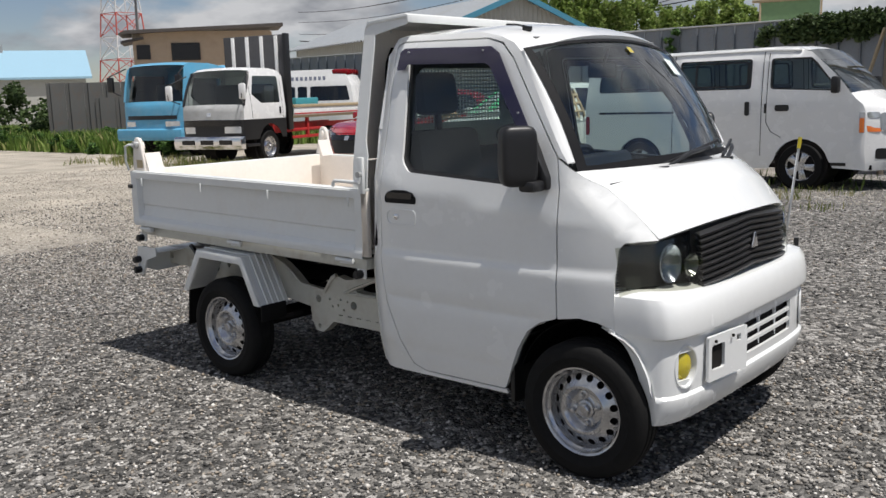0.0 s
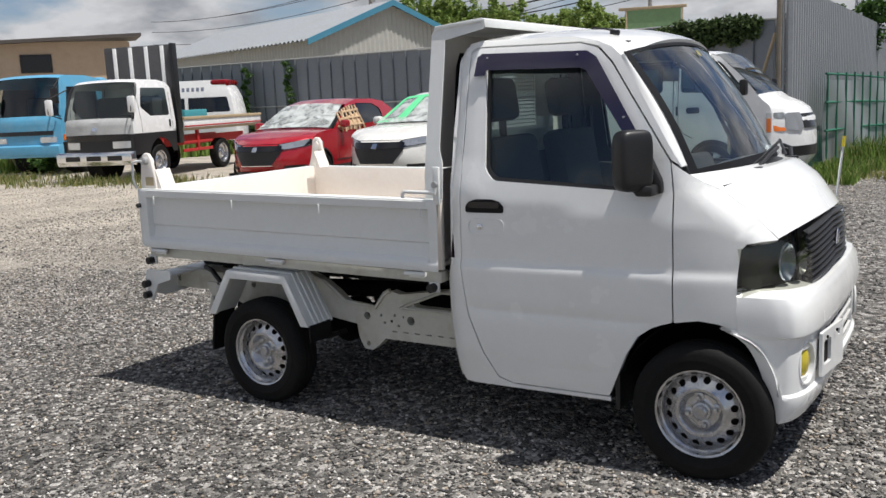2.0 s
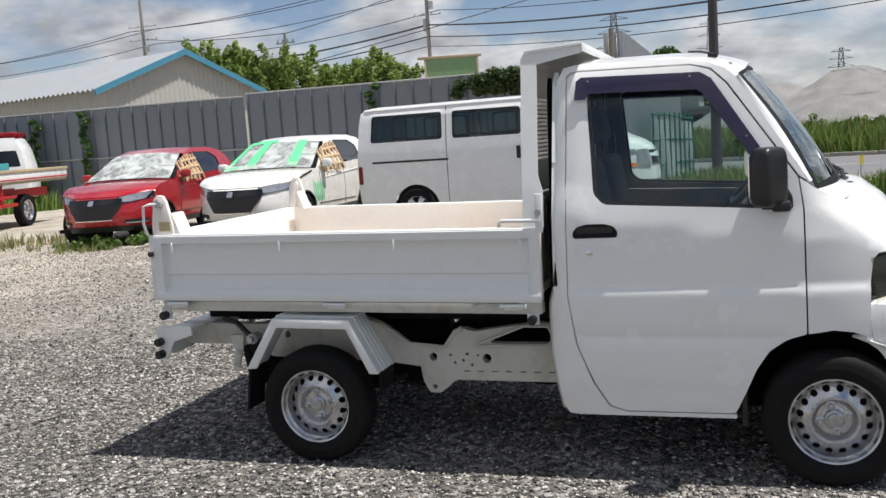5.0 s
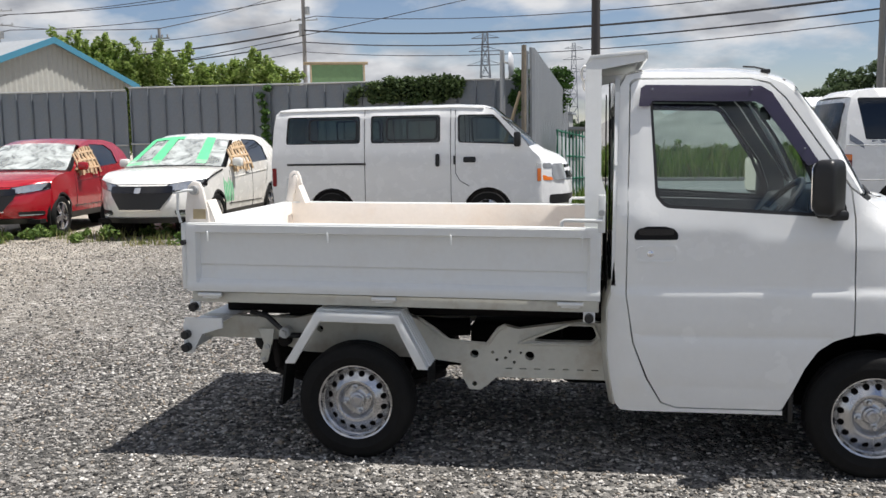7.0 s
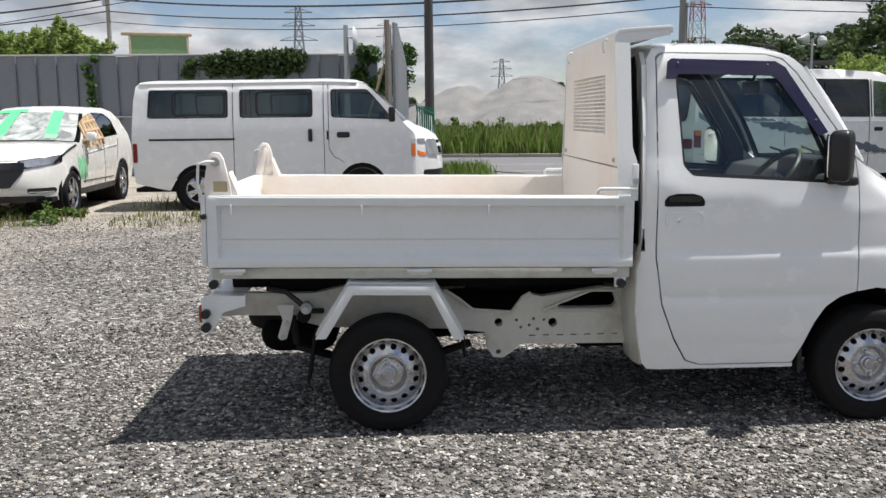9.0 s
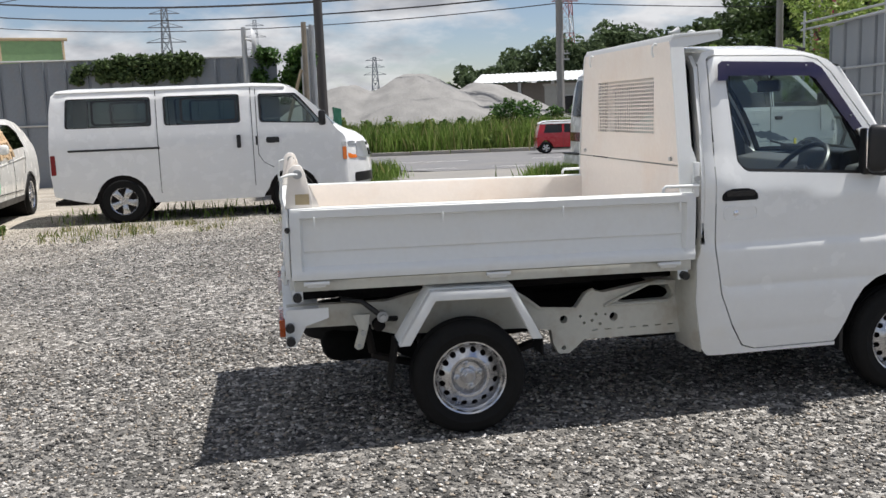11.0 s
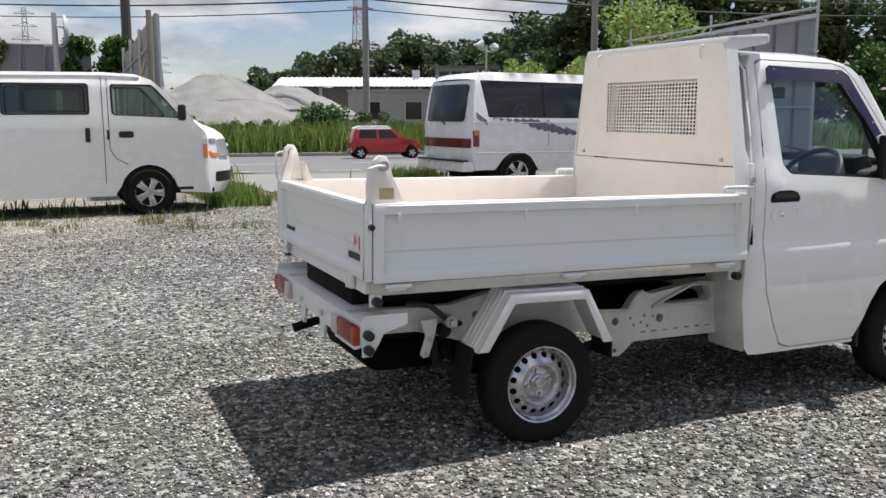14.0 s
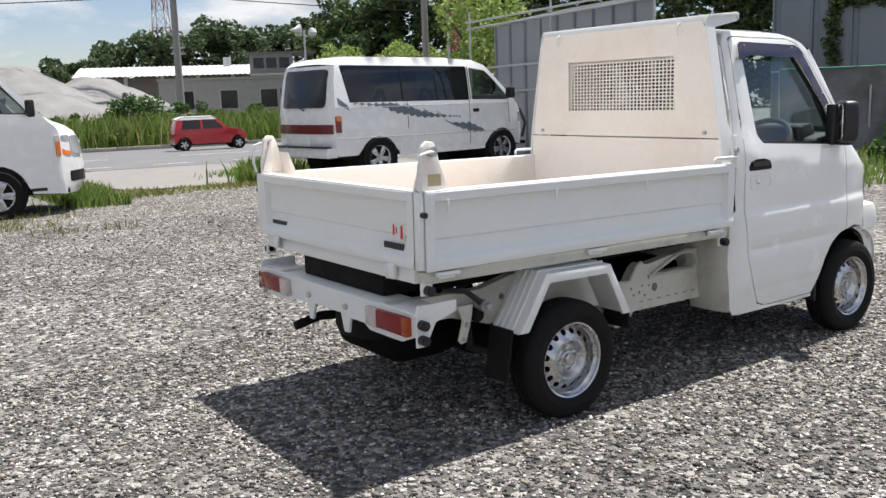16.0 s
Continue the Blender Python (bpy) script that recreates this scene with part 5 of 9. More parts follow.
def white_van():
    root = thing("van", heading(-3.05, 9.43 + 0.875, 1, 0) @ Matrix.Scale(1.035, 4), "white cargo van with five side windows, parked on weeds", "van")
    S = Shell(root, 0.845, [(0.2, 0.96), (0.5, 1.0), (1.2, 0.99), (1.8, 0.90), (1.95, 0.80)], -1.03, 3.64, 0.42, 0.08)
    low = 0.30
    outline = [(-1.00, 0.42)] + [(-1.04, 0.75), (-1.03, 1.10), (-0.97, 1.62), (-0.92, 1.82), (-0.84, 1.885), (-0.70, 1.90), (1.9, 1.915), (2.30, 1.895), (2.50, 1.83), (2.73, 1.62), (3.09, 1.28), (3.21, 1.205),
               (3.42, 1.125), (3.53, 1.05), (3.61, 0.92), (3.64, 0.62), (3.63, 0.40), (3.54, 0.27)] + [(2.84, low)] + arch(2.415, 0.375, low)[1:-1] + [(1.98, low), (0.42, low)] + arch(0, 0.375, low)[1:-1] + [(-0.43, low)]
    wins = [rounded([(-0.74, 1.36), (0.46, 1.36), (0.46, 1.775), (-0.70, 1.775)], .05, 3), rounded([(0.63, 1.36), (1.70, 1.36), (1.70, 1.775), (0.63, 1.775)], .05, 3),
            rounded([(1.97, 1.355), (2.83, 1.315), (2.87, 1.34), (2.57, 1.70), (2.50, 1.765), (1.965, 1.77)], [.06, .03, .03, .05, .05, .05], 3)]
    top = [(-1.00, 0.42), (-1.04, 0.75), (-1.03, 1.10), (-0.97, 1.62), (-0.92, 1.82), (-0.84, 1.885), (-0.70, 1.90), (1.9, 1.915), (2.30, 1.895), (2.44, 1.855)]
    S.body(outline, wins, top, VANWHITE)
    S.part("bonnet", S.over([(3.09, 1.28), (3.21, 1.205), (3.42, 1.125), (3.53, 1.05), (3.61, 0.92), (3.64, 0.62), (3.63, 0.40), (3.54, 0.27)]), VANWHITE)
    wsn = S.part("windscreen", S.over([(2.44, 1.855), (2.73, 1.62), (3.09, 1.28)], off=0.004, w0=-0.94, w1=0.94), TINTGLASS)
    wsn.visible_shadow = False
    for s in (-1, 1):
        for w in wins:
            S.pane(w, VANGLASS if w is not wins[2] else TINTGLASS, s)
            S.part("window_seal", skin([Vector(p) for p in w], S.side(s, 0.003), [[Vector(p) * 1.0 + (Vector((sum(q[0] for q in w) / len(w), sum(q[1] for q in w) / len(w))) - Vector(p)).normalized() * 0.03 for p in w]], 0.2), BLACK)
        for x0, x1 in ((-0.36, 0.42), (0.86, 1.66)):
            ring = rounded([(x0, 1.39), (x1, 1.39), (x1, 1.745), (x0, 1.745)], .07, 4)
            S.part("slide_frame", skin(ring, S.side(s, -0.008), [rounded([(x0 + 0.03, 1.415), (x1 - 0.03, 1.415), (x1 - 0.03, 1.72), (x0 + 0.03, 1.72)], .05, 4)], 0.2, 0.008), BLACK)
        S.line("door_seam", [(0.53, 0.40), (0.53, 1.86)], s)
        S.line("door_seam", [(1.86, 0.45), (1.86, 1.86)], s)
        S.line("door_seam", [(1.93, 1.84), (1.93, 0.90), (2.00, 0.78), (2.14, 0.70)], s)
        S.line("roof_gutter", [(-0.85, 1.865), (1.9, 1.885), (2.36, 1.865)], s, 0.016, VANWHITE, 0.006)
        S.patch("slide_rail", [(-0.72, 1.035), (0.55, 1.035), (0.55, 1.065), (-0.72, 1.065)], BLACK, s, 0.008)
        S.patch("door_handle", rounded([(1.63, 1.00), (1.69, 1.00), (1.69, 1.19), (1.63, 1.19)], .02, 3), BLACK, s, 0.02)
        S.patch("door_handle", rounded([(2.05, 1.055), (2.24, 1.055), (2.24, 1.14), (2.05, 1.14)], .03, 3), BLACK, s, 0.012)
        S.patch("air_slots", rounded([(1.90, 1.03), (1.925, 1.03), (1.925, 1.16), (1.90, 1.16)], .005, 2), BLACK, s, 0.006)
        S.patch("tail_lamp", rounded([(-1.02, 0.72), (-0.94, 0.72), (-0.94, 1.0), (-1.02, 1.0)], .02, 3), REDLENS, s, 0.008)
        S.patch("sill_strip", [(2.82, 0.33), (3.05, 0.33), (3.05, 0.37), (2.80, 0.37)], BLACK, s, 0.006)
        S.patch("sill", [(0.42, 0.27), (1.98, 0.27), (1.98, 0.33), (0.42, 0.33)], VANWHITE, s, 0.004)
        lamp = S.patch("headlamp", rounded([(3.34, 0.76), (3.60, 0.76), (3.60, 1.03), (3.32, 1.03)], .03, 3), CLEAR, s, 0.012, "clear headlamp with amber corner")
        S.patch("indicator", rounded([(3.35, 0.77), (3.57, 0.77), (3.56, 0.955), (3.35, 0.955)], .02, 3), AMBER, s, 0.026, parent=lamp)
        S.front("headlamp_face", s * 0.46, s * 0.71, 0.78, 1.02, 3.63, 3.56, CLEAR, 0.04, r=0.05)
        S.front("headlamp_corner", s * 0.71, s * 0.83, 0.955, 1.03, 3.58, 3.55, CLEAR, 0.045, r=0.02)
        S.front("indicator_face", s * 0.71, s * 0.83, 0.775, 0.945, 3.63, 3.445, AMBER, 0.042, r=0.02)
        S.part("wing_mirror", box(2.82, 2.92, min(s * .87, s * 1.0), max(s * .87, s * 1.0), 1.28, 1.50, 0.03), BLACK)
        S.part("wheel_well", tube(0.36, 0.5, "y", (2.415, s * 0.56, 0.33), 20), DARK)
        S.part("wheel_well", tube(0.36, 0.5, "y", (0, s * 0.56, 0.33), 20), DARK)
        for x in (0, 2.415):
            add_wheel(root, x, s * 0.745)
    S.front("grille", -0.44, 0.44, 0.80, 1.00, 3.63, 3.57, GLOSSBLACK, 0.02)
    S.front("bumper_vent", -0.75, 0.75, 0.42, 0.56, 3.64, 3.64, BLACK, 0.012, r=0.03)
    S.part("floor_pan", box(-0.95, 3.3, -0.75, 0.75, 0.28, 0.34), DARK)
    S.part("seat_row", box(1.35, 1.75, -0.65, 0.65, 0.6, 1.42, 0.06), SEATCLOTH)
    S.part("seat_row", box(0.15, 0.5, -0.65, 0.65, 0.6, 1.42, 0.06), SEATCLOTH)
    return root


def compact_suv(P, h, paint, cover, label, grow=1.0):
    h = Vector(h).normalized()
    l = Vector((-h.y, h.x))
    o = Vector(P) - h * 2.61 * grow - l * 0.78 * grow
    root = thing("damaged_suv", heading(o.x, o.y, h.x, h.y) @ Matrix.Scale(grow, 4), label, "car")
    S = Shell(root, 0.885, [(0.2, 0.94), (0.55, 1.0), (0.95, 0.985), (1.1, 0.95), (1.5, 0.76), (1.62, 0.70)], -0.88, 3.45, 0.55, 0.20, 1.1)
    low = 0.30
    outline = [(-0.80, 0.36), (-0.88, 0.62), (-0.86, 0.90), (-0.74, 1.10), (-0.52, 1.34), (-0.22, 1.50), (0.2, 1.555), (0.9, 1.555), (1.35, 1.46), (1.75, 1.25), (2.13, 1.03), (2.7, 0.985), (3.12, 0.90),
               (3.36, 0.78), (3.44, 0.62), (3.44, 0.45), (3.34, 0.26)] + [(3.04, low)] + arch(2.61, 0.375, low)[1:-1] + [(2.18, low), (0.42, low)] + arch(0, 0.375, low)[1:-1] + [(-0.43, low)]
    wins = [rounded([(1.02, 1.07), (1.98, 1.05), (1.36, 1.40), (1.02, 1.475)], .03, 3), rounded([(0.02, 1.11), (0.96, 1.075), (0.96, 1.48), (0.28, 1.465), (0.02, 1.36)], .03, 3)]
    S.body(outline, wins, [(-0.52, 1.34), (-0.22, 1.50), (0.2, 1.555), (0.9, 1.555), (1.35, 1.46)], paint)
    S.part("bonnet", S.over([(2.13, 1.03), (2.7, 0.985), (3.12, 0.90), (3.30, 0.815)], crown=0.05), paint)
    S.part("tail", S.over([(-0.80, 0.36), (-0.88, 0.62), (-0.86, 0.90), (-0.74, 1.10), (-0.52, 1.34)]), paint)
    S.part("front_bumper", S.over([(3.30, 0.815), (3.36, 0.78), (3.44, 0.62), (3.44, 0.45), (3.34, 0.26)], crown=0.02), paint)
    scr = S.part("windscreen", S.over([(1.35, 1.46), (1.75, 1.25), (2.13, 1.03)], w0=-0.93, w1=0.93), GLASS)
    scr.visible_shadow = False
    rs = S.part("cover_sheet", S.over([(1.42, 1.45), (1.78, 1.255), (2.22, 1.04)], w0=-0.90, w1=0.95, off=0.015, crown=0.05), FILM, cover[0])
    if cover[1] is not None:
        for (a, b), (w0, w1) in ((((1.37, 1.47), (1.46, 1.425)), (-0.9, -0.12)), (((1.42, 1.45), (2.14, 1.06)), (-0.48, -0.26)), (((1.42, 1.45), (2.12, 1.065)), (-0.92, -0.80)), (((1.40, 1.455), (2.14, 1.06)), (0.42, 0.64)), (((2.06, 1.10), (2.17, 1.05)), (-0.92, -0.30))):
            S.part("masking_strip", S.over([a, ((a[0] + b[0]) / 2, (a[1] + b[1]) / 2), b], w0=w0, w1=w1, off=0.03, crown=0.05, nw=8), GREENTAPE, "green masking sheet")
    for s in (-1, 1):
        for w in wins:
            S.pane(w, DARKGLASS, s)
        S.line("door_seam", [(2.02, 0.42), (2.02, 0.98)], s); S.line("door_seam", [(0.98, 0.36), (0.98, 1.08)], s)
        S.line("door_seam", [(0.30, 0.70), (0.10, 1.05)], s); S.line("sill_line", [(0.5, 0.44), (2.1, 0.46)], s, 0.008)
        S.line("shoulder_crease", [(0.2, 0.95), (1.2, 0.90), (2.0, 0.86)], s, 0.010, paint)
        S.patch("sill_cladding", [(0.40, 0.27), (2.2, 0.27), (2.2, 0.36), (0.40, 0.36)], BLACK, s, 0.006)
        for x in (0, 2.61):
            pts = arch(x, 0.40, low)
            S.patch("arch_cladding", pts + [Vector((p[0] - (p[0] - x) * 0.075, p[1] - (p[1] - 0.31) * 0.075)) for p in reversed(pts)], BLACK, s, 0.008, step=0.2)
            S.part("wheel_well", tube(0.37, 0.5, "y", (x, s * 0.58, 0.33), 20), DARK)
            add_wheel(root, x, s * 0.785, 0.325, 0.225)
        S.patch("door_handle", rounded([(1.10, 0.93), (1.30, 0.93), (1.30, 0.965), (1.10, 0.965)], .01, 2), paint, s, 0.022)
        lamp = S.front("headlamp", s * 0.42, s * 0.88, 0.700, 0.81, 3.40, 3.34, LAMPGREY, 0.020, "slim grey headlamp", z_out=0.08, r=0.03)
        S.front("lamp_mask", s * 0.40, s * 0.89, 0.70, 0.82, 3.41, 3.33, GLOSSBLACK, 0.012, z_out=0.07, r=0.03)
        S.front("fog_bezel", s * 0.52, s * 0.82, 0.37, 0.44, 3.42, 3.44, BLACK, 0.012, r=0.03)
        S.front("daytime_lamp", s * 0.54, s * 0.80, 0.375, 0.39, 3.43, 3.44, CLEAR, 0.03, r=0.005)
        S.part("wing_mirror", box(1.80, 1.95, min(s * .88, s * 1.04), max(s * .88, s * 1.04), 1.04, 1.18, 0.04), paint)
        if s > 0:
            for k in range(8):
                x = 1.06 + 0.11 * k
                S.line("tape_strip", [(x, 1.44 - 0.26 * max(0, (x - 1.35))), (x + 0.10 * (k % 3) - 0.1, 0.98 - 0.03 * (k % 2))], s, 0.022, KRAFT, 0.02)
            for k in range(3):
                S.line("tape_strip", [(1.0, 1.36 - 0.14 * k), (1.62 + 0.18 * k, 1.32 - 0.13 * k)], s, 0.022, KRAFT, 0.022)
            S.patch("paper_sheet", [(1.04, 1.02), (1.9, 1.0), (1.6, 1.22), (1.05, 1.30)], cover[2], s, 0.01, "taped kraft paper")
    S.front("grille", -0.50, 0.50, 0.70, 0.80, 3.42, 3.36, GLOSSBLACK, 0.046, "gloss black grille bar", r=0.03)
    S.front("grille_badge", -0.05, 0.05, 0.70, 0.78, 3.43, 3.37, CHROME, 0.064, r=0.02)
    S.front("lower_grille", -0.66, 0.66, 0.44, 0.72, 3.44, 3.42, BLACK, 0.040, "black honeycomb grille", r=0.03, outline=[(-0.33, 0.46), (0.33, 0.46), (0.39, 0.54), (0.47, 0.64), (0.52, 0.71), (-0.52, 0.71), (-0.47, 0.64), (-0.39, 0.54)])
    S.front("grille_trim", -0.35, 0.35, 0.442, 0.456, 3.44, 3.44, CHROME, 0.046, r=0.004)
    S.front("chin", -0.70, 0.70, 0.25, 0.33, 3.34, 3.40, BLACK, 0.012, r=0.03)
    if cover[1] is not None:
        S.line("hood_gap", [(2.3, 1.0), (3.2, 0.865)], 1, 0.02, SEAM, -0.01)
        for k in range(6):
            S.patch("paint_mark", [(1.92 + 0.07 * k, 0.50 + 0.02 * (k % 2)), (1.95 + 0.07 * k, 0.48), (1.97 + 0.07 * k, 0.78 + 0.05 * (k % 3)), (1.93 + 0.07 * k, 0.80)], GREENTAPE, 1, 0.004, thick=0.002)
    S.part("floor_pan", box(-0.7, 3.2, -0.78, 0.78, 0.25, 0.31), DARK)
    S.part("seat_row", box(1.05, 1.35, -0.65, 0.65, 0.5, 1.28, 0.06), SEATCLOTH)
    S.part("dash", box(1.9, 2.3, -0.7, 0.7, 0.6, 1.0, 0.05), BLACK)
    return root


def flat_truck(P, h):
    h = Vector(h).normalized(); l = Vector((-h.y, h.x))
    o = Vector(P) - l * 0.76
    root = thing("flatbed_truck", heading(o.x, o.y, h.x, h.y) @ Matrix.Scale(1.06, 4), "white cab-over flatbed truck with wooden sides and red chassis", "truck")
    S = Shell(root, 0.86, [(0.3, 1.0), (1.2, 1.0), (1.9, 0.92), (2.05, 0.86)], -0.62, 1.06, 0.14, 0.0, 0.5, 3.0)
    up = [(-0.62, 0.98), (-0.62, 1.92), (-0.52, 2.04), (-0.2, 2.09), (0.42, 2.09), (0.58, 2.03), (0.98, 1.30), (1.04, 1.22), (1.06, 0.98)]
    win = rounded([(-0.42, 1.33), (0.30, 1.33), (0.62, 1.52), (0.50, 1.92), (-0.42, 1.92)], .06, 3)
    S.body(up, [win], [(-0.62, 0.98), (-0.62, 1.92), (-0.52, 2.04), (-0.2, 2.09), (0.42, 2.09), (0.58, 2.03)], VANWHITE)
    ws_ = S.part("windscreen", S.over([(0.58, 2.03), (0.98, 1.30)], off=0.003, crown=0.02), TINTGLASS); ws_.visible_shadow = False
    S.part("front_panel", S.over([(0.98, 1.30), (1.04, 1.22), (1.06, 0.98)], crown=0.02), material("chalky_panel", (0.46, 0.47, 0.47), 0.6, var=0.15, dirt=(0.2, 0.19, 0.18), dirt_amount=0.5), "chalky grey front panel")
    S.part("lower_front", S.over([(1.06, 0.98), (1.06, 0.62)], crown=0.0), BLACK)
    for s in (-1, 1):
        S.pane(win, TINTGLASS, s)
        S.line("pillar_trim", [(0.60, 2.0), (0.99, 1.28)], s, 0.03, BLACK, -0.01)
        S.patch("lower_side", [(-0.62, 0.55), (-0.44, 0.55)] + arc(0, 0.40, 0.47, 160, 20, 10) + [(0.46, 0.55), (1.05, 0.55), (1.05, 0.985), (-0.62, 0.985)], BLACK, s, 0.002, "black lower cab")
        S.line("door_seam", [(-0.50, 1.0), (-0.50, 1.95)], s); S.line("door_seam", [(0.66, 1.0), (0.70, 1.7)], s)
        S.patch("door_handle", rounded([(-0.42, 1.08), (-0.36, 1.08), (-0.36, 1.24), (-0.42, 1.24)], .02, 3), BLACK, s, 0.014)
        S.front("headlamp", s * 0.42, s * 0.80, 0.70, 0.84, 1.06, 1.06, CLEAR, 0.02)
        S.part("mirror_arm", rod([(0.95, s * 0.85, 1.35), (1.18, s * 0.98, 1.45), (1.15, s * 1.0, 1.75), (0.72, s * 0.82, 1.95)], 0.014, 6), BLACK)
        S.part("wing_mirror", box(1.10, 1.18, min(s * .90, s * 1.06), max(s * .90, s * 1.06), 1.42, 1.75, 0.03), VANWHITE)
        S.part("wheel_well", tube(0.45, 0.3, "y", (0, s * 0.55, 0.42), 20), DARK)
        add_wheel(root, 0, s * 0.72, 0.36, 0.23, "dish", "steel truck wheel with black tyre")
        add_wheel(root, -2.75, s * 0.70, 0.36, 0.23, "dish", "steel truck wheel with black tyre")
        S.part("step", box(0.45, 0.9, min(s * .70, s * .87), max(s * .70, s * .87), 0.40, 0.46, 0.01), BLACK)
        S.part("deck_side", box(-4.6, -0.86, min(s * .90, s * .93), max(s * .90, s * .93), 1.02, 1.20, 0.01), VANWHITE)
        S.part("deck_stripe", box(-4.6, -0.86, min(s * .93, s * .936), max(s * .93, s * .936), 1.04, 1.07), REDFRAME)
        S.part("deck_rail", box(-4.62, -0.84, min(s * .89, s * .95), max(s * .89, s * .95), 1.20, 1.27, 0.01), WOOD)
        S.part("under_guard", box(-2.2, -0.9, min(s * .80, s * .84), max(s * .80, s * .84), 0.48, 0.55, 0.01), REDFRAME)
        S.part("under_guard", box(-2.2, -0.9, min(s * .80, s * .84), max(s * .80, s * .84), 0.66, 0.72, 0.01), REDFRAME)
        S.part("guard_post", box(-1.6, -1.52, min(s * .78, s * .85), max(s * .78, s * .85), 0.48, 0.98, 0.01), REDFRAME)
        S.part("chassis_rail", box(-4.5, 0.6, min(s * .36, s * .44), max(s * .36, s * .44), 0.62, 0.82), REDFRAME)
    S.front("upper_grille", -0.80, 0.80, 0.86, 0.98, 1.06, 1.06, GLOSSBLACK, 0.014)
    bmp = S.part("chrome_bumper", prism([(1.02, 0.36), (1.16, 0.36), (1.19, 0.45), (1.19, 0.60), (1.14, 0.64), (1.02, 0.64)], "y", -0.90, 0.90, bevel=0.01), CHROME, "dull chrome bumper")
    for y in (-0.5, 0.0, 0.5):
        part("bumper_slot", box(1.185, 1.196, y - 0.17, y + 0.17, 0.46, 0.56), GLOSSBLACK, bmp)
    S.front("front_badge", -0.06, 0.06, 1.06, 1.14, 1.055, 1.045, CHROME, 0.02)
    S.part("deck", box(-4.6, -0.84, -0.90, 0.90, 0.96, 1.03), WOOD)
    hb = S.part("head_board", box(-0.84, -0.74, -0.86, 0.86, 0.90, 2.86, 0.01), material("dark_board", (0.06, 0.06, 0.065), 0.7, var=0.3), "tall dark head board with pale ribs")
    for k in range(4):
        part("board_rib", box(-0.74, -0.70, -0.62 + 0.40 * k, -0.54 + 0.40 * k, 1.9, 2.84, 0.005), VANWHITE, hb)
    part("board_post", box(-0.86, -0.68, 0.82, 0.90, 0.7, 2.88, 0.01), BLACK, hb)
    S.part("cab_seat", box(-0.45, -0.05, -0.7, 0.7, 0.95, 1.75, 0.06), SEATCLOTH)
    crate = S.part("crate", box(-2.3, -1.3, -0.2, 0.7, 1.03, 1.42, 0.02), material("teal_crate", (0.06, 0.30, 0.34), 0.6), "teal plastic crate")
    return root


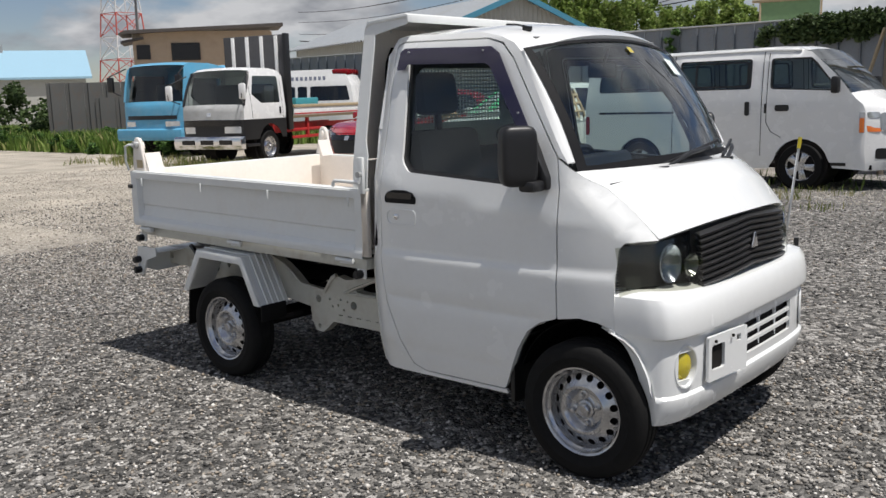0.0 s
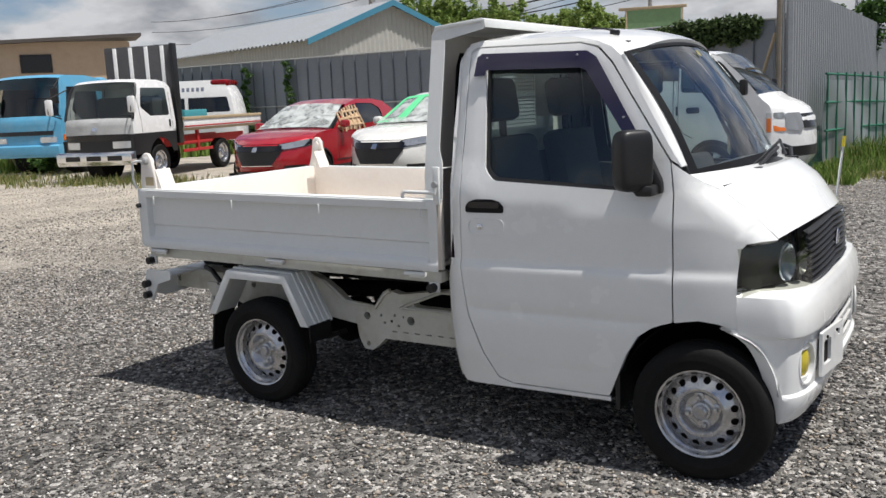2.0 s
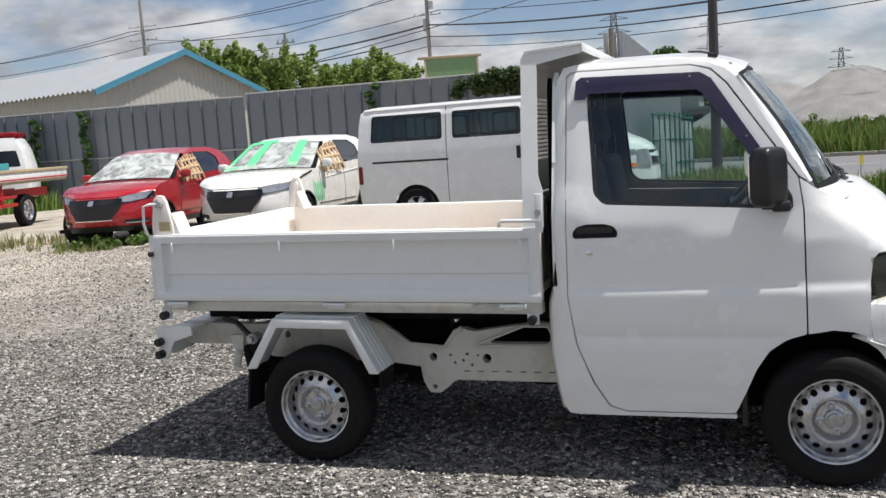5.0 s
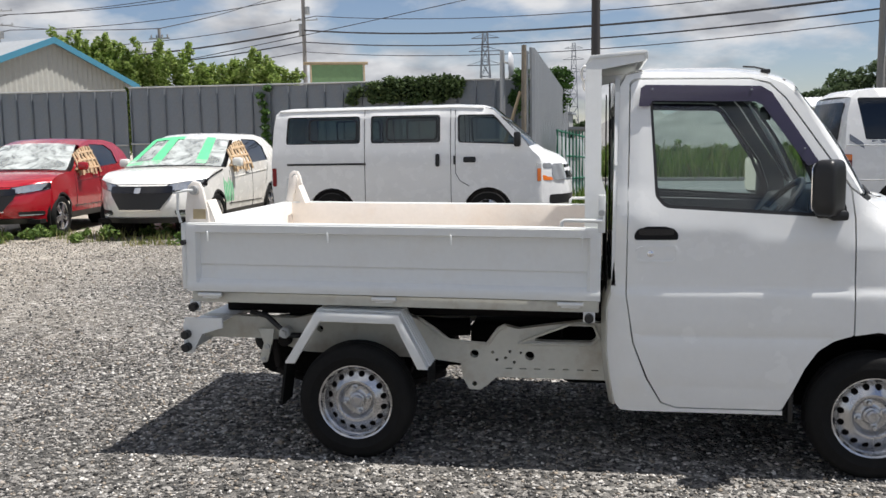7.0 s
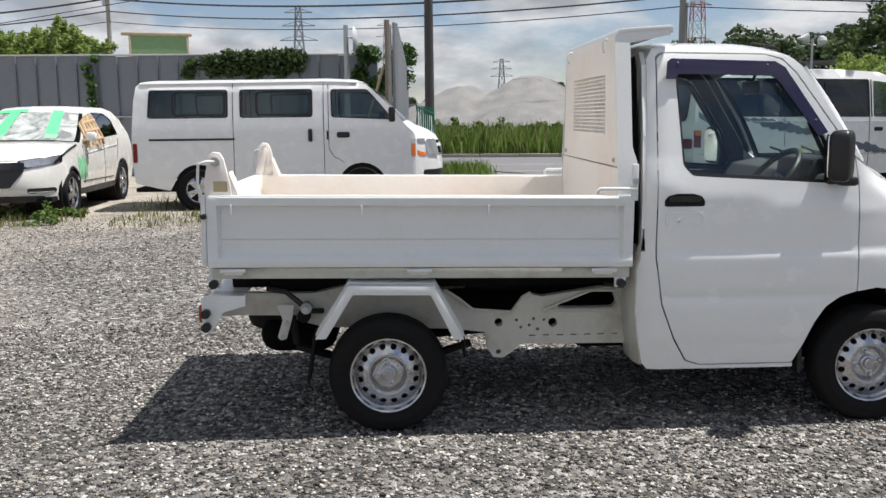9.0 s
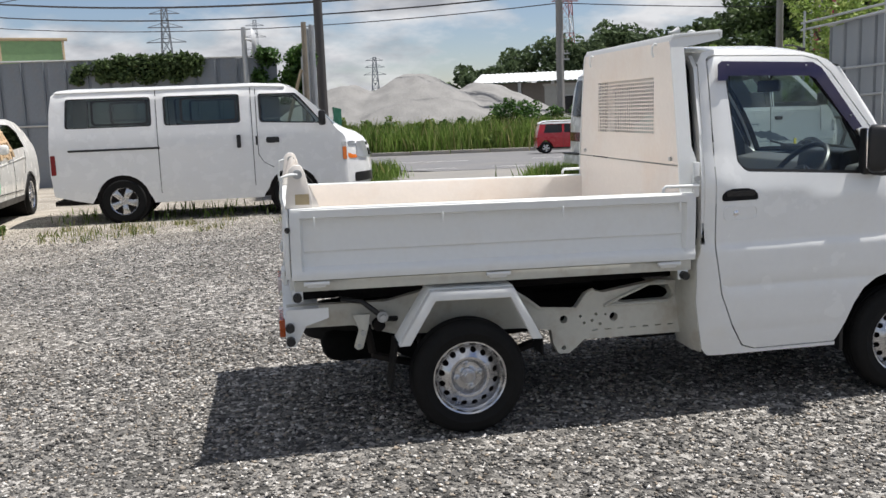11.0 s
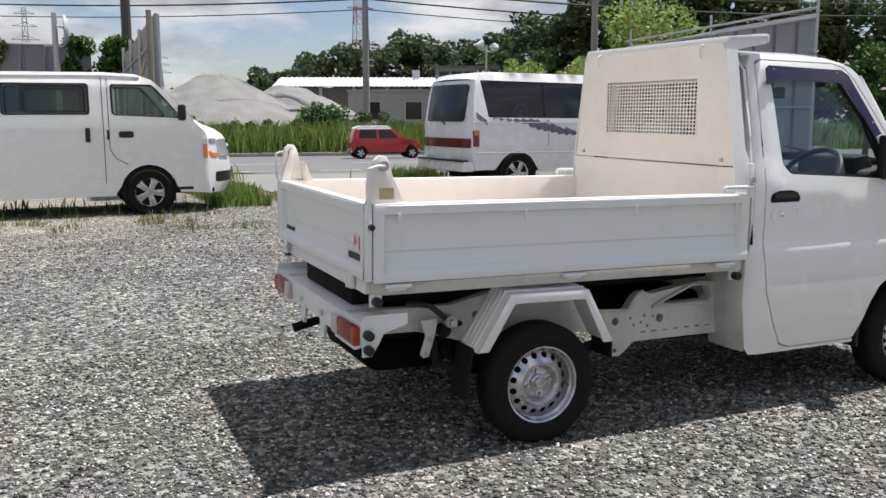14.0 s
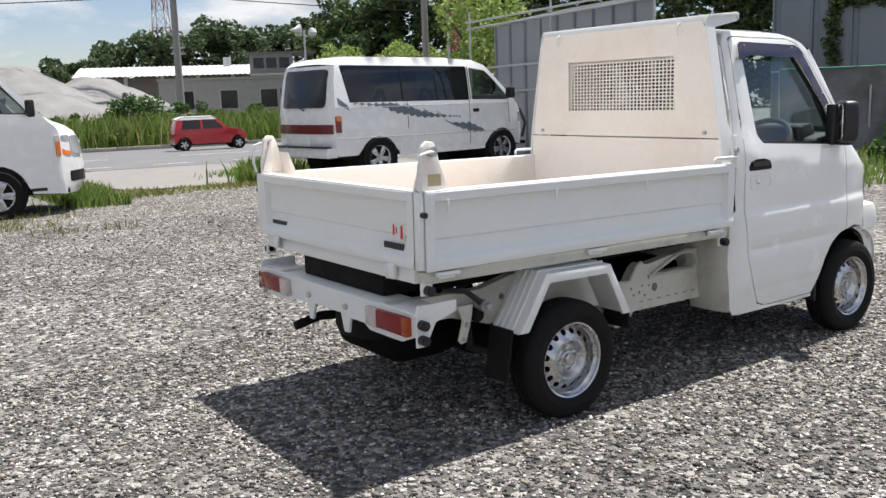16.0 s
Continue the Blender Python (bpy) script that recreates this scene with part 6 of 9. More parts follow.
def blue_truck(P, h):
    h = Vector(h).normalized(); l = Vector((-h.y, h.x))
    o = Vector(P) - l * 0.93
    root = thing("blue_truck", heading(o.x, o.y, h.x, h.y) @ Matrix.Scale(1.06, 4), "faded light blue cab-over truck with dark open side", "truck")
    S = Shell(root, 1.02, [(0.3, 1.0), (1.3, 1.0), (2.1, 0.94), (2.4, 0.88)], -0.75, 1.15, 0.16, 0.0, 0.5, 3.0)
    up = [(-0.75, 0.75), (-0.75, 2.20), (-0.62, 2.34), (-0.2, 2.40), (0.60, 2.40), (0.78, 2.33), (1.08, 1.42), (1.14, 1.30), (1.16, 0.75)]
    win = rounded([(-0.50, 0.86), (0.62, 0.86), (0.80, 1.42), (0.62, 2.12), (-0.50, 2.12)], .06, 3)
    S.body(up, [win], [(-0.75, 0.75), (-0.75, 2.20), (-0.62, 2.34), (-0.2, 2.40), (0.60, 2.40), (0.78, 2.33)], BLUEPAINT)
    w = S.part("windscreen", S.over([(0.78, 2.33), (1.08, 1.42)], off=0.003, crown=0.02, w0=-.93, w1=.93), TINTGLASS); w.visible_shadow = False
    S.part("front_panel", S.over([(1.08, 1.42), (1.14, 1.30), (1.16, 0.75)], crown=0.02), BLUEPAINT)
    S.front("cowl_grille", -0.85, 0.85, 0.98, 1.08, 1.16, 1.15, BLACK, 0.014)
    for s in (-1, 1):
        # black sheet set into the door opening for its dark inside
        S.part("doorway_shade", skin(win, S.side(s, -0.08), (), 0.3, 0.02), BLACK, "black sheet for the shade in the door opening")
        S.front("headlamp", s * 0.52, s * 0.92, 0.80, 0.93, 1.16, 1.16, CLEAR, 0.02)
        S.patch("indicator", rounded([(0.86, 0.84), (1.06, 0.84), (1.06, 0.98), (0.86, 0.98)], .02, 3), AMBER, s, 0.014)
        S.line("pillar_trim", [(0.80, 2.28), (1.09, 1.44)], s, 0.03, BLUEPAINT, 0.0)
        S.patch("lower_side", [(-0.75, 0.45)] + arc(0, 0.45, 0.52, 175, 5, 10) + [(1.10, 0.45), (1.10, 0.80), (-0.75, 0.80)], BLACK, s, 0.003)
        S.part("wheel_well", tube(0.50, 0.3, "y", (0, s * 0.68, 0.47), 20), DARK)
        add_wheel(root, 0, s * 0.86, 0.44, 0.29, "dish", "steel truck wheel with black tyre")
        add_wheel(root, -3.4, s * 0.84, 0.44, 0.29, "dish", "steel truck wheel with black tyre")
        S.part("mirror_arm", rod([(1.05, s * 1.0, 1.6), (1.32, s * 1.12, 1.75), (1.28, s * 1.12, 2.1), (0.85, s * 0.95, 2.3)], 0.016, 6), BLACK)
        S.part("wing_mirror", box(1.22, 1.32, min(s * 1.02, s * 1.2), max(s * 1.02, s * 1.2), 1.70, 2.08, 0.03), BLACK)
        S.part("chassis_rail", box(-4.6, 0.7, min(s * .38, s * .46), max(s * .38, s * .46), 0.66, 0.90), DARK)
    S.part("blue_bumper", prism([(1.05, 0.45), (1.22, 0.45), (1.25, 0.52), (1.25, 0.72), (1.20, 0.75), (1.05, 0.75)], "y", -1.05, 1.05, bevel=0.012), BLUEPAINT)
    S.front("bumper_lamp", -0.62, -0.42, 0.55, 0.64, 1.25, 1.25, REDLENS, 0.006)
    S.front("bumper_lamp", 0.42, 0.62, 0.55, 0.64, 1.25, 1.25, REDLENS, 0.006)
    S.part("air_duct", box(-1.15, -0.80, 0.3, 0.95, 1.6, 2.36, 0.12), BLUEPAINT)
    S.part("cab_seat", box(-0.5, -0.1, -0.85, 0.85, 0.95, 1.9, 0.06), SEATCLOTH)
    S.part("load_box", box(-4.6, -0.9, -0.95, 0.95, 0.95, 1.25, 0.02), DARK)
    return root


BRUSH_UPPER = ([(-0.47, 1.26), (0.33, 1.25), (0.9, 1.10), (1.3, 1.02), (1.76, 0.97)], [(-0.47, 1.235), (0.1, 1.17), (0.33, 1.07), (0.9, 0.97), (1.3, 0.955), (1.76, 0.955)])
BRUSH_LOWER = ([(1.54, 0.86), (2.0, 0.86), (2.34, 0.72)], [(1.54, 0.84), (1.8, 0.74), (2.1, 0.66), (2.34, 0.66)])


def brushed(tops, lows):
    """The ragged outline of a brush stroke between an upper and a lower line."""
    x0, x1 = tops[0][0], tops[-1][0]
    n = int((x1 - x0) / 0.07)
    up = [(x0 + (x1 - x0) * k / n + 0.025 * (k % 2), lerp_table(tops, x0 + (x1 - x0) * k / n) - 0.035 * (k % 2) * min(1, k / 4)) for k in range(n + 1)]
    down = [(x0 + (x1 - x0) * k / n + 0.03 * (k % 2), lerp_table(lows, x0 + (x1 - x0) * k / n) + 0.030 * (k % 2) - 0.006) for k in range(n, -1, -1)]
    return up + down


def minivan(P, deg):
    h = Vector((math.cos(radians(deg)), math.sin(radians(deg)))); l = Vector((-h.y, h.x))
    o = Vector(P) + l * 0.81
    root = thing("camper_van", heading(o.x, o.y, h.x, h.y) @ Matrix.Scale(1.065, 4), "white high van, dark windows, red tail band, grey brush stripes", "van")
    S = Shell(root, 0.845, [(0.3, 0.96), (0.7, 1.0), (1.2, 0.985), (1.8, 0.88), (2.05, 0.76)], -0.95, 3.72, 0.42, 0.10, 0.9)
    low = 0.42
    outline = [(-0.86, 0.42), (-0.95, 0.62), (-0.94, 1.10), (-0.86, 1.62), (-0.78, 1.86), (-0.66, 1.95), (-0.3, 1.985), (1.6, 1.97), (2.2, 1.93), (2.48, 1.84), (3.10, 1.28), (3.40, 1.12), (3.62, 0.98), (3.71, 0.80), (3.72, 0.55), (3.62, 0.38)] \
        + [(3.22, low)] + arch(2.80, 0.40, low)[1:-1] + [(2.38, low), (0.42, low)] + arch(0, 0.40, low)[1:-1] + [(-0.42, low)]
    wins = [rounded([(-0.55, 1.265), (2.03, 1.235), (2.03, 1.82), (-0.69, 1.86)], .04, 3), rounded([(2.09, 1.24), (2.98, 1.22), (3.00, 1.26), (2.60, 1.64), (2.46, 1.75), (2.09, 1.80)], .03, 3)]
    S.body(outline, wins, [(-0.78, 1.86), (-0.66, 1.95), (-0.3, 1.985), (1.6, 1.97), (2.2, 1.93), (2.40, 1.87)], VANWHITE)
    S.part("tailgate", S.over([(-0.86, 0.42), (-0.95, 0.62), (-0.94, 1.10), (-0.86, 1.62), (-0.78, 1.86)], crown=0.0), VANWHITE)
    S.part("bonnet", S.over([(3.10, 1.28), (3.40, 1.12), (3.62, 0.98), (3.71, 0.80), (3.72, 0.55), (3.62, 0.38)]), VANWHITE)
    w = S.part("windscreen", S.over([(2.40, 1.87), (3.10, 1.28)], off=0.003, w0=-.94, w1=.94), TINTGLASS); w.visible_shadow = False
    S.front("rear_window", -0.63, 0.63, 1.20, 1.80, -0.925, -0.80, GLOSSBLACK, 0.030, "dark rear window", r=0.08)
    S.front("tail_band", -0.80, 0.80, 0.78, 0.93, -0.95, -0.945, MAROON, 0.010, "red tail band", r=0.02)
    S.front("plate_recess", -0.26, 0.26, 0.56, 0.74, -0.95, -0.95, VANWHITE, 0.014)
    S.part("rear_bumper", prism([(-1.02, 0.40), (-0.80, 0.40), (-0.80, 0.56), (-1.0, 0.56)], "y", -0.80, 0.80, bevel=0.02), VANWHITE)
    S.part("bumper_top", box(-1.04, -0.9, -0.78, 0.78, 0.56, 0.585, 0.008), BLACK)
    S.part("rear_wiper", rod([(-0.96, -0.1, 1.16), (-0.92, 0.35, 1.30)], 0.012, 6), BLACK)
    STRIPE = material("grey_brush_stripe", (0.13, 0.15, 0.19), 0.35, var=0.4, scale=10)
    for s in (-1, 1):
        for wn_ in wins:
            S.pane(wn_, DARKGLASS if wn_ is wins[0] else TINTGLASS, s)
        S.line("window_post", [(0.55, 1.25), (0.55, 1.79)], s, 0.012, BLACK, -0.006); S.line("window_post", [(1.3, 1.25), (1.3, 1.78)], s, 0.012, BLACK, -0.006)
        S.patch("tail_lamp", rounded([(-0.95, 0.80), (-0.80, 0.80), (-0.80, 1.06), (-0.95, 1.06)], .02, 3), MAROON, s, 0.008)
        S.patch("tail_amber", rounded([(-0.94, 0.98), (-0.81, 0.98), (-0.81, 1.055), (-0.94, 1.055)], .015, 3), AMBER, s, 0.03)
        S.line("door_seam", [(2.02, 0.46), (2.02, 1.8)], s); S.line("door_seam", [(0.62, 0.80), (0.62, 1.24)], s); S.line("door_seam", [(3.02, 0.80), (3.0, 1.25)], s)
        S.line("side_crease", [(-0.9, 0.70), (3.4, 0.66)], s, 0.008, GALV); S.line("belt_crease", [(-0.9, 1.19), (3.0, 1.16)], s, 0.006, GALV)
        for tops, lows in (BRUSH_UPPER, BRUSH_LOWER):
            S.patch("brush_stripe", brushed(tops, lows), STRIPE, s, 0.004, thick=0.003, step=0.2)
        for x, z, w in ((0.55, 1.23, 0.24), (0.95, 1.12, 0.22), (1.25, 1.07, 0.20), (1.42, 0.92, 0.26), (1.62, 0.87, 0.20)):
            S.patch("brush_shard", [(x, z), (x + w, z - 0.11), (x + w * 0.9, z - 0.125), (x + 0.03, z - 0.03)], STRIPE, s, 0.004, thick=0.003, step=0.2)
        S.line("door_post", [(2.06, 1.24), (2.06, 1.81)], s, 0.03, BLACK, -0.022)
        S.patch("rear_stripe", [(-0.84, 1.35), (-0.60, 1.22), (-0.58, 1.14), (-0.84, 1.25)], STRIPE, s, 0.004, thick=0.003)
        S.patch("headlamp", rounded([(3.42, 0.80), (3.66, 0.80), (3.64, 0.97), (3.40, 0.99)], .02, 3), CLEAR, s, 0.008)
        S.patch("sill_cladding", [(0.42, 0.36), (2.38, 0.36), (2.38, 0.47), (0.42, 0.47)], VANWHITE, s, 0.014)
        S.patch("door_handle", rounded([(2.10, 1.02), (2.24, 1.02), (2.24, 1.08), (2.10, 1.08)], .02, 3), BLACK, s, 0.012)
        S.part("wing_mirror", box(2.88, 2.98, min(s * .86, s * 1.03), max(s * .86, s * 1.03), 1.24, 1.44, 0.03), BLACK)
        for x in (0, 2.80):
            S.part("wheel_well", tube(0.39, 0.5, "y", (x, s * 0.56, 0.36), 20), DARK)
            add_wheel(root, x, s * 0.755, 0.35, 0.21)
    S.front("grille", -0.50, 0.50, 0.80, 0.96, 3.71, 3.64, GLOSSBLACK, 0.014)
    S.part("front_guard", rod([(3.72, -0.45, 0.5), (3.84, -0.42, 0.75), (3.82, -0.3, 1.0), (3.82, 0.3, 1.0), (3.84, 0.42, 0.75), (3.72, 0.45, 0.5)], 0.03, 8), BLACK)
    S.part("floor_pan", box(-0.85, 3.5, -0.75, 0.75, 0.38, 0.44), DARK)
    S.part("seat_row", box(1.4, 1.8, -0.65, 0.65, 0.6, 1.45, 0.06), SEATCLOTH)
    return root


BLUEGREY = material("blue_grey_letter", (0.16, 0.18, 0.24), 0.5)


def ambulance():
    root = thing("ambulance", heading(-23.2, 18.7, 0.86, 0.51), "white ambulance with red stripe and red light bar", "ambulance")
    S = Shell(root, 0.94, [(0.3, 0.98), (1.3, 1.0), (2.0, 0.92), (2.55, 0.78)], -1.1, 3.36, 0.12, 0.06)
    outline = [(-1.1, 0.40), (-1.1, 2.1), (-0.95, 2.42), (-0.6, 2.50), (2.6, 2.50), (2.92, 2.42), (3.20, 1.92), (3.32, 1.40), (3.36, 1.10), (3.36, 0.40)]
    wins = [rounded([(0.2, 1.40), (1.05, 1.40), (1.05, 1.92), (0.2, 1.92)], .05, 3), rounded([(1.15, 1.40), (1.5, 1.40), (1.5, 1.92), (1.15, 1.92)], .05, 3), rounded([(1.62, 1.40), (3.16, 1.40), (3.02, 1.92), (1.62, 1.92)], .05, 3)]
    S.body(outline, wins, outline[:6], VANWHITE)
    S.part("end_panel", S.over(outline[5:]), VANWHITE)
    for s in (-1, 1):
        for q in wins:
            S.pane(q, DARKGLASS, s)
        S.patch("red_stripe", [(-1.08, 1.12), (3.33, 1.12), (3.32, 1.22), (-1.08, 1.22)], REDLENS, s, 0.006)
        for k in range(8):
            S.patch("letter_bar", [(0.9 + 0.17 * k, 2.14), (1.0 + 0.17 * k, 2.14), (1.0 + 0.17 * k, 2.27), (0.9 + 0.17 * k, 2.27)], BLUEGREY, s, 0.006)
        add_wheel(root, 0, s * 0.83, 0.34, 0.2, "dish"); add_wheel(root, 2.5, s * 0.83, 0.34, 0.2, "dish")
    S.part("light_bar", box(2.40, 3.02, -0.79, 0.79, 2.28, 2.52, 0.09), REDLENS, "red light bar")
    S.part("floor_pan", box(-1.0, 3.3, -0.85, 0.85, 0.36, 0.42), DARK)
    return root


white_van()
compact_suv((-4.92, 9.05), (0.03, -1.0), SUVWHITE, ("clear film over the broken windscreen", 1, SUVWHITE), "white compact SUV with taped windows and green masking", 1.03)
compact_suv((-7.55, 8.95), (0.14, -0.99), REDPAINT, ("crumpled white film over the windscreen", None, KRAFT), "red compact SUV with film and kraft paper on its windows")
flat_truck((-13.45, 10.35), (0.28, -0.96))
blue_truck((-17.8, 11.75), (0.28, -0.96))
minivan((5.70, 10.18), 5)
ambulance()

# ---- ground, road, fences, buildings, distance ----
def ground_z(x, y):
    """The yard is level; past its edge the land falls gently to the road."""
    d = max(0.0, y + 0.17 * x - 12.0)
    return -0.026 * min(d, 28.0)


def random_color(name, ramp, rough=0.85, spec=0.3, island=True, translucent=0.0, noise_scale=0.0, bump=0.0):
    """A surface whose pieces each take a colour of their own from a ramp."""
    m = bpy.data.materials.new(name)
    m.use_nodes = True
    n, l = m.node_tree.nodes, m.node_tree.links
    b = n["Principled BSDF"]
    b.inputs["Roughness"].default_value, b.inputs["Specular IOR Level"].default_value = rough, spec
    cr = n.new("ShaderNodeValToRGB")
    cr.color_ramp.interpolation = "LINEAR"
    while len(cr.color_ramp.elements) < len(ramp):
        cr.color_ramp.elements.new(0.5)
    for e, (p, c) in zip(cr.color_ramp.elements, ramp):
        e.position, e.color = p, (*c, 1)
    geo = n.new("ShaderNodeNewGeometry")
    src = geo.outputs["Random Per Island"]
    if not island:
        src = n.new("ShaderNodeObjectInfo").outputs["Random"]
    l.new(src, cr.inputs[0])
    out = cr.outputs[0]
    if noise_scale:
        co = n.new("ShaderNodeTexCoord"); t = n.new("ShaderNodeTexNoise"); t.inputs["Scale"].default_value = noise_scale; t.inputs["Detail"].default_value = 4
        l.new(co.outputs["Object"], t.inputs["Vector"])
        mr = n.new("ShaderNodeMapRange"); mr.inputs["To Min"].default_value, mr.inputs["To Max"].default_value = 0.6, 1.4
        l.new(t.outputs["Fac"], mr.inputs["Value"])
        sc = n.new("ShaderNodeVectorMath"); sc.operation = "SCALE"
        l.new(out, sc.inputs[0]); l.new(mr.outputs[0], sc.inputs["Scale"])
        out = sc.outputs[0]
        if bump:
            bp = n.new("ShaderNodeBump"); bp.inputs["Strength"].default_value = bump
            l.new(t.outputs["Fac"], bp.inputs["Height"]); l.new(bp.outputs[0], b.inputs["Normal"])
    l.new(out, b.inputs["Base Color"])
    if translucent:
        tr = n.new("ShaderNodeBsdfTranslucent"); mx = n.new("ShaderNodeMixShader"); mx.inputs[0].default_value = translucent
        l.new(out, tr.inputs[0]); l.new(b.outputs[0], mx.inputs[1]); l.new(tr.outputs[0], mx.inputs[2])
        l.new(mx.outputs[0], n["Material Output"].inputs[0])
    return m


def gravel_ground():
    m = bpy.data.materials.new("gravel_ground")
    m.use_nodes = True
    n, l = m.node_tree.nodes, m.node_tree.links
    b = n["Principled BSDF"]
    b.inputs["Roughness"].default_value, b.inputs["Specular IOR Level"].default_value = 0.9, 0.2
    co = n.new("ShaderNodeTexCoord")
    cells = []
    for scale in (34.0, 75.0):
        v = n.new("ShaderNodeTexVoronoi"); v.inputs["Scale"].default_value = scale
        l.new(co.outputs["Object"], v.inputs["Vector"])
        cells.append(v)
    sep = n.new("ShaderNodeSeparateColor"); l.new(cells[0].outputs["Color"], sep.inputs[0])
    ramp = n.new("ShaderNodeValToRGB")
    els = ramp.color_ramp.elements
    els[0].position, els[0].color = 0.0, (0.055, 0.054, 0.051, 1)
    els[1].position, els[1].color = 1.0, (0.50, 0.48, 0.45, 1)
    e = els.new(0.45); e.color = (0.15, 0.144, 0.135, 1)
    e = els.new(0.8); e.color = (0.28, 0.266, 0.245, 1)
    l.new(sep.outputs[0], ramp.inputs[0])
    # pale dry earth showing through away from the middle of the yard
    nz = n.new("ShaderNodeTexNoise"); nz.inputs["Scale"].default_value = 0.35; nz.inputs["Detail"].default_value = 7; nz.inputs["Roughness"].default_value = 0.6
    l.new(co.outputs["Object"], nz.inputs["Vector"])
    sx = n.new("ShaderNodeSeparateXYZ"); l.new(co.outputs["Object"], sx.inputs[0])
    dx = n.new("ShaderNodeMapRange"); dx.inputs["From Min"].default_value, dx.inputs["From Max"].default_value = -1.8, -8.0
    l.new(sx.outputs["X"], dx.inputs["Value"])
    dy = n.new("ShaderNodeMapRange"); dy.inputs["From Min"].default_value, dy.inputs["From Max"].default_value = 5.5, 9.0; dy.inputs["To Max"].default_value = 0.75
    l.new(sx.outputs["Y"], dy.inputs["Value"])
    gate_x = n.new("ShaderNodeMapRange"); gate_x.inputs["From Min"].default_value, gate_x.inputs["From Max"].default_value = 1.0, -3.5
    l.new(sx.outputs["X"], gate_x.inputs["Value"])
    dyx = n.new("ShaderNodeMath"); dyx.operation = "MULTIPLY"; l.new(dy.outputs[0], dyx.inputs[0]); l.new(gate_x.outputs[0], dyx.inputs[1])
    mxx = n.new("ShaderNodeMath"); mxx.operation = "MAXIMUM"; l.new(dx.outputs[0], mxx.inputs[0]); l.new(dyx.outputs[0], mxx.inputs[1])
    ad = n.new("ShaderNodeMath"); ad.operation = "ADD"; l.new(mxx.outputs[0], ad.inputs[0]); l.new(nz.outputs["Fac"], ad.inputs[1])
    mr = n.new("ShaderNodeMapRange"); mr.inputs["From Min"].default_value, mr.inputs["From Max"].default_value = 0.62, 1.45; mr.inputs["To Max"].default_value = 0.85
    l.new(ad.outputs[0], mr.inputs["Value"])
    earth = n.new("ShaderNodeMixRGB"); earth.inputs[2].default_value = (0.50, 0.45, 0.375, 1)
    l.new(mr.outputs[0], earth.inputs[0]); l.new(ramp.outputs[0], earth.inputs[1])
    # faint large patches
    n3 = n.new("ShaderNodeTexNoise"); n3.inputs["Scale"].default_value = 1.1; n3.inputs["Detail"].default_value = 6
    l.new(co.outputs["Object"], n3.inputs["Vector"])
    m3 = n.new("ShaderNodeMapRange"); m3.inputs["From Min"].default_value, m3.inputs["From Max"].default_value = 0.3, 0.7; m3.inputs["To Min"].default_value, m3.inputs["To Max"].default_value = 0.72, 1.25
    l.new(n3.outputs["Fac"], m3.inputs["Value"])
    sc = n.new("ShaderNodeVectorMath"); sc.operation = "SCALE"; l.new(earth.outputs[0], sc.inputs[0]); l.new(m3.outputs[0], sc.inputs["Scale"])
    l.new(sc.outputs[0], b.inputs["Base Color"])
    hsum = n.new("ShaderNodeMath"); hsum.operation = "ADD"
    l.new(cells[0].outputs["Distance"], hsum.inputs[0]); l.new(cells[1].outputs["Distance"], hsum.inputs[1])
    bp = n.new("ShaderNodeBump"); bp.inputs["Strength"].default_value = 0.9; bp.inputs["Distance"].default_value = 0.015; bp.invert = True
    l.new(hsum.outputs[0], bp.inputs["Height"]); l.new(bp.outputs[0], b.inputs["Normal"])
    return m


def spread(t, reach):
    s = 2 * t - 1
    return reach * (0.05 * s + 0.95 * s ** 5)


gb = grid_sheet(90, 90, lambda u, v: (spread(u, 1800), spread(v, 1800) + 8, ground_z(spread(u, 1800), spread(v, 1800) + 8)))
tagged(part("ground", gb, gravel_ground(), smooth=60), "grey crushed stone yard with pale dry earth", "ground", kind="structure")


def from_np(name, verts, faces, mat, smooth=False):
    me = bpy.data.meshes.new(name)
    me.vertices.add(len(verts))
    me.vertices.foreach_set("co", np.asarray(verts, np.float32).ravel())
    k = faces.shape[1]
    me.loops.add(faces.size)
    me.loops.foreach_set("vertex_index", faces.astype(np.int32).ravel())
    me.polygons.add(len(faces))
    me.polygons.foreach_set("loop_start", np.arange(0, faces.size, k, dtype=np.int32))
    me.update(calc_edges=True)
    me.materials.append(mat)
    if smooth:
        me.shade_smooth()
    return me


rng = np.random.default_rng(7)
STONE = random_color("crushed_stone", [(0.0, (0.035, 0.034, 0.033)), (0.30, (0.115, 0.112, 0.107)), (0.62, (0.235, 0.222, 0.205)), (0.72, (0.31, 0.255, 0.195)), (0.86, (0.44, 0.418, 0.385)), (1.0, (0.72, 0.69, 0.645))], 0.85, 0.3)


PALESTONE = random_color("pale_stone", [(0.0, (0.18, 0.165, 0.145)), (0.5, (0.42, 0.38, 0.32)), (1.0, (0.74, 0.69, 0.61))], 0.9, 0.2)


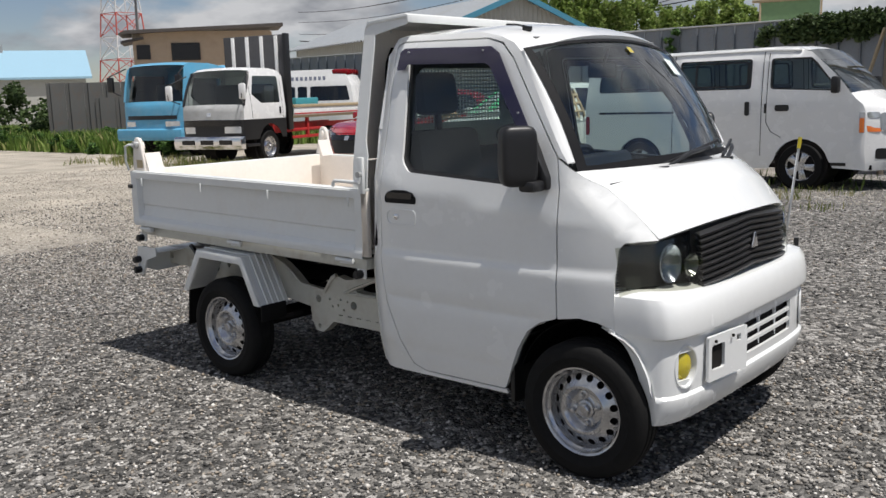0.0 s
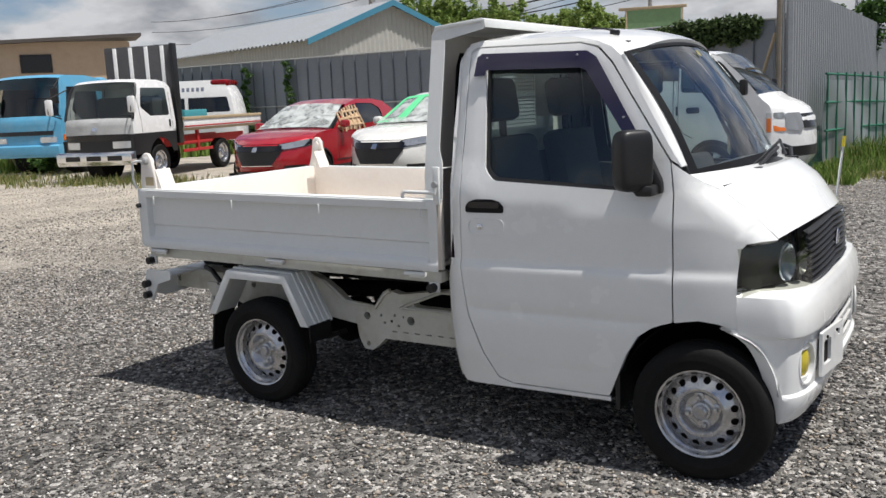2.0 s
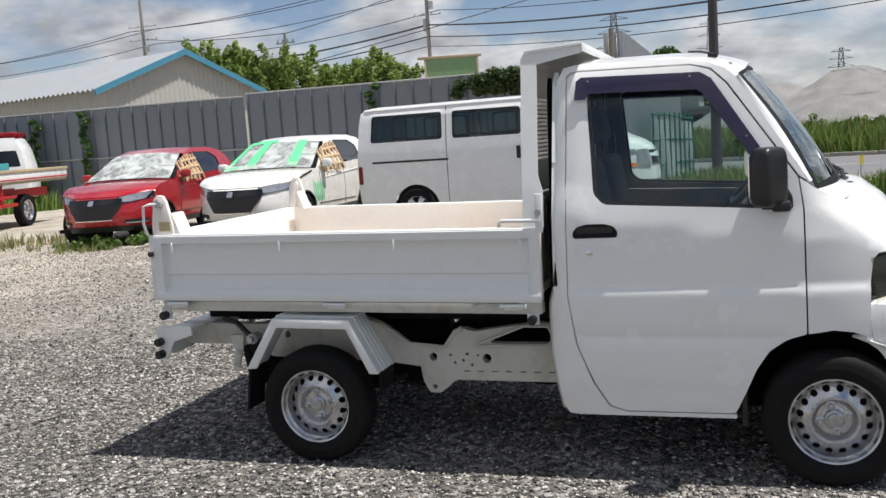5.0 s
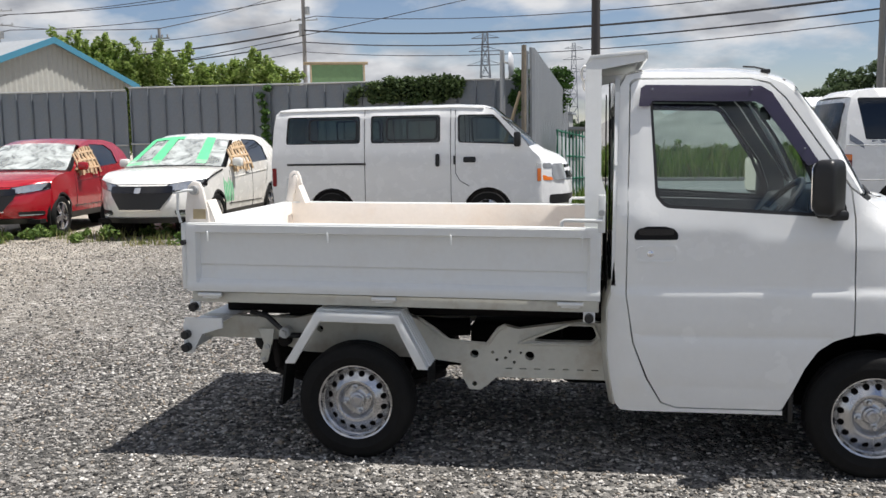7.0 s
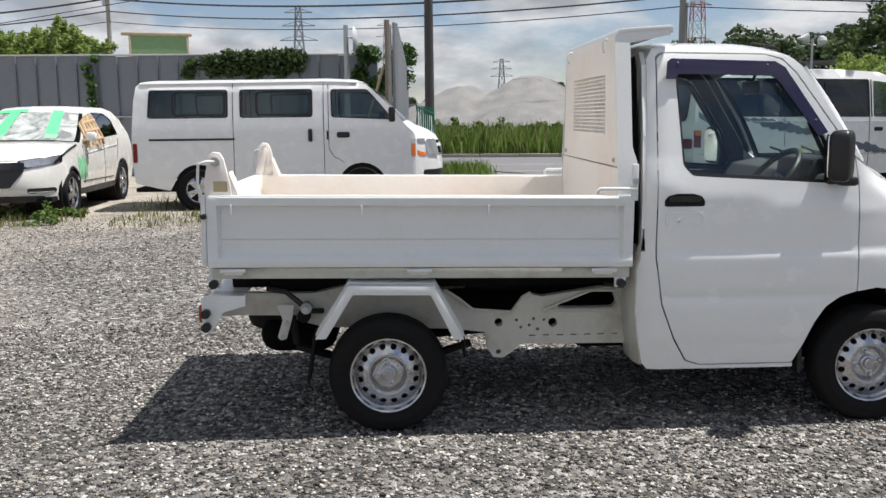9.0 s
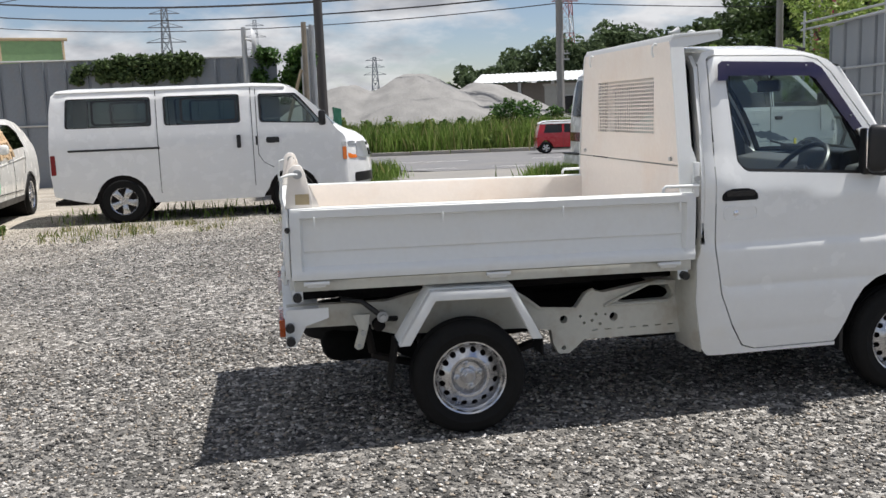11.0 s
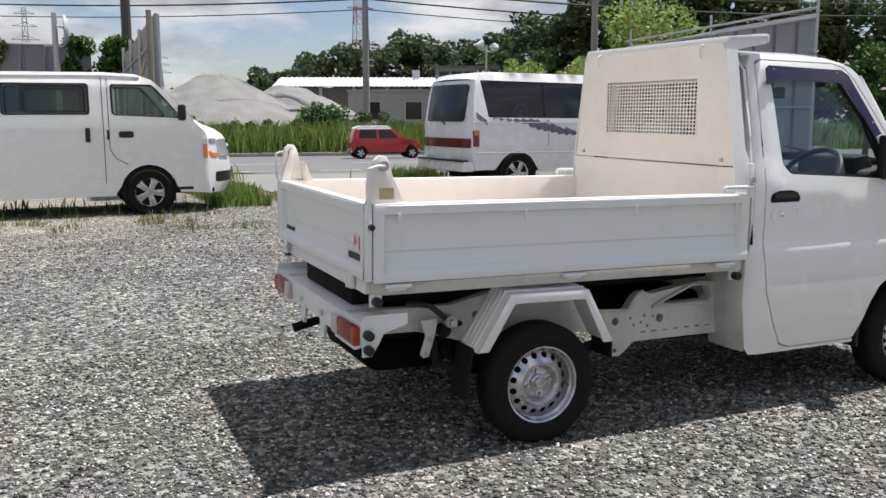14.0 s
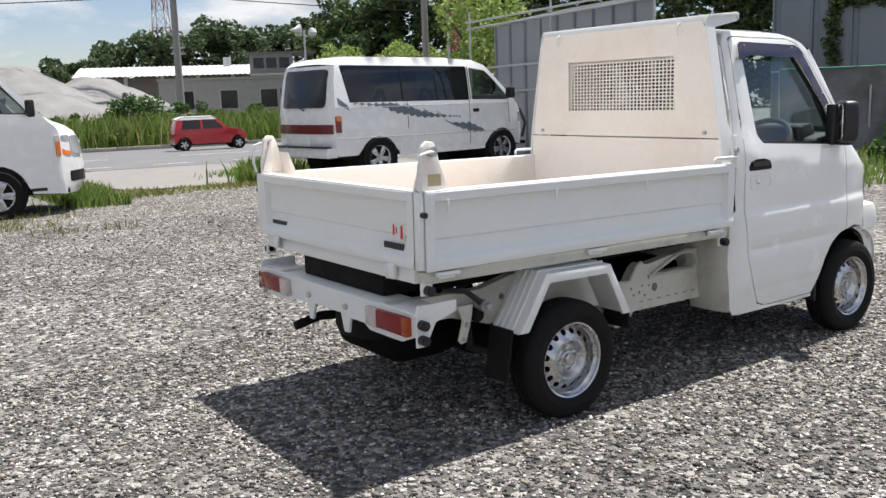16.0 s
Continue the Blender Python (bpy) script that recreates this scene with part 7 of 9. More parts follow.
def stones(name, n, x0, x1, y0, y1, r0, r1, label, mat=STONE):
    base = np.array([(1, 0, 0), (-1, 0, 0), (0, 1, 0), (0, -1, 0), (0, 0, 1), (0, 0, -0.5)], float)
    tri = np.array([(0, 2, 4), (2, 1, 4), (1, 3, 4), (3, 0, 4), (2, 0, 5), (1, 2, 5), (3, 1, 5), (0, 3, 5)])
    c = np.c_[rng.uniform(x0, x1, n), rng.uniform(y0, y1, n)]
    r = r0 + (r1 - r0) * rng.beta(1.3, 4.5, n)
    a = rng.uniform(0, np.pi, n)
    p = base[None] * (1 + rng.uniform(-0.35, 0.35, (n, 6, 1))) + rng.uniform(-0.25, 0.25, (n, 6, 3))
    p *= np.stack([r, r * rng.uniform(0.6, 1, n), r * rng.uniform(0.35, 0.75, n)], -1)[:, None]
    x, y = p[..., 0].copy(), p[..., 1].copy()
    p[..., 0], p[..., 1] = x * np.cos(a)[:, None] - y * np.sin(a)[:, None], x * np.sin(a)[:, None] + y * np.cos(a)[:, None]
    p[..., :2] += c[:, None]
    p[..., 2] += (r * 0.22)[:, None]
    f = (tri[None] + 6 * np.arange(n)[:, None, None]).reshape(-1, 3)
    return tagged(new(name, from_np(name, p.reshape(-1, 3), f, mat)), label, "gravel", kind="stuff")


stones("gravel_stones", 82000, -5.2, 4.6, -2.4, 1.6, 0.0055, 0.023, "loose grey and pale crushed stones")
stones("far_gravel_stones", 36000, -9.0, 6.5, 1.6, 8.0, 0.007, 0.026, "loose grey crushed stones further off")
stones("edge_gravel_stones", 16000, -4.6, 7.5, 8.0, 11.6, 0.007, 0.024, "loose pale crushed stones by the verge", PALESTONE)
stones("sparse_gravel_stones", 24000, -16.0, -4.6, -2.0, 9.5, 0.008, 0.030, "sparse pale stones on dry earth", PALESTONE)


# foliage
def leaf_mesh(name, centres, radii, per, size, mat, flat=0.6, squash=1.0, shell=0.55):
    """Leaf clumps: small quads set about each centre, denser towards the outside."""
    c = np.repeat(np.asarray(centres, float), per, 0)
    R = np.repeat(np.asarray(radii, float), per)
    n = len(c)
    d = rng.normal(size=(n, 3)); d /= np.linalg.norm(d, axis=1)[:, None]
    d[:, 2] *= squash
    rad = R * (shell + (1 - shell) * rng.random(n)) ** 0.7
    c = c + d * rad[:, None]
    u = rng.normal(size=(n, 3)); u[:, 2] *= flat; u /= np.linalg.norm(u, axis=1)[:, None]
    v = np.cross(u, rng.normal(size=(n, 3))); v /= np.linalg.norm(v, axis=1)[:, None]
    s = size * (0.6 + 0.8 * rng.random(n))
    u, v = u * s[:, None], v * (s * 0.55)[:, None]
    p = np.stack([c - u, c - 0.2 * u + v, c + u, c - 0.2 * u - v], 1).reshape(-1, 3)
    return from_np(name, p, np.arange(4 * n).reshape(-1, 4), mat)


def blades(name, xy, height, mat, label, width=0.010, lean=0.5, category="weeds"):
    n = len(xy)
    h = np.asarray(height) * (0.45 + 0.75 * rng.random(n))
    a = rng.uniform(0, 2 * np.pi, n)
    w = np.c_[np.cos(a), np.sin(a), np.zeros(n)] * (width * (0.6 + 0.8 * rng.random(n)))[:, None]
    tip = np.c_[rng.normal(size=(n, 2)) * (lean * h)[:, None] * 0.5, h]
    b = np.c_[xy, [ground_z(x, y) - 0.01 for x, y in xy]]
    mid = b + tip * np.array([0.35, 0.35, 0.55])
    p = np.stack([b - w, b + w, mid + w * 0.8, b + tip, mid - w * 0.8], 1).reshape(-1, 3)
    f = np.arange(5 * n).reshape(-1, 5)
    return tagged(new(name, from_np(name, p, f, mat)), label, category, kind="stuff")


GRASS = random_color("grass_blades", [(0.0, (0.07, 0.12, 0.022)), (0.5, (0.16, 0.26, 0.05)), (0.85, (0.26, 0.37, 0.09)), (1.0, (0.46, 0.42, 0.20))], 0.6, 0.3, translucent=0.3)
DRY = random_color("dry_weed", [(0.0, (0.10, 0.15, 0.035)), (0.5, (0.20, 0.22, 0.07)), (1.0, (0.42, 0.36, 0.19))], 0.7, 0.2, translucent=0.25)
LEAF = random_color("leaf_green", [(0.0, (0.022, 0.055, 0.012)), (0.5, (0.05, 0.115, 0.022)), (1.0, (0.11, 0.21, 0.045))], 0.55, 0.35, translucent=0.25)
DARKLEAF = random_color("dark_leaf", [(0.0, (0.030, 0.050, 0.018)), (0.5, (0.060, 0.098, 0.032)), (1.0, (0.110, 0.160, 0.058))], 0.6, 0.3, translucent=0.25)
BRIGHTLEAF = random_color("bamboo_leaf", [(0.0, (0.12, 0.19, 0.04)), (0.5, (0.25, 0.35, 0.085)), (1.0, (0.42, 0.49, 0.17))], 0.55, 0.3, translucent=0.45)
BARK = material("bark", (0.10, 0.08, 0.06), 0.9, var=0.3, bump=0.5, bump_scale=20)


def patch_xy(n, x0, x1, y0, y1, clump=0.0, k=40):
    p = np.c_[rng.uniform(x0, x1, n), rng.uniform(y0, y1, n)]
    if clump:
        c = np.c_[rng.uniform(x0, x1, k), rng.uniform(y0, y1, k)]
        p = c[rng.integers(0, k, n)] + rng.normal(size=(n, 2)) * clump
    return p


def bank_xy(n):
    x = rng.uniform(-8, 46, n)
    return np.c_[x, 42.9 - 0.17 * x + 11 * rng.random(n)]


blades("yard_weeds", patch_xy(2000, -10.5, 0.4, 7.4, 9.3, 0.10, 60), 0.11, DRY, "sparse dry weeds along the parked vehicles", 0.006)
blades("suv_weeds", patch_xy(480, -9.2, -4.6, 7.4, 9.5, 0.11, 24), 0.17, DRY, "green and dry weeds in front of the damaged cars", 0.008)
blades("van_grass", np.r_[patch_xy(1500, 0.45, 1.3, 9.9, 12.2), patch_xy(220, -4.2, 0.4, 9.4, 11.2), patch_xy(4200, 0.45, 1.7, 12.2, 20.0)], 0.19, GRASS, "lush green grass beside the white van and net barrier", 0.011)
blades("net_weeds", np.r_[patch_xy(700, 1.4, 2.1, 17.5, 20.0, 0.22, 6), patch_xy(500, 0.5, 1.1, 13.5, 18.0, 0.15, 9)], 0.46, GRASS, "taller weeds along the net barrier", 0.014)
blades("yard_verge", patch_xy(2600, 1.3, 6.2, 10.9, 11.7, 0.22, 34), 0.09, random_color("verge_blades", [(0.0, (0.14, 0.18, 0.05)), (0.5, (0.27, 0.29, 0.09)), (1.0, (0.46, 0.42, 0.19))], 0.7, 0.2, translucent=0.25), "low yellow-green verge at the edge of the gravel", 0.012)
blades("verge_grass", patch_xy(1500, 4.6, 6.4, 12.0, 15.5, 0.30, 14), 0.16, GRASS, "patchy grass at the yard exit", 0.012)
blades("exit_weeds", patch_xy(1500, 3.8, 5.0, 10.8, 12.6, 0.16, 7), 0.42, GRASS, "tall weeds beside the road", 0.014)
blades("field_grass", patch_xy(42000, -46, -20.0, 10.8, 21.5), 0.62, GRASS, "overgrown green field behind the trucks", 0.03, category="grass")
blades("truck_weeds", patch_xy(2200, -18.5, -9.5, 8.0, 9.8, 0.25, 30), 0.2, DRY, "weeds under the parked trucks", 0.010)
blades("right_grass", patch_xy(9000, 9.0, 22.0, -2.0, 9.0), 0.24, GRASS, "short grass beside the steel fence", 0.016, category="grass")
blades("bank_grass", bank_xy(40000), 1.55, GRASS, "tall green weeds on the bank across the road", 0.026, category="grass")
blades("bank_reeds", bank_xy(4200), 1.75, DRY, "pale seed heads on the bank", 0.03)

# road and apron
ASPHALT = material("worn_asphalt", (0.15, 0.15, 0.155), 0.9, var=0.12, scale=0.7, fine=30, bump=0.3, bump_scale=120, dirt=(0.24, 0.22, 0.19), dirt_scale=0.5, dirt_amount=0.5)
CONCRETE = material("pale_concrete", (0.31, 0.295, 0.265), 0.9, var=0.12, scale=1.2, fine=25, bump=0.2, dirt=(0.22, 0.18, 0.13), dirt_scale=0.8, dirt_amount=0.5)
PAINT = material("road_paint", (0.66, 0.66, 0.64), 0.7, var=0.12, dirt=(0.2, 0.2, 0.2), dirt_scale=3, dirt_amount=0.5)


def strip(name, a, b, x0, x1, lift, mat, n=40, slope=-0.17):
    return part(name, grid_sheet(n, 12, lambda u, v: (x0 + u * (x1 - x0), a + v * (b - a) + slope * (x0 + u * (x1 - x0)), ground_z(x0 + u * (x1 - x0), a + v * (b - a) + slope * (x0 + u * (x1 - x0))) + lift)), mat, smooth=60)


def road_sheet():
    """The road; its near edge falls back to the west of the drive."""
    def at(u, v):
        x = -4 + 204 * u ** 2
        t = min(1.0, max(0.0, (3.6 - x) / 2.4))
        a = 21.6 + 9.6 * t * t * (3 - 2 * t)
        y = a + v * (42.4 - a) - 0.17 * x
        return (x, y, ground_z(x, y) + 0.025)
    return part("road", grid_sheet(160, 12, at), ASPHALT, smooth=60)


tagged(road_sheet(), "grey two-lane asphalt road", "road", kind="structure")
tagged(strip("apron", 12.35, 21.6, 1.9, 9.5, 0.018, material("pale_asphalt", (0.215, 0.208, 0.195), 0.9, var=0.14, scale=0.8, fine=28, bump=0.25, bump_scale=110, dirt=(0.30, 0.27, 0.22), dirt_scale=0.7, dirt_amount=0.5)), "pale worn asphalt drive onto the road", "pavement", kind="structure")
for k in range(24):
    tagged(strip("lane_dash", 23.4, 23.56, 3.4 + 2.3 * k, 4.6 + 2.3 * k, 0.032, PAINT, 2), "white painted lane dash", "road marking", "lane dashes", "structure")
for k in range(12):
    tagged(strip("centre_dash", 31.0, 31.2, 3 + 6.0 * k, 6.5 + 6.0 * k, 0.032, PAINT, 3), "white painted centre dash", "road marking", "centre dashes", "structure")
kerb = thing("kerb", Matrix.Identity(4), "low grey concrete kerb along the road", "kerb", kind="structure")
for k in range(30):
    x = -20 + 2.0 * k
    y = 42.5 - 0.17 * x
    part("kerb_stone", box(0, 1.985, 0, 0.18, -0.2, 0.20, 0.02), CONCRETE, kerb, at=Matrix.Translation((x, y, ground_z(x, y))) @ Matrix.Rotation(math.atan(-0.17), 4, "Z"))

# sheet-steel fence behind the parked vehicles
FENCE = material("blue_grey_steel", (0.19, 0.215, 0.245), 0.5, metal=0.2, var=0.12, scale=1.5, fine=18, bump=0.05, dirt=(0.26, 0.22, 0.18), dirt_scale=1.0, dirt_amount=0.35)
FENCE2 = material("grey_steel_sheet", (0.27, 0.29, 0.31), 0.45, metal=0.25, var=0.10, scale=1.5, bump=0.04, dirt=(0.36, 0.34, 0.32), dirt_scale=0.9, dirt_amount=0.4)


def steel_fence(name, a, b, height, label, mat, width=0.56, pipe=True, posts=True, z0=None):
    a, b = Vector(a), Vector(b)
    L = (b - a).length
    d = (b - a) / L
    g = lambda t: ground_z(a.x + d.x * t, a.y + d.y * t)
    root = thing(name, heading(a.x, a.y, d.x, d.y), label, "fence", kind="structure")
    k = max(1, round(L / width))
    w = L / k
    prof = [(0, 0), (0.05 * w, -0.002), (0.08 * w, 0.055), (0.20 * w, 0.055), (0.23 * w, -0.002), (0.6 * w, 0.004), (0.985 * w, 0), (0.995 * w, 0.03)]
    own = bmesh.new()
    lo = [own.verts.new((u, v, 0)) for u, v in prof]; hi = [own.verts.new((u, v, height)) for u, v in prof]
    for i in range(len(prof) - 1):
        own.faces.new((lo[i], lo[i + 1], hi[i + 1], hi[i]))
    solid(own, 0.004)
    me = mesh_from(own, "panel", mat, 20)
    for i in range(k):
        o = new("panel", me)
        o.parent = root
        o.matrix_basis = Matrix.Translation((i * w, 0.004 * (i % 3), g(i * w) + random.uniform(-0.02, 0.02)))
    if posts:
        for i in range(0, k + 1, 5):
            part("post", rod([(i * w, 0.10, g(i * w)), (i * w, 0.10, g(i * w) + height + 0.06)], 0.03, 8), GALV, root)
    if pipe:
        for z in (height + 0.02, height * 0.5):
            part("rail_pipe", rod([(t, -0.035, g(t) + z) for t in np.linspace(0, L, 12)], 0.026, 8), GALV, root)
    return root


steel_fence("rear_fence", (-27.5, 22.25), (-13.2, 21.95), 3.33, "tall blue-grey sheet-steel fence with galvanised rail", FENCE)
steel_fence("side_fence", (-13.1, 21.95), (-0.6, 21.75), 3.40, "tall blue-grey sheet-steel fence grown with ivy", FENCE)
# tall pale corrugated hoarding along the exit
hoard = thing("hoarding", heading(-0.03, 12.1, 0.022, 1.0), "tall pale corrugated steel hoarding at the exit", "hoarding", kind="structure")
hs = bmesh.new()
grid_sheet(528, 1, lambda u, v: (u * 12.4, 0.045 * max(-1, min(1, 1.6 * math.sin(u * 66 * math.tau))), -0.6 + v * (3.68 - 0.30 * u)), bm=hs)
solid(hs, 0.003)
part("corrugated_sheet", hs, material("pale_corrugated", (0.33, 0.345, 0.36), 0.5, metal=0.3, var=0.12, dirt=(0.33, 0.33, 0.32), dirt_amount=0.4), hoard)
for x in (0.05, 2.6, 5.2, 7.8, 10.2, 12.3):
    part("hoarding_post", rod([(x, 0.10, -0.3), (x, 0.10, 3.02)], 0.035, 8), GALV, hoard)
for z in (0.8, 1.7, 2.6):
    part("hoarding_rail", rod([(0, 0.08, z), (12.4, 0.08, z - 0.2)], 0.024, 8), GALV, hoard)
part("rusty_stay", rod([(-0.05, 0.16, -0.1), (-0.02, 0.14, 3.12)], 0.045, 8), material("weathered_pipe", (0.20, 0.17, 0.13), 0.8, var=0.3), hoard)
part("bamboo_stay", rod([(0.1, 0.62, 1.0), (0.05, 0.22, 2.3)], 0.03, 8), WOOD, hoard)
# green net barrier leaning beside it
NET = material("green_net", (0.03, 0.16, 0.10), 0.7, var=0.25)
gate_n = thing("net_barrier", heading(0.36, 13.4, 0.10, 1.0), "green net barrier frame by the exit", "barrier")
for z in (0.55, 1.05, 1.55):
    part("barrier_rail", rod([(0, 0, z + 0.05), (2.6, 0.05, z), (5.2, 0.0, z - 0.08)], 0.022, 8), NET, gate_n)
for k in range(9):
    part("barrier_post", rod([(0.1 + 0.63 * k, 0, -0.15), (0.1 + 0.63 * k, 0, 1.62)], 0.018, 6), NET, gate_n)
nb = bmesh.new()
grid_sheet(40, 12, lambda u, v: (u * 5.2, 0.03 + 0.03 * math.sin(9 * u + 4 * v), v * 1.5 - 0.1 * u), bm=nb)
net = part("net_sheet", nb, glass("net_cloth", (0.10, 0.42, 0.29), 0.62, 0.6), gate_n, "sheer green net")

# right-hand steel fence, pipe frame and grey sheet
steel_fence("entrance_fence", (11.0, 13.4), (10.15, 7.8), 3.02, "grey sheet-steel fence panels with pipe bracing", FENCE2, 0.6)
pf = thing("pipe_frame", Matrix.Identity(4), "scaffold pipe bracing on the steel fence", "scaffold")
for z in (2.0, 2.95, 3.1):
    part("pipe", rod([(10.95, 14.4, z), (10.05, 7.7, z + 0.05)], 0.024, 8), GALV, pf)
for p in ((10.9, 14.2), (10.5, 10.9), (10.05, 7.7)):
    part("pipe", rod([(p[0], p[1], -0.1), (p[0], p[1], 3.35)], 0.024, 8), GALV, pf)
part("red_plate", box(-0.05, 0.05, -0.01, 0.01, -0.05, 0.05), REDLENS, pf, at=Matrix.Translation((10.6, 13.3, 2.05)))
steel_fence("far_fence", (16.75, 9.95), (18.7, 4.2), 3.40, "blue-grey sheet-steel fence with creeper", FENCE, 0.9)
sheet = thing("sheet_screen", heading(13.95, 7.8, 0.52, -0.85), "sagging grey sheet on a pipe rail", "screen")
sb = bmesh.new()
grid_sheet(110, 26, lambda u, v: (u * 7.0, 0.10 * math.sin(23 * u + 5 * v) * (1 - 0.5 * v) + 0.05 * math.sin(51 * u - 7 * v) + 0.04 * noise.noise((14 * u, 5 * v, 1)), 0.05 + v * (1.62 + 0.05 * math.sin(12 * u))), bm=sb)
part("grey_sheet", sb, material("grey_tarpaulin", (0.13, 0.13, 0.14), 0.38, var=0.3, bump=0.9, bump_scale=9), sheet)
part("top_rail", rod([(0, 0, 1.68), (7, 0, 1.70)], 0.025, 8), NET, sheet)
for k in range(5):
    part("rail_post", rod([(1.7 * k, 0.05, -0.05), (1.7 * k, 0.05, 1.7)], 0.022, 8), GALV, sheet)


# trees
def tree(name, x, y, h, r, mat, label, per=240, lumps=14, size=0.16, trunk=True, z=None):
    z0 = ground_z(x, y) if z is None else z
    root = thing(name, Matrix.Translation((x, y, z0)), label, "tree")
    c, rad = [], []
    for k in range(lumps):
        a, q = random.uniform(0, math.tau), random.random() ** 0.5
        zz = h * random.uniform(0.38, 0.95)
        wid = r * (1.05 - 0.75 * abs(zz / h - 0.55))
        c.append((q * wid * math.cos(a), q * wid * math.sin(a), zz)); rad.append(r * random.uniform(0.24, 0.46))
    tb = bmesh.new()
    rings = []
    for k in range(6):
        t = k / 5
        rr = 0.045 * h * (1 - 0.75 * t) * 0.6
        rings.append([tb.verts.new((rr * math.cos(q * math.tau / 8) + 0.05 * h * math.sin(3 * t) * 0.2, rr * math.sin(q * math.tau / 8), t * h * 0.75)) for q in range(8)])
    for A, B in zip(rings, rings[1:]):
        for q in range(8):
            tb.faces.new((A[q], A[(q + 1) % 8], B[(q + 1) % 8], B[q]))
    for k in range(5):
        p = Vector(c[k]); s = Vector((0, 0, h * random.uniform(0.25, 0.5)))
        rod([s, s.lerp(p, 0.5) + Vector((0, 0, 0.05 * h)), p], 0.008 * h, 5, bm=tb)
    part("trunk", tb, BARK, root)
    o = new("crown", leaf_mesh("crown", c, rad, per, size, mat))
    o.parent = root
    return root


def clump_stuff(name, items, per, size, mat, label, category="trees", squash=0.9):
    """Woods and hedges that nobody could count, as one mesh of many leaf clumps."""
    c, rad = [], []
    for x, y, z, r, n in items:
        for k in range(n):
            d = Vector((random.gauss(0, 1), random.gauss(0, 1), random.gauss(0, 0.8))).normalized() * r * random.uniform(0.35, 0.85)
            c.append((x + d.x, y + d.y, z + d.z)); rad.append(r * random.uniform(0.28, 0.5))
    return tagged(new(name, leaf_mesh(name, c, rad, per, size, mat, squash=squash)), label, category, kind="stuff")


ridge = [(-26, 118, 4.6), (-12, 114, 5.0), (0, 116, 4.4), (10, 122, 4.4), (20, 126, 5.6), (24, 126, 6.6), (30, 126, 8.9), (36.7, 126, 11.7), (42, 126, 12.3), (45, 126, 11.8), (49, 126, 14.1), (52, 126, 14.7), (55, 126, 13.4), (62, 125, 14.0), (67.5, 124, 17.3), (74, 120, 18)]
items = []
for (x0, y0, h0), (x1, y1, h1) in zip(ridge, ridge[1:]):
    steps = max(3, int((x1 - x0) / 1.5))
    for k in range(steps):
        t = k / steps
        x, y, h = x0 + (x1 - x0) * t, y0 + (y1 - y0) * t, h0 + (h1 - h0) * t + random.uniform(-1.0, 0.6)
        r = max(1.2, min(3.6, h * 0.34))
        zz = h - r
        while zz > -1:
            items.append((x + random.uniform(-1, 1), y + random.uniform(-3, 3), zz, r, 6)); zz -= r * 1.2
# distance haze is mixed into these paler leaf colours
clump_stuff("far_woods", items, 95, 0.36, random_color("far_leaf", [(0.0, (0.045, 0.070, 0.034)), (0.5, (0.080, 0.118, 0.056)), (1.0, (0.125, 0.168, 0.082))], 0.7, 0.2, translucent=0.3), "dark green wooded ridge in the distance")
items = []
for k in range(60):
    t = k / 59
    x, y = 41 + 46 * t, 76 - 42 * t
    h = 9.5 + 4.0 * min(1, t * 4) + 2.0 * math.sin(9 * t) + random.uniform(-1, 1)
    r = 2.4
    zz = h - r
    while zz > 0:
        items.append((x + random.uniform(-2, 2), y + random.uniform(-2, 2), zz, r, 6)); zz -= 2.6
clump_stuff("near_woods", items, 72, 0.28, DARKLEAF, "dark evergreen woods behind the entrance")
items = [(random.uniform(27, 36), random.uniform(46, 54), random.uniform(0, 4.2), 1.5, 6) for _ in range(34)]
clump_stuff("light_woods", items, 150, 0.12, BRIGHTLEAF, "lighter green trees before the woods")
plume_c, plume_r = [], []
for k in range(250):
    t = random.random()
    x, y = -32.0 + 14.5 * t, 49.0 + 2 * t + random.uniform(-1.4, 1.4)
    top = (7.9 - 1.9 * t + 0.5 * math.sin(17 * t) + 0.3 * math.sin(47 * t)) * random.uniform(0.84, 1.14)
    lx, ly = random.uniform(-1.1, 1.1), random.uniform(-0.7, 0.5)
    for j in range(11):
        q = 0.25 + 0.75 * j / 10
        plume_c.append((x + lx * q ** 3, y + ly * q ** 3, top * (q - 0.10 * q ** 6)))
        plume_r.append(0.50 * (1.15 - q) + random.uniform(0.10, 0.20))
tagged(new("bamboo_grove", leaf_mesh("bamboo_grove", plume_c, plume_r, 52, 0.11, BRIGHTLEAF, squash=1.3, shell=0.15)), "light green feathery bamboo behind the fence", "trees", kind="stuff")
items = [(-2 + 2.2 * k + random.uniform(-.8, .8), 46.5 + random.uniform(0, 4), -0.1 + random.uniform(0, 0.7), random.uniform(0.5, 0.9), 6) for k in range(20)]
clump_stuff("bank_bushes", items, 70, 0.14, LEAF, "scrub bushes on the bank", "bushes")
items = []
for k in range(230):
    x, d = random.uniform(-8, 34), random.random() ** 1.6
    y = 43.4 - 0.17 * x + 7.5 * d
    items.append((x, y, ground_z(x, y) + random.uniform(0.15, 0.9) + 0.9 * d, random.uniform(0.28, 0.55), 4))
clump_stuff("bank_weeds", items, 60, 0.085, random_color("weed_leaf", [(0.0, (0.06, 0.10, 0.022)), (0.5, (0.13, 0.20, 0.045)), (1.0, (0.24, 0.31, 0.09))], 0.6, 0.3, translucent=0.3), "leafy tall weeds on the bank", "weeds")
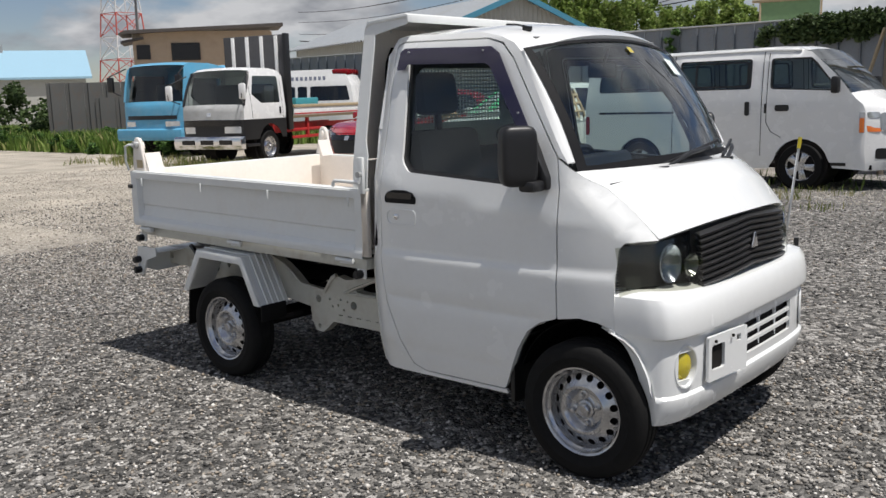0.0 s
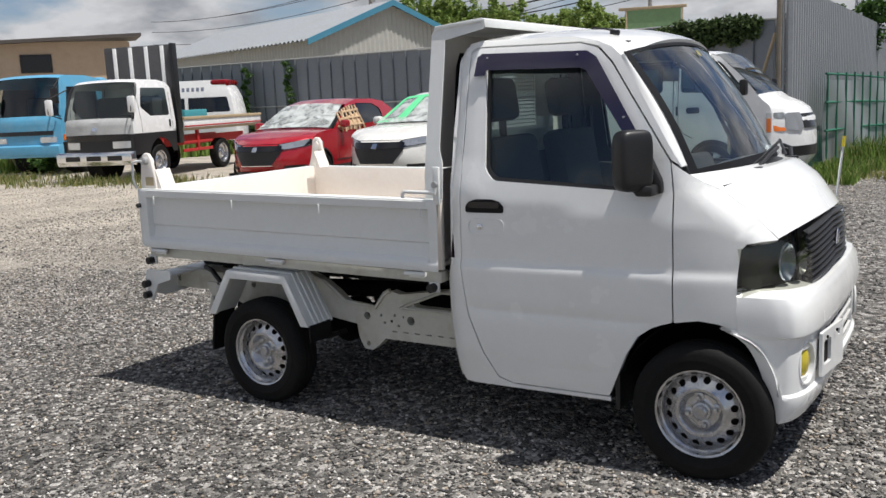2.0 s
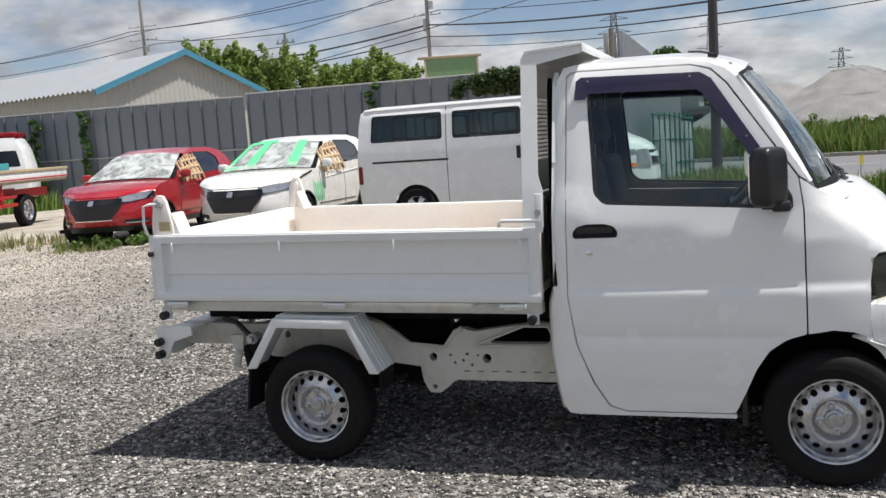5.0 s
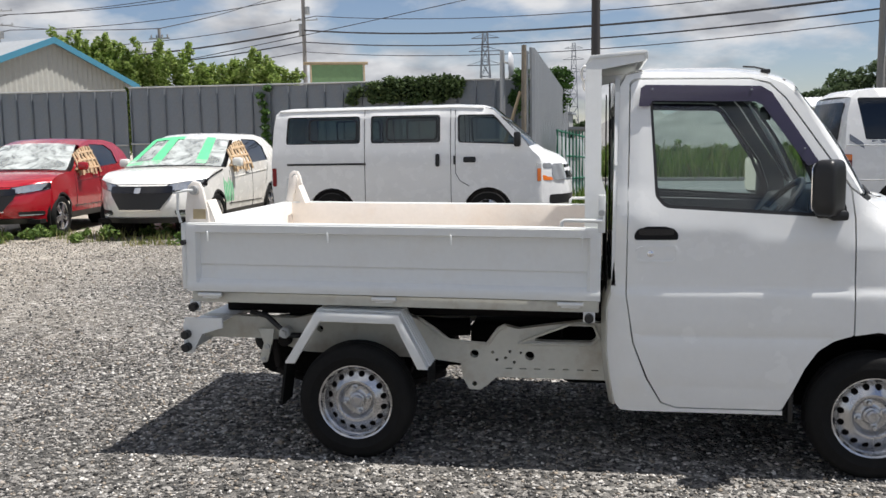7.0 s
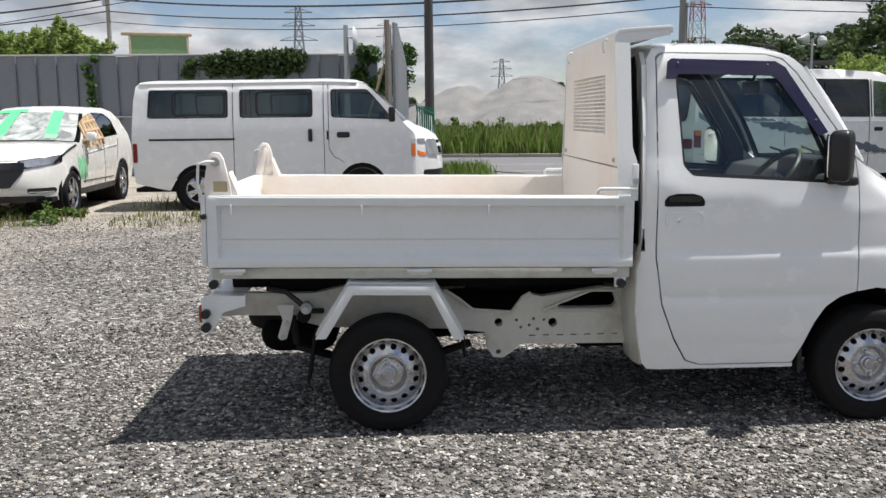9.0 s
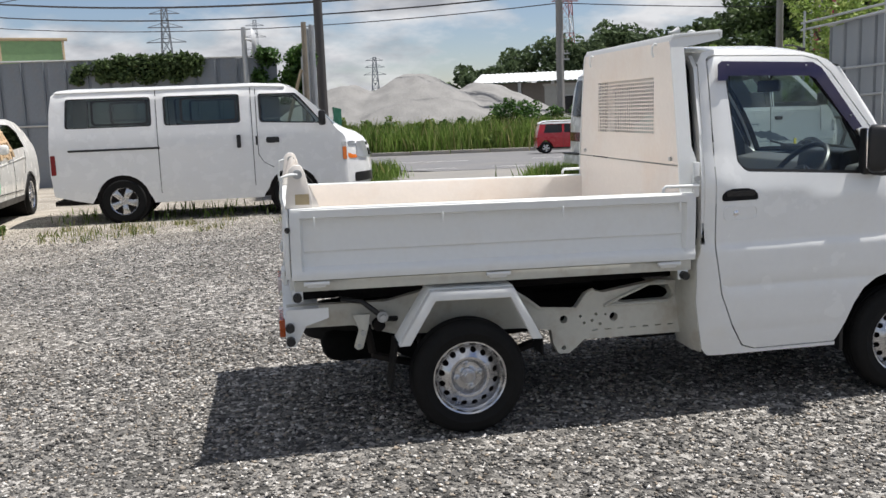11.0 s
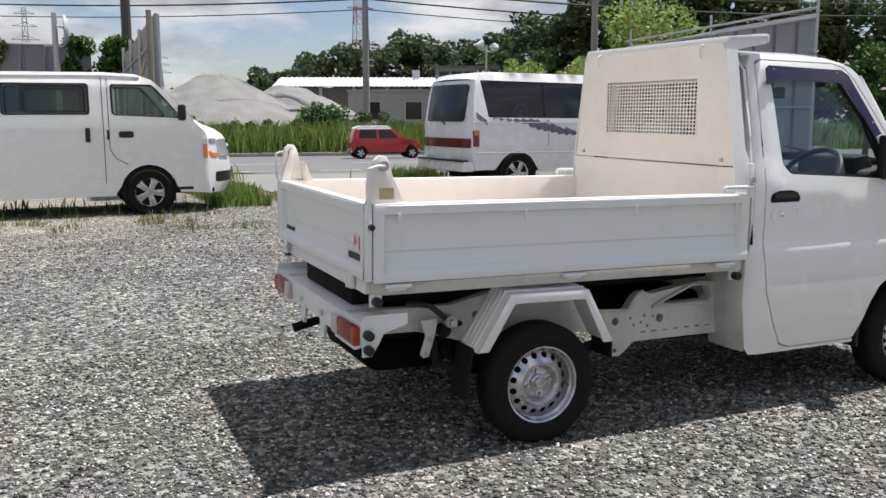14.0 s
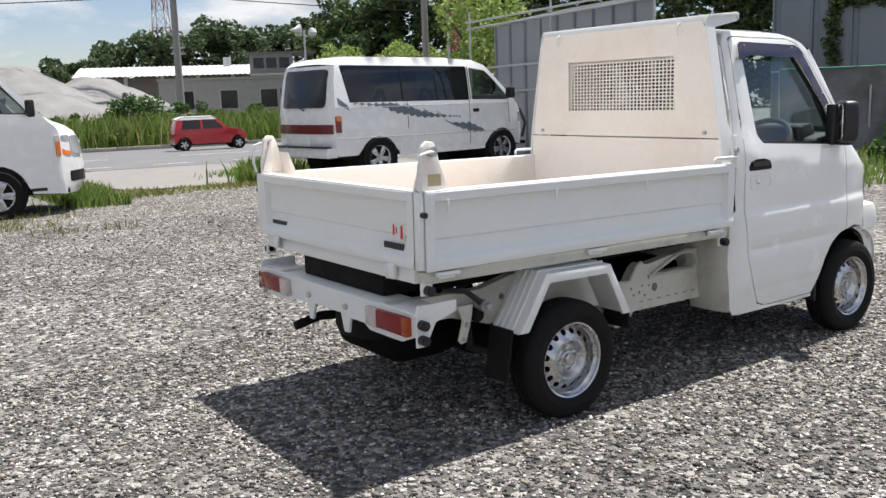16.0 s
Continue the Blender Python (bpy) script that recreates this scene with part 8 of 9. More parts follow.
clump_stuff("bank_shrub", [(13.2, 49.5, 0.9, 1.4, 12), (14.6, 49.5, 1.2, 1.2, 10), (16.4, 48, 0.6, 1.2, 8), (2.6, 46.8, 0.3, 0.9, 8), (5.6, 47.5, 0.4, 0.8, 8), (7.5, 46, 0.2, 0.7, 6)], 150, 0.10, LEAF, "tall shrubs by the road", "bushes")
clump_stuff("suv_leaf_weeds", [(random.uniform(-9.0, -4.4), random.uniform(7.7, 8.9), random.uniform(0.05, 0.16), random.uniform(0.09, 0.17), 5) for _ in range(30)], 26, 0.030, random_color("yard_weed_leaf", [(0.0, (0.06, 0.11, 0.025)), (0.5, (0.12, 0.20, 0.045)), (1.0, (0.22, 0.30, 0.08))], 0.6, 0.3, translucent=0.3), "leafy weeds in front of the damaged cars", "weeds")
clump_stuff("field_weeds", [(random.uniform(-34, -18.5), random.uniform(10.6, 15.5), random.uniform(0.15, 0.5), random.uniform(0.22, 0.45), 5) for _ in range(150)], 60, 0.06, LEAF, "leafy weeds in the overgrown field", "weeds")
clump_stuff("left_thicket", [(-30.3, 13.0, 1.1, 1.3, 10), (-31.5, 12.4, 1.8, 1.0, 8), (-28.8, 14.4, 1.0, 0.9, 8), (-27.4, 15.4, 1.5, 0.7, 6), (-26.6, 16.2, 1.3, 0.7, 6)], 150, 0.10, DARKLEAF, "dark bushes against the old sheet fence", "bushes")
clump_stuff("right_bushes", [(13.0, 4.6, 0.4, 0.7, 10), (14.2, 3.4, 0.6, 0.9, 10), (15.5, 2.2, 0.7, 1.0, 10)], 150, 0.08, LEAF, "green bushes by the grey sheet", "bushes")
# creeper on the fences
def ivy(name, pts, r, per, label):
    return tagged(new(name, leaf_mesh(name, pts, [r] * len(pts), int(per * 1.5), 0.058, LEAF if "light" in label else DARKLEAF, squash=0.8, shell=0.2)), label, "creeper", kind="stuff")


def on_side_fence(t, z):
    return (-13.1 + 12.5 * t, 21.85 - 0.2 * t, z)


ivy("fence_ivy", [on_side_fence(0.57 + 0.26 * random.random(), 2.95 + random.uniform(-0.30, 0.24)) for _ in range(56)], 0.24, 110, "dark ivy over the top of the steel fence")
ivy("corner_ivy", [on_side_fence(0.955 + 0.12 * random.random(), 2.75 + random.uniform(-0.6, 0.55)) for _ in range(34)], 0.26, 90, "light green ivy at the corner of the fence")
for i, (x, y, z1) in enumerate(((-21.5, 22.0, 2.6), (-19.45, 22.0, 2.7), (-8.65, 21.85, 2.8))):
    ivy("ivy_column", [(x + random.uniform(-.16, .16), y - 0.1, 0.3 + z1 * k / 12) for k in range(13)], 0.15, 60, "narrow column of light ivy on the fence")
ivy("far_fence_ivy", [(17.15 + random.uniform(-.15, .15), 8.6, 0.6 + 0.24 * k) for k in range(12)] + [(17.2 + 0.05 * k, 8.5 - 0.15 * k, 3.2 + 0.05 * (k % 3)) for k in range(14)], 0.22, 80, "dark creeper on the grey fence")
tree("tree", 15.2, 19.4, 5.2, 1.6, BRIGHTLEAF, "young light green roadside tree", 190, 34, 0.07)
tree("tree", 14.6, 10.6, 3.0, 0.75, LEAF, "young green tree behind the fence", 170, 34, 0.06)

# sign, buildings
sign = thing("hoarding_board", heading(-11.5, 35.4, 0.95, 0.30) @ Matrix.Scale(1.16, 4), "green board in a tan wooden frame above the fence", "sign")
part("board", box(0.06, 2.05, -0.02, 0.02, 3.3, 4.25), material("green_board", (0.20, 0.33, 0.16), 0.6, var=0.15), sign)
part("board_frame", box(-0.25, 2.25, -0.06, 0.06, 4.25, 4.36, 0.01), WOOD, sign)
for x in (0.0, 2.06):
    part("board_post", box(x, x + 0.07, -0.05, 0.05, -0.6, 4.3, 0.01), WOOD, sign)

CORR = material("corrugated_wall", (0.40, 0.40, 0.37), 0.6, var=0.08, dirt=(0.28, 0.25, 0.2), dirt_amount=0.3)
TAN = material("tan_cladding", (0.46, 0.35, 0.25), 0.7, var=0.1, dirt=(0.2, 0.15, 0.1), dirt_amount=0.3)
ROOFG = material("grey_roof_sheet", (0.25, 0.27, 0.29), 0.55, metal=0.1, var=0.16, dirt=(0.24, 0.23, 0.21), dirt_scale=0.6, dirt_amount=0.4)
ROOFB = material("blue_roof_edge", (0.06, 0.22, 0.32), 0.5, var=0.1)


def ribs(along, z0, z1, y, pitch, depth=0.02, slope=None, bm=None):
    """A ribbed wall sheet along x at depth y; slope(x) gives its top."""
    own = bmesh.new()
    k = int(along / pitch)
    prev = None
    for i in range(k * 2 + 1):
        x = i * pitch / 2
        d = depth if i % 2 else 0.0
        top = slope(x) if slope else z1
        cur = (own.verts.new((x, y - d, z0)), own.verts.new((x, y - d, top)))
        if prev:
            own.faces.new((prev[0], cur[0], cur[1], prev[1]))
        prev = cur
    return merge(bm, own)


# gabled shed: own x along the gable, own y away
shed = thing("shed", heading(-26.25, 31.7, 0.293, 0.956), "grey corrugated shed with pale roof and blue edging", "building")
W, DPT, HE, HA = 9.7, 17.6, 4.76, 6.5
part("gable_wall", ribs(W, -0.5, HE, 0, 0.30, 0.06, lambda x: HE + (HA - HE) * (1 - abs(x - W / 2) / (W / 2))), CORR, shed)
sw_ = ribs(DPT, -0.5, HE, 0, 0.30, 0.06)
bmesh.ops.transform(sw_, matrix=Matrix.Rotation(radians(90), 4, "Z"), verts=sw_.verts[:])
part("side_wall", sw_, CORR, shed)
for s in (0, 1):
    rb = bmesh.new()
    n_r = 46
    prev = None
    for i in range(n_r * 2 + 1):
        yy = -0.4 + (DPT + 0.8) * i / (n_r * 2)
        dz = 0.13 if i % 2 else 0.0
        e = (-0.5 if s == 0 else W + 0.5)
        cur = (rb.verts.new((e, yy, HE - 0.18 + dz)), rb.verts.new((W / 2, yy, HA + 0.06 + dz)))
        if prev:
            rb.faces.new((prev[0], cur[0], cur[1], prev[1]))
        prev = cur
    solid(rb, 0.02)
    part("roof_sheet", rb, ROOFG, shed, smooth=10)
    e = (-0.55 if s == 0 else W + 0.55)
    part("barge_board", prism([(e, HE - 0.38), (e, HE - 0.08), (W / 2, HA + 0.20), (W / 2, HA - 0.10)], "y", -0.46, -0.40), ROOFB, shed)
part("back_wall", box(0, W, DPT - 0.1, DPT, -0.5, HE), CORR, shed)

tan = thing("house", heading(-65.0, 38.2, 0.57, 0.82, -1.16) @ Matrix.Scale(1.8, 4), "tan clad two-storey house with flat dark roof", "building")
part("wall", ribs(6.3, -0.5, 4.75, 0, 0.16, 0.02), TAN, tan)
part("side_wall", box(0, 0.1, 0.05, 2.2, -0.5, 4.6), TAN, tan)
part("end_wall", box(6.2, 6.3, 0.05, 6, -0.5, 4.7), TAN, tan)
part("roof", prism([(-0.6, 4.62), (6.8, 4.92), (6.8, 5.06), (-0.3, 4.78)], "y", -0.5, 2.4), material("dark_roof", (0.07, 0.06, 0.055), 0.7), tan)
wnd = part("window", box(1.75, 2.9, -0.06, 0.02, 3.5, 4.15), GLOSSBLACK, tan)
part("window_frame", box(1.68, 2.97, -0.05, 0.0, 3.43, 4.22), BLACK, wnd)
part("window", box(0.15, 0.75, -0.06, 0.02, 3.5, 4.15), GLOSSBLACK, tan)
part("porch_roof", prism([(-0.5, 4.2), (0.5, 4.40), (0.5, 4.50), (-0.5, 4.32)], "y", -0.3, 1.8), material("dark_roof_edge", (0.08, 0.07, 0.065), 0.7), tan)

blue = thing("barn", heading(-62.5, 20, 0.42, 0.91), "barn with a light blue metal roof", "building")
part("wall", box(0, 11, 0, 8, -1, 3.6), CORR, blue)
part("roof", prism([(-0.4, 3.4), (4, 5.4), (8.4, 3.4), (8.4, 3.55), (4, 5.6), (-0.4, 3.55)], "x", -0.4, 11.4), material("light_blue_roof", (0.28, 0.45, 0.56), 0.5, var=0.08), blue)
part("roof_vent", box(5, 5.8, 3.6, 4.4, 5.4, 6.0), GALV, blue)
OLDSHEET = material("old_sheet_steel", (0.12, 0.12, 0.115), 0.7, metal=0.1, var=0.2, scale=1.5, dirt=(0.15, 0.10, 0.07), dirt_amount=0.6)
steel_fence("old_fence", (-28.3, 12.4), (-26.8, 15.2), 2.3, "rusty grey sheet fence in the weeds", OLDSHEET, 0.7, posts=False, pipe=False)
steel_fence("low_fence", (-27.5, 13.8), (-26.2, 16.2), 1.75, "low grey sheet fence", OLDSHEET, 0.7, posts=False, pipe=False)

ware = thing("warehouse", heading(17.9, 77.6, 0.943, -0.33, 0.5), "long low warehouse with white ribbed roof", "building")
part("wall", box(0, 26, 0.2, 14, -1.5, 3.2), material("dark_wall", (0.16, 0.14, 0.12), 0.8, var=0.2), ware)
rb = bmesh.new()
prev = None
for i in range(121):
    x = -0.6 + 27.2 * i / 120
    d = 0.06 if i % 2 else 0
    cur = (rb.verts.new((x, -0.6, 3.30 + d)), rb.verts.new((x, 7, 4.35 + d)))
    if prev:
        rb.faces.new((prev[0], cur[0], cur[1], prev[1]))
    prev = cur
solid(rb, 0.05)
part("roof", rb, material("white_roof_sheet", (0.66, 0.68, 0.68), 0.5, var=0.06), ware, smooth=10)
for k in range(9):
    part("post", box(0.5 + 3 * k, 0.8 + 3 * k, 0.0, 0.2, -1.5, 3.3), GALV, ware)
part("roof_vent", tube(0.35, 0.8, "z", (12.5, 5, 4.6), 12), GALV, ware)
office = thing("office", heading(19.8, 63.5, 0.925, -0.38, 0.2) @ Matrix.Scale(1.22, 4), "low grey concrete office with dark windows", "building")
part("wall", box(0, 8.5, 0, 6, -1.5, 2.35), material("grey_render", (0.30, 0.30, 0.28), 0.85, var=0.12, dirt=(0.16, 0.15, 0.13), dirt_amount=0.4), office)
part("parapet", box(-0.1, 8.6, -0.1, 6.1, 2.35, 2.48), CONCRETE, office)
for x in (1.0, 3.6, 6.0, 7.2):
    wo = part("window", box(x, x + 1.0, -0.05, 0.03, 0.6, 1.7), GLOSSBLACK, office)
    part("window_frame", box(x - 0.05, x + 1.05, -0.03, 0.0, 0.55, 1.75), GALV, wo)
upper = thing("upper_office", heading(27.64, 64.8, 0.91, -0.42, 0.45), "small grey upper storey with balcony rail", "building")
part("wall", box(0, 3.4, 0, 4, -1.5, 4.6), material("grey_render_dark", (0.24, 0.25, 0.26), 0.8), upper)
part("roof", box(-0.3, 5.2, -0.4, 4.3, 4.6, 4.75), material("dark_flat_roof", (0.12, 0.12, 0.12), 0.8), upper)
for k in range(3):
    part("window", box(0.3 + 1.0 * k, 1.1 + 1.0 * k, -0.05, 0.02, 3.5, 4.3), GLOSSBLACK, upper)
part("balcony", box(0, 5.0, -0.9, 0, 2.9, 3.1), CONCRETE, upper)

depot = thing("depot", heading(-13.0, 74.0, 1.0, -0.05, -0.3), "low grey depot sheds beyond the weeds", "building")
part("wall", ribs(15.0, -1.0, 2.6, 0, 0.3, 0.03), material("depot_wall", (0.24, 0.24, 0.235), 0.8, var=0.15, dirt=(0.12, 0.10, 0.09), dirt_amount=0.5), depot)
part("roof", prism([(-0.4, 2.55), (15.4, 2.55), (15.4, 2.75), (-0.4, 2.75)], "y", -0.5, 6.0), ROOFG, depot)
for x in (1.0, 4.2, 7.4, 10.6):
    part("window", box(x, x + 1.8, -0.08, 0.0, 1.3, 2.1), GLOSSBLACK, depot)
part("loft_wall", box(5.5, 12.0, 1.0, 6.0, 2.75, 3.9), material("loft_grey", (0.33, 0.33, 0.32), 0.8, var=0.12), depot)
part("loft_roof", box(5.2, 12.3, 0.7, 6.3, 3.9, 4.05), ROOFG, depot)

# heaps of crushed stone across the road
HEAP = material("pale_crushed_heap", (0.215, 0.212, 0.205), 0.95, var=0.25, scale=0.8, fine=10, bump=0.8, bump_scale=5)
heap = thing("stone_heap", Matrix.Identity(4), "pale grey heaps of crushed stone across the road", "stone heap", kind="stuff")
peaks = [(9.0, 58.6, 4.95, 4.8), (13.9, 59.0, 4.2, 4.3), (4.6, 60.2, 4.35, 4.6), (6.8, 60.0, 3.9, 4.6), (16.0, 59.6, 3.0, 3.9)]


def heap_z(x, y):
    z = -0.9
    for px, py, h, r in peaks:
        d = math.hypot(x - px, (y - py) * 0.8)
        z = max(z, h - 0.85 - h * 0.97 * (math.sqrt(d * d + 1.2) - 1.1) / r / 1.75 + 0.22 * noise.noise((x * 0.8, y * 0.8, h)))
    return z + 0.10 * noise.noise((x * 2.2, y * 2.2, 3))


part("heap", grid_sheet(150, 60, lambda u, v: (-14 + 44 * u, 45 + 21 * v, heap_z(-14 + 44 * u, 45 + 21 * v))), HEAP, heap, smooth=80)

# poles, wires, masts
CPOLE = material("concrete_pole", (0.26, 0.25, 0.24), 0.85, var=0.12)
DPOLE = material("dark_steel_pole", (0.055, 0.050, 0.048), 0.6, var=0.2)


def pole(name, x, y, h, r, mat, label, arms=(), gear=False, az=0.0):
    root = thing(name, Matrix.Translation((x, y, ground_z(x, y))) @ Matrix.Rotation(az, 4, "Z"), label, "utility pole", "utility poles")
    part("shaft", tube(r, h, "z", (0, 0, h / 2), 14, r2=r * 0.65), mat, root)
    for z, half in arms:
        arm = part("crossarm", box(-half, half, -0.05, 0.05, z - 0.05, z + 0.05), GALV, root)
        for k in range(4):
            xx = -half + 0.15 + (2 * half - 0.3) * k / 3
            part("insulator", tube(0.05, 0.2, "z", (xx, 0, z + 0.14), 8), CPOLE, arm)
    if gear:
        part("transformer", tube(0.28, 0.8, "z", (0.42, 0, h * 0.72), 14, bevel=0.03), GALV, root)
        part("cable_box", box(-0.5, -0.2, -0.15, 0.15, h * 0.60, h * 0.66), GALV, root)
    return root


pole("utility_pole", -29.4, 90.8, 22.5, 0.26, CPOLE, "grey concrete utility pole with crossarms", ((19.6, 2.0), (17.6, 2.0), (15.2, 1.6)), True)
pole("utility_pole", -26.4, 51.2, 9.6, 0.15, CPOLE, "grey concrete utility pole with lamp arm", ((9.0, 0.7),))
pole("utility_pole", -66.5, 92.5, 21.0, 0.27, CPOLE, "grey concrete utility pole with crossarms", ((17.8, 2.0), (16.2, 2.0)), True)
pole("utility_pole", 18.1, 54.3, 17.0, 0.25, CPOLE, "grey concrete utility pole beside the road", ((14.2, 1.2), (12.2, 0.9)), False)
pole("utility_pole", 19.6, 58.3, 9.6, 0.12, CPOLE, "thin grey pole with small crossarms", ((5.9, 0.5), (5.5, 0.5)))
pole("dark_pole", 1.16, 31.7, 16.0, 0.20, DPOLE, "dark brown steel pole at the yard corner")
pole("utility_pole", 14.37, 21.1, 10.0, 0.12, CPOLE, "grey pole behind the entrance trees")
pole("utility_pole", 15.62, 20.75, 10.0, 0.14, CPOLE, "grey pole beside the entrance", ((8.5, 0.6),))
pole("utility_pole", -67, 40.0, 14.0, 0.16, CPOLE, "distant grey utility pole", ((12.5, 1.2), (11.0, 1.2)))
pole("stub_post", -1.45, 21.2, 4.15, 0.10, GALV, "short steel post with a round traffic mirror")
mirror = thing("traffic_mirror", Matrix.Translation((-1.18, 21.1, 3.75 + ground_z(-1.2, 21.1))), "round traffic mirror seen from behind", "mirror")
part("mirror_back", lathe([(0.0, 0.06), (0.25, 0.04), (0.34, -0.02), (0.36, -0.06)], 24, "x"), material("orange_white_back", (0.55, 0.56, 0.57), 0.4), mirror)
part("mirror_arm", rod([(-0.27, 0.1, 0.1), (0, 0, 0.0)], 0.025, 6), GALV, mirror)
lampp = thing("speaker_pole", Matrix.Translation((23.0, 46.2, -0.7)) @ Matrix.Scale(1.1, 4), "pole with a white horn loudspeaker and round lamp", "loudspeaker pole")
part("shaft", tube(0.06, 5.6, "z", (0, 0, 2.8), 10), GALV, lampp)
part("horn", lathe([(0.05, -0.3), (0.10, -0.1), (0.30, 0.2), (0.32, 0.22)], 16, "x", (-0.5, 0, 5.6)), material("horn_white", (0.62, 0.63, 0.63), 0.5), lampp)
part("globe", lathe([(0.0, -0.25), (0.18, -0.18), (0.25, 0), (0.18, 0.18), (0.0, 0.25)], 16, "z", (0.5, 0, 5.5)), material("globe_glass", (0.62, 0.64, 0.64), 0.3), lampp)
part("arm", rod([(-0.5, 0, 5.4), (0.5, 0, 5.2)], 0.03, 6), GALV, lampp)

WIRE = material("cable_black", (0.03, 0.03, 0.032), 0.6)


def wire(a, b, sag, r=0.022, n=18):
    a, b = Vector(a), Vector(b)
    w = part("overhead_cable", rod([a.lerp(b, k / n) - Vector((0, 0, sag * 4 * (k / n) * (1 - k / n))) for k in range(n + 1)], r, 5), WIRE)
    return tagged(w, "thin black overhead cable between utility poles", "cable", "overhead cables")


P1, P2, P3, P4 = (-29.4, 90.8), (-66.5, 92.5), (18.1, 54.3), (84, 46)
up1, up3 = (lambda z: 1.45 + (z - 1.45) * 2.05), (lambda z: 1.45 + (z - 1.45) * 1.36)
for z, dx, r in ((10.2, -0.9, 0.022), (10.2, 0.9, 0.022), (9.2, 0.8, 0.022), (8.0, 0.7, 0.022), (7.3, 0.0, 0.05), (6.7, 0.0, 0.035), (6.2, 0.0, 0.022)):
    wire((P2[0] + dx * 2, P2[1], up1(z) * 0.86), (P1[0] + dx * 2, P1[1], up1(z)), 0.9, r * 1.9)
    wire((P1[0] + dx * 2, P1[1], up1(z)), (P3[0] + dx * .8, P3[1], up3(z + 0.2)), 1.1, r * 1.6)
    wire((P3[0] + dx * .8, P3[1], up3(z + 0.2)), (P4[0] + dx, P4[1], up3(z + 0.6)), 1.2, r * 1.4)
    wire((-126, 109, up1(z + 0.3) * 0.86), (P2[0] + dx * 2, P2[1], up1(z) * 0.86), 1.2, r * 1.9)
wire((-26.4, 51.2, 8.9), (-29.4, 90.8, 18.2), 0.4, 0.03); wire((-26.4, 51.2, 8.9), (-66.5, 92.5, 15.6), 0.3, 0.03)
wire((-29.4, 90.8, 16.9), (1.16, 31.7, 12.6), 0.4, 0.025); wire((-26.4, 51.2, 6.6), (18.1, 54.3, 15.2), 0.3, 0.025)


def lattice(name, x, y, z0, z1, w0, w1, color, label, arms=(), r=0.10, sections=9, bands=False):
    root = thing(name, Matrix.Translation((x, y, z0)), label, "pylon", "pylons")
    mats = [material(name + "_paint", color, 0.6), material(name + "_white", (0.6, 0.6, 0.6), 0.6)]
    H = z1 - z0
    red = bmesh.new()
    for k in range(sections):
        bm_ = bmesh.new() if bands else red
        za, zb = H * k / sections, H * (k + 1) / sections
        wa, wb = w0 + (w1 - w0) * k / sections, w0 + (w1 - w0) * (k + 1) / sections
        A = [Vector((sx * wa, sy * wa, za)) for sx, sy in ((1, 1), (-1, 1), (-1, -1), (1, -1))]
        B = [Vector((sx * wb, sy * wb, zb)) for sx, sy in ((1, 1), (-1, 1), (-1, -1), (1, -1))]
        for i in range(4):
            rod([A[i], B[i]], r, 4, bm=bm_); rod([A[i], B[(i + 1) % 4]], r * 0.6, 4, bm=bm_); rod([A[(i + 1) % 4], B[i]], r * 0.6, 4, bm=bm_); rod([B[i], B[(i + 1) % 4]], r * 0.6, 4, bm=bm_)
        if bands:
            part("mast_section", bm_, mats[k % 2], root, smooth=None)
    for z, half in arms:
        if bands:
            arm = rod([(-half, 0, z - z0), (half, 0, z - z0)], r, 4)
            rod([(-half, 0, z - z0), (0, 0, z - z0 + half * 0.3), (half, 0, z - z0)], r * 0.6, 4, bm=arm)
            part("crossarm", arm, mats[0], root, smooth=None)
            continue
        rod([(-half, 0, z - z0), (half, 0, z - z0)], r, 4, bm=red); rod([(-half, 0, z - z0), (0, 0, z - z0 + half * 0.3)], r * 0.6, 4, bm=red); rod([(half, 0, z - z0), (0, 0, z - z0 + half * 0.3)], r * 0.6, 4, bm=red)
    if red.verts:
        part("lattice", red, mats[0], root, smooth=None)
    else:
        red.free()


lattice("radio_mast", -90.5, 52.5, -1, 24, 2.4, 0.7, (0.45, 0.08, 0.06), "red and white lattice radio mast", (), 0.075, 10, True)
lattice("red_pylon", 46, 138, 0, 26, 1.6, 0.5, (0.42, 0.16, 0.15), "distant red and white pylon", ((18, 2.2), (21, 2.0)), 0.09, 10, True)
for x, y, h in ((-17.3, 154.4, 20), (-4, 246, 27), (28, 253, 17)):
    lattice("power_pylon", x, y, 0, h, 1.5, 0.4, (0.20, 0.22, 0.25), "distant grey lattice power pylon", ((h * 0.72, 3.2), (h * 0.84, 2.8), (h * 0.95, 2.4)), 0.10, 8)

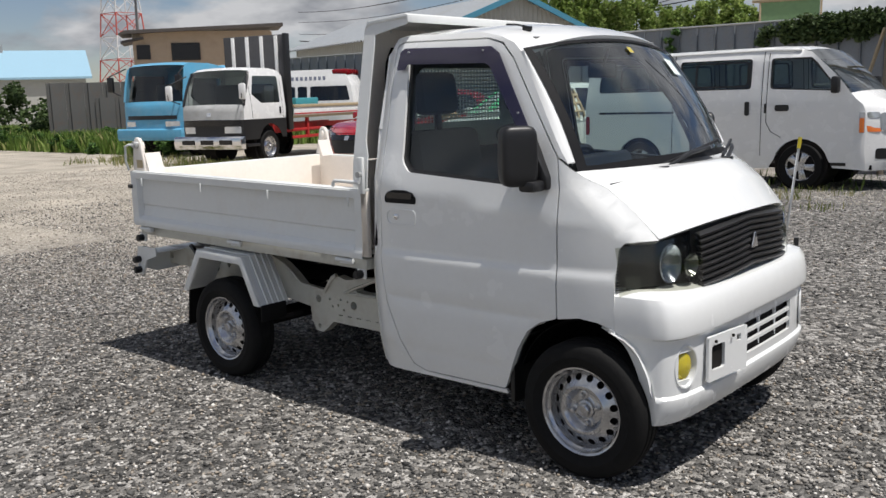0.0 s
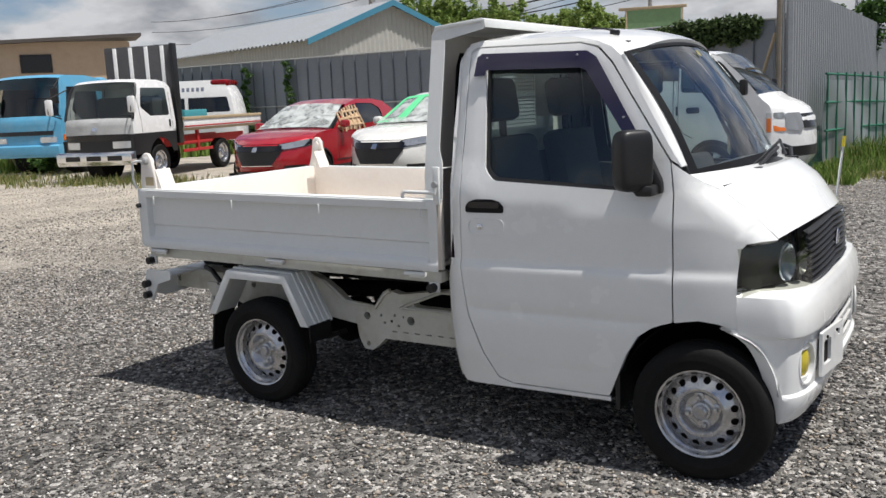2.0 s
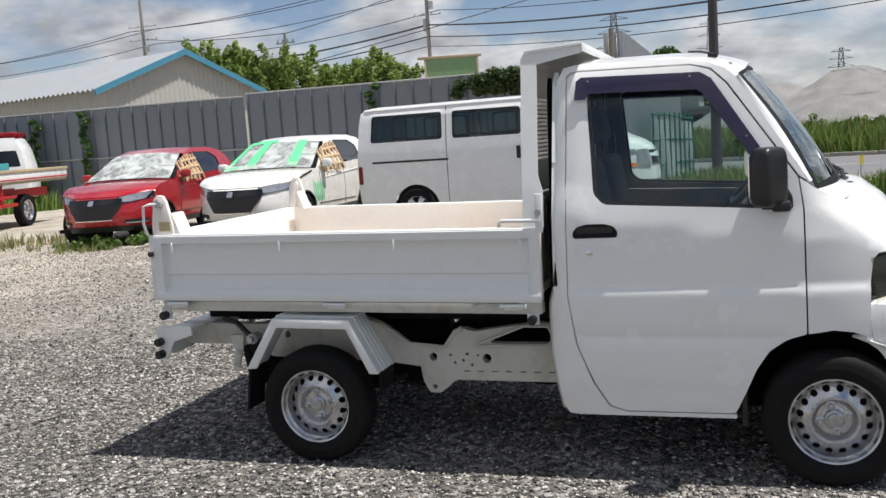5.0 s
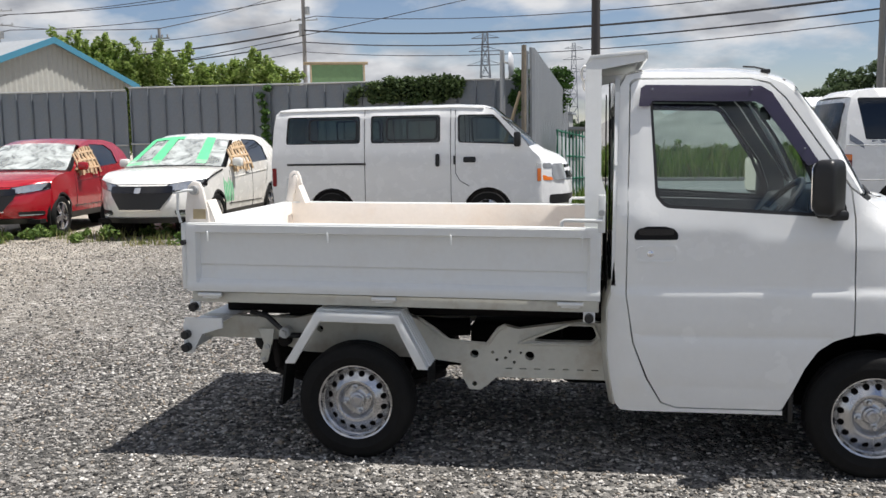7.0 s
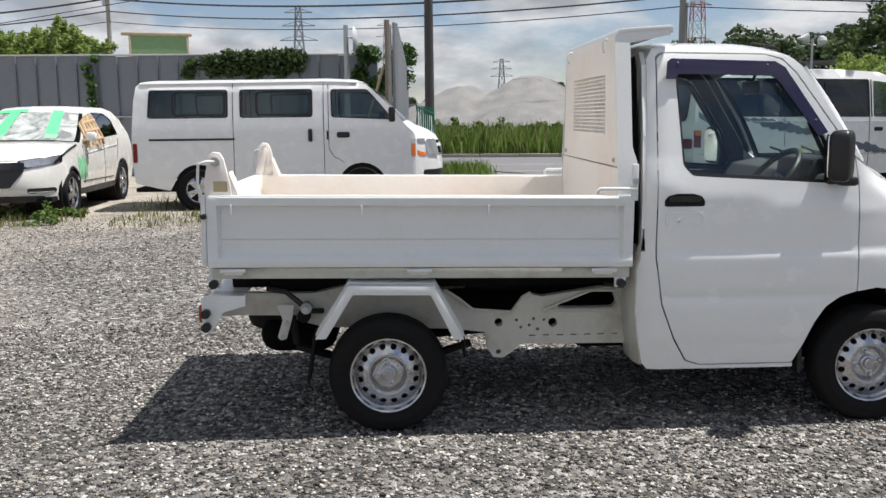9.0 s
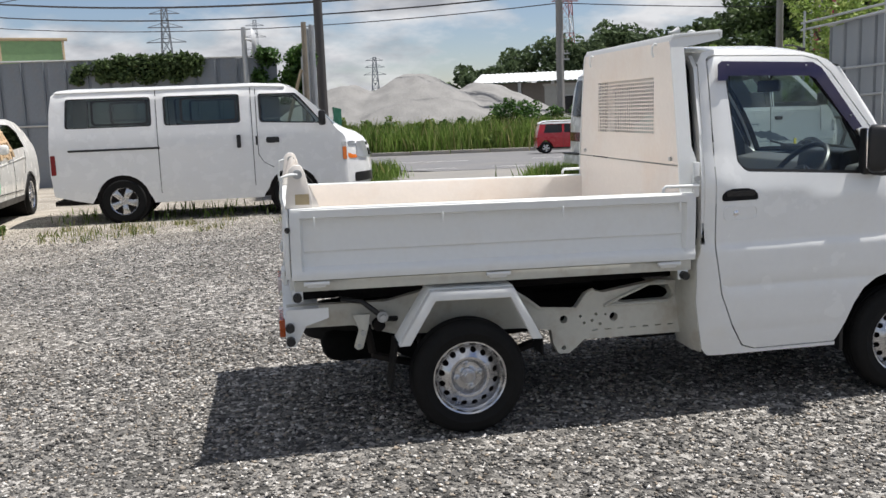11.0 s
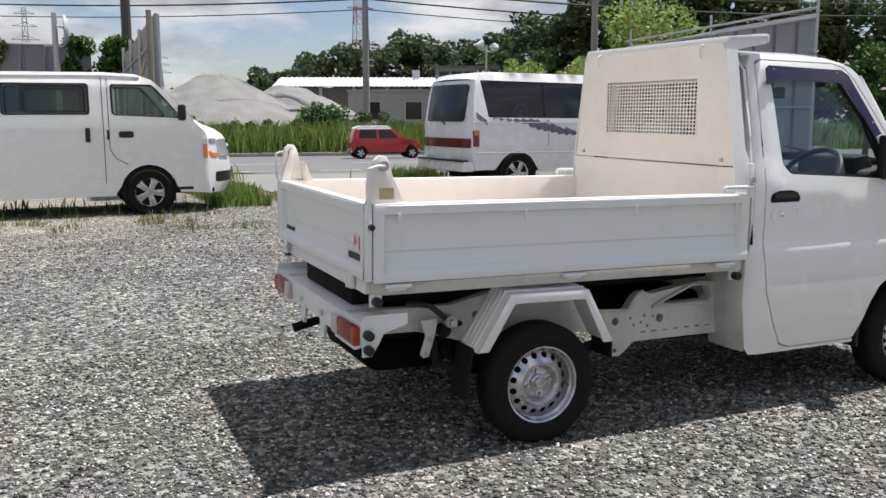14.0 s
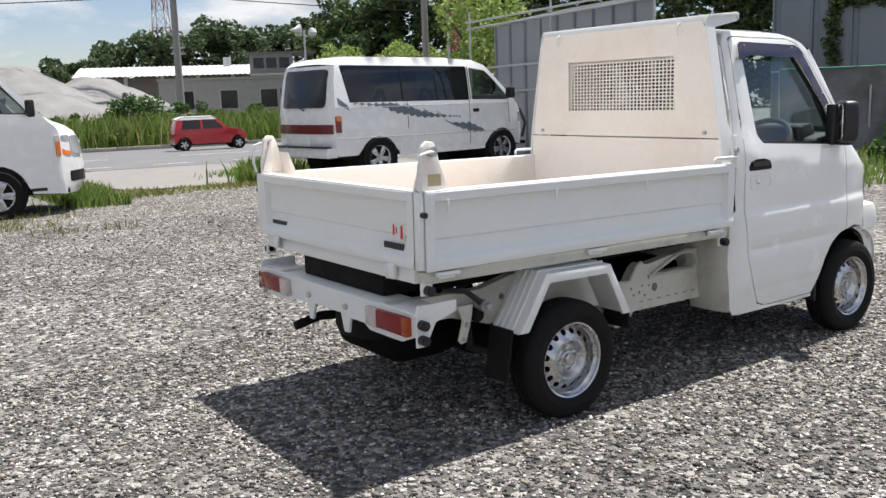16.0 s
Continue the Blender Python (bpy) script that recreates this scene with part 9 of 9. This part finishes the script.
# pink store banner by the trees, lettering as a plain bar
ban = thing("banner", heading(16.7, 22.3, 0.85, -0.5, -0.25) @ Matrix.Scale(1.42, 4), "magenta store banner on a pole", "banner")
part("cloth", box(-0.28, 0.28, -0.01, 0.01, 2.2, 3.5), material("magenta_cloth", (0.42, 0.03, 0.12), 0.6), ban)
part("banner_bar", box(-0.2, 0.2, -0.016, 0.016, 3.16, 3.28), material("banner_white", (0.7, 0.6, 0.62), 0.6), ban)
part("banner_pole", rod([(-0.3, 0, -0.2), (-0.3, 0, 4.6)], 0.04, 8), GALV, ban)

# red small car on the road
rc = thing("hatchback", heading(11.5, 36.3, 0.985, -0.17, ground_z(11.5, 36.3) + 0.025), "small red hatchback with white roof on the road", "car")
RS = Shell(rc, 0.74, [(0.2, 0.95), (0.6, 1.0), (0.9, 0.98), (1.45, 0.78)], -0.5, 2.9, 0.2, 0.08)
ro = [(-0.45, 0.3), (-0.5, 0.7), (-0.42, 0.95), (-0.25, 1.38), (0.0, 1.45), (1.3, 1.45), (1.5, 1.38), (2.0, 0.95), (2.7, 0.85), (2.86, 0.7), (2.88, 0.4), (2.8, 0.28), (2.74, 0.3)] + arch(2.4, 0.32, 0.3, 8)[1:-1] + [(2.05, 0.3), (0.34, 0.3)] + arch(0, 0.32, 0.3, 8)[1:-1]
rwn = [rounded([(-0.1, 0.95), (0.75, 0.95), (0.75, 1.34), (0.02, 1.34)], .04, 3), rounded([(0.85, 0.95), (1.78, 0.95), (1.42, 1.32), (0.85, 1.34)], .04, 3)]
RS.body(ro, rwn, [(-0.45, 0.3), (-0.5, 0.7), (-0.42, 0.95), (-0.25, 1.38)], REDPAINT)
RS.part("roof", RS.over([(-0.30, 1.36), (-0.25, 1.40), (0.0, 1.475), (1.3, 1.475), (1.5, 1.40)], off=0.012), VANWHITE)
for s in (-1, 1):
    RS.patch("roof_side", [(-0.28, 1.36), (1.50, 1.36), (1.32, 1.45), (0.0, 1.45)], VANWHITE, s, 0.012)
RS.part("bonnet", RS.over([(2.0, 0.95), (2.7, 0.85), (2.86, 0.7), (2.88, 0.4), (2.8, 0.28)]), REDPAINT)
RS.part("windscreen", RS.over([(1.5, 1.38), (2.0, 0.95)]), DARKGLASS)
for s in (-1, 1):
    for w in rwn:
        RS.pane(w, DARKGLASS, s)
    RS.line("door_seam", [(0.80, 0.35), (0.80, 1.0)], s)
    for x in (0, 2.4):
        add_wheel(rc, x, s * 0.66, 0.28, 0.17)
RS.part("floor_pan", box(-0.4, 2.8, -0.6, 0.6, 0.24, 0.3), DARK)
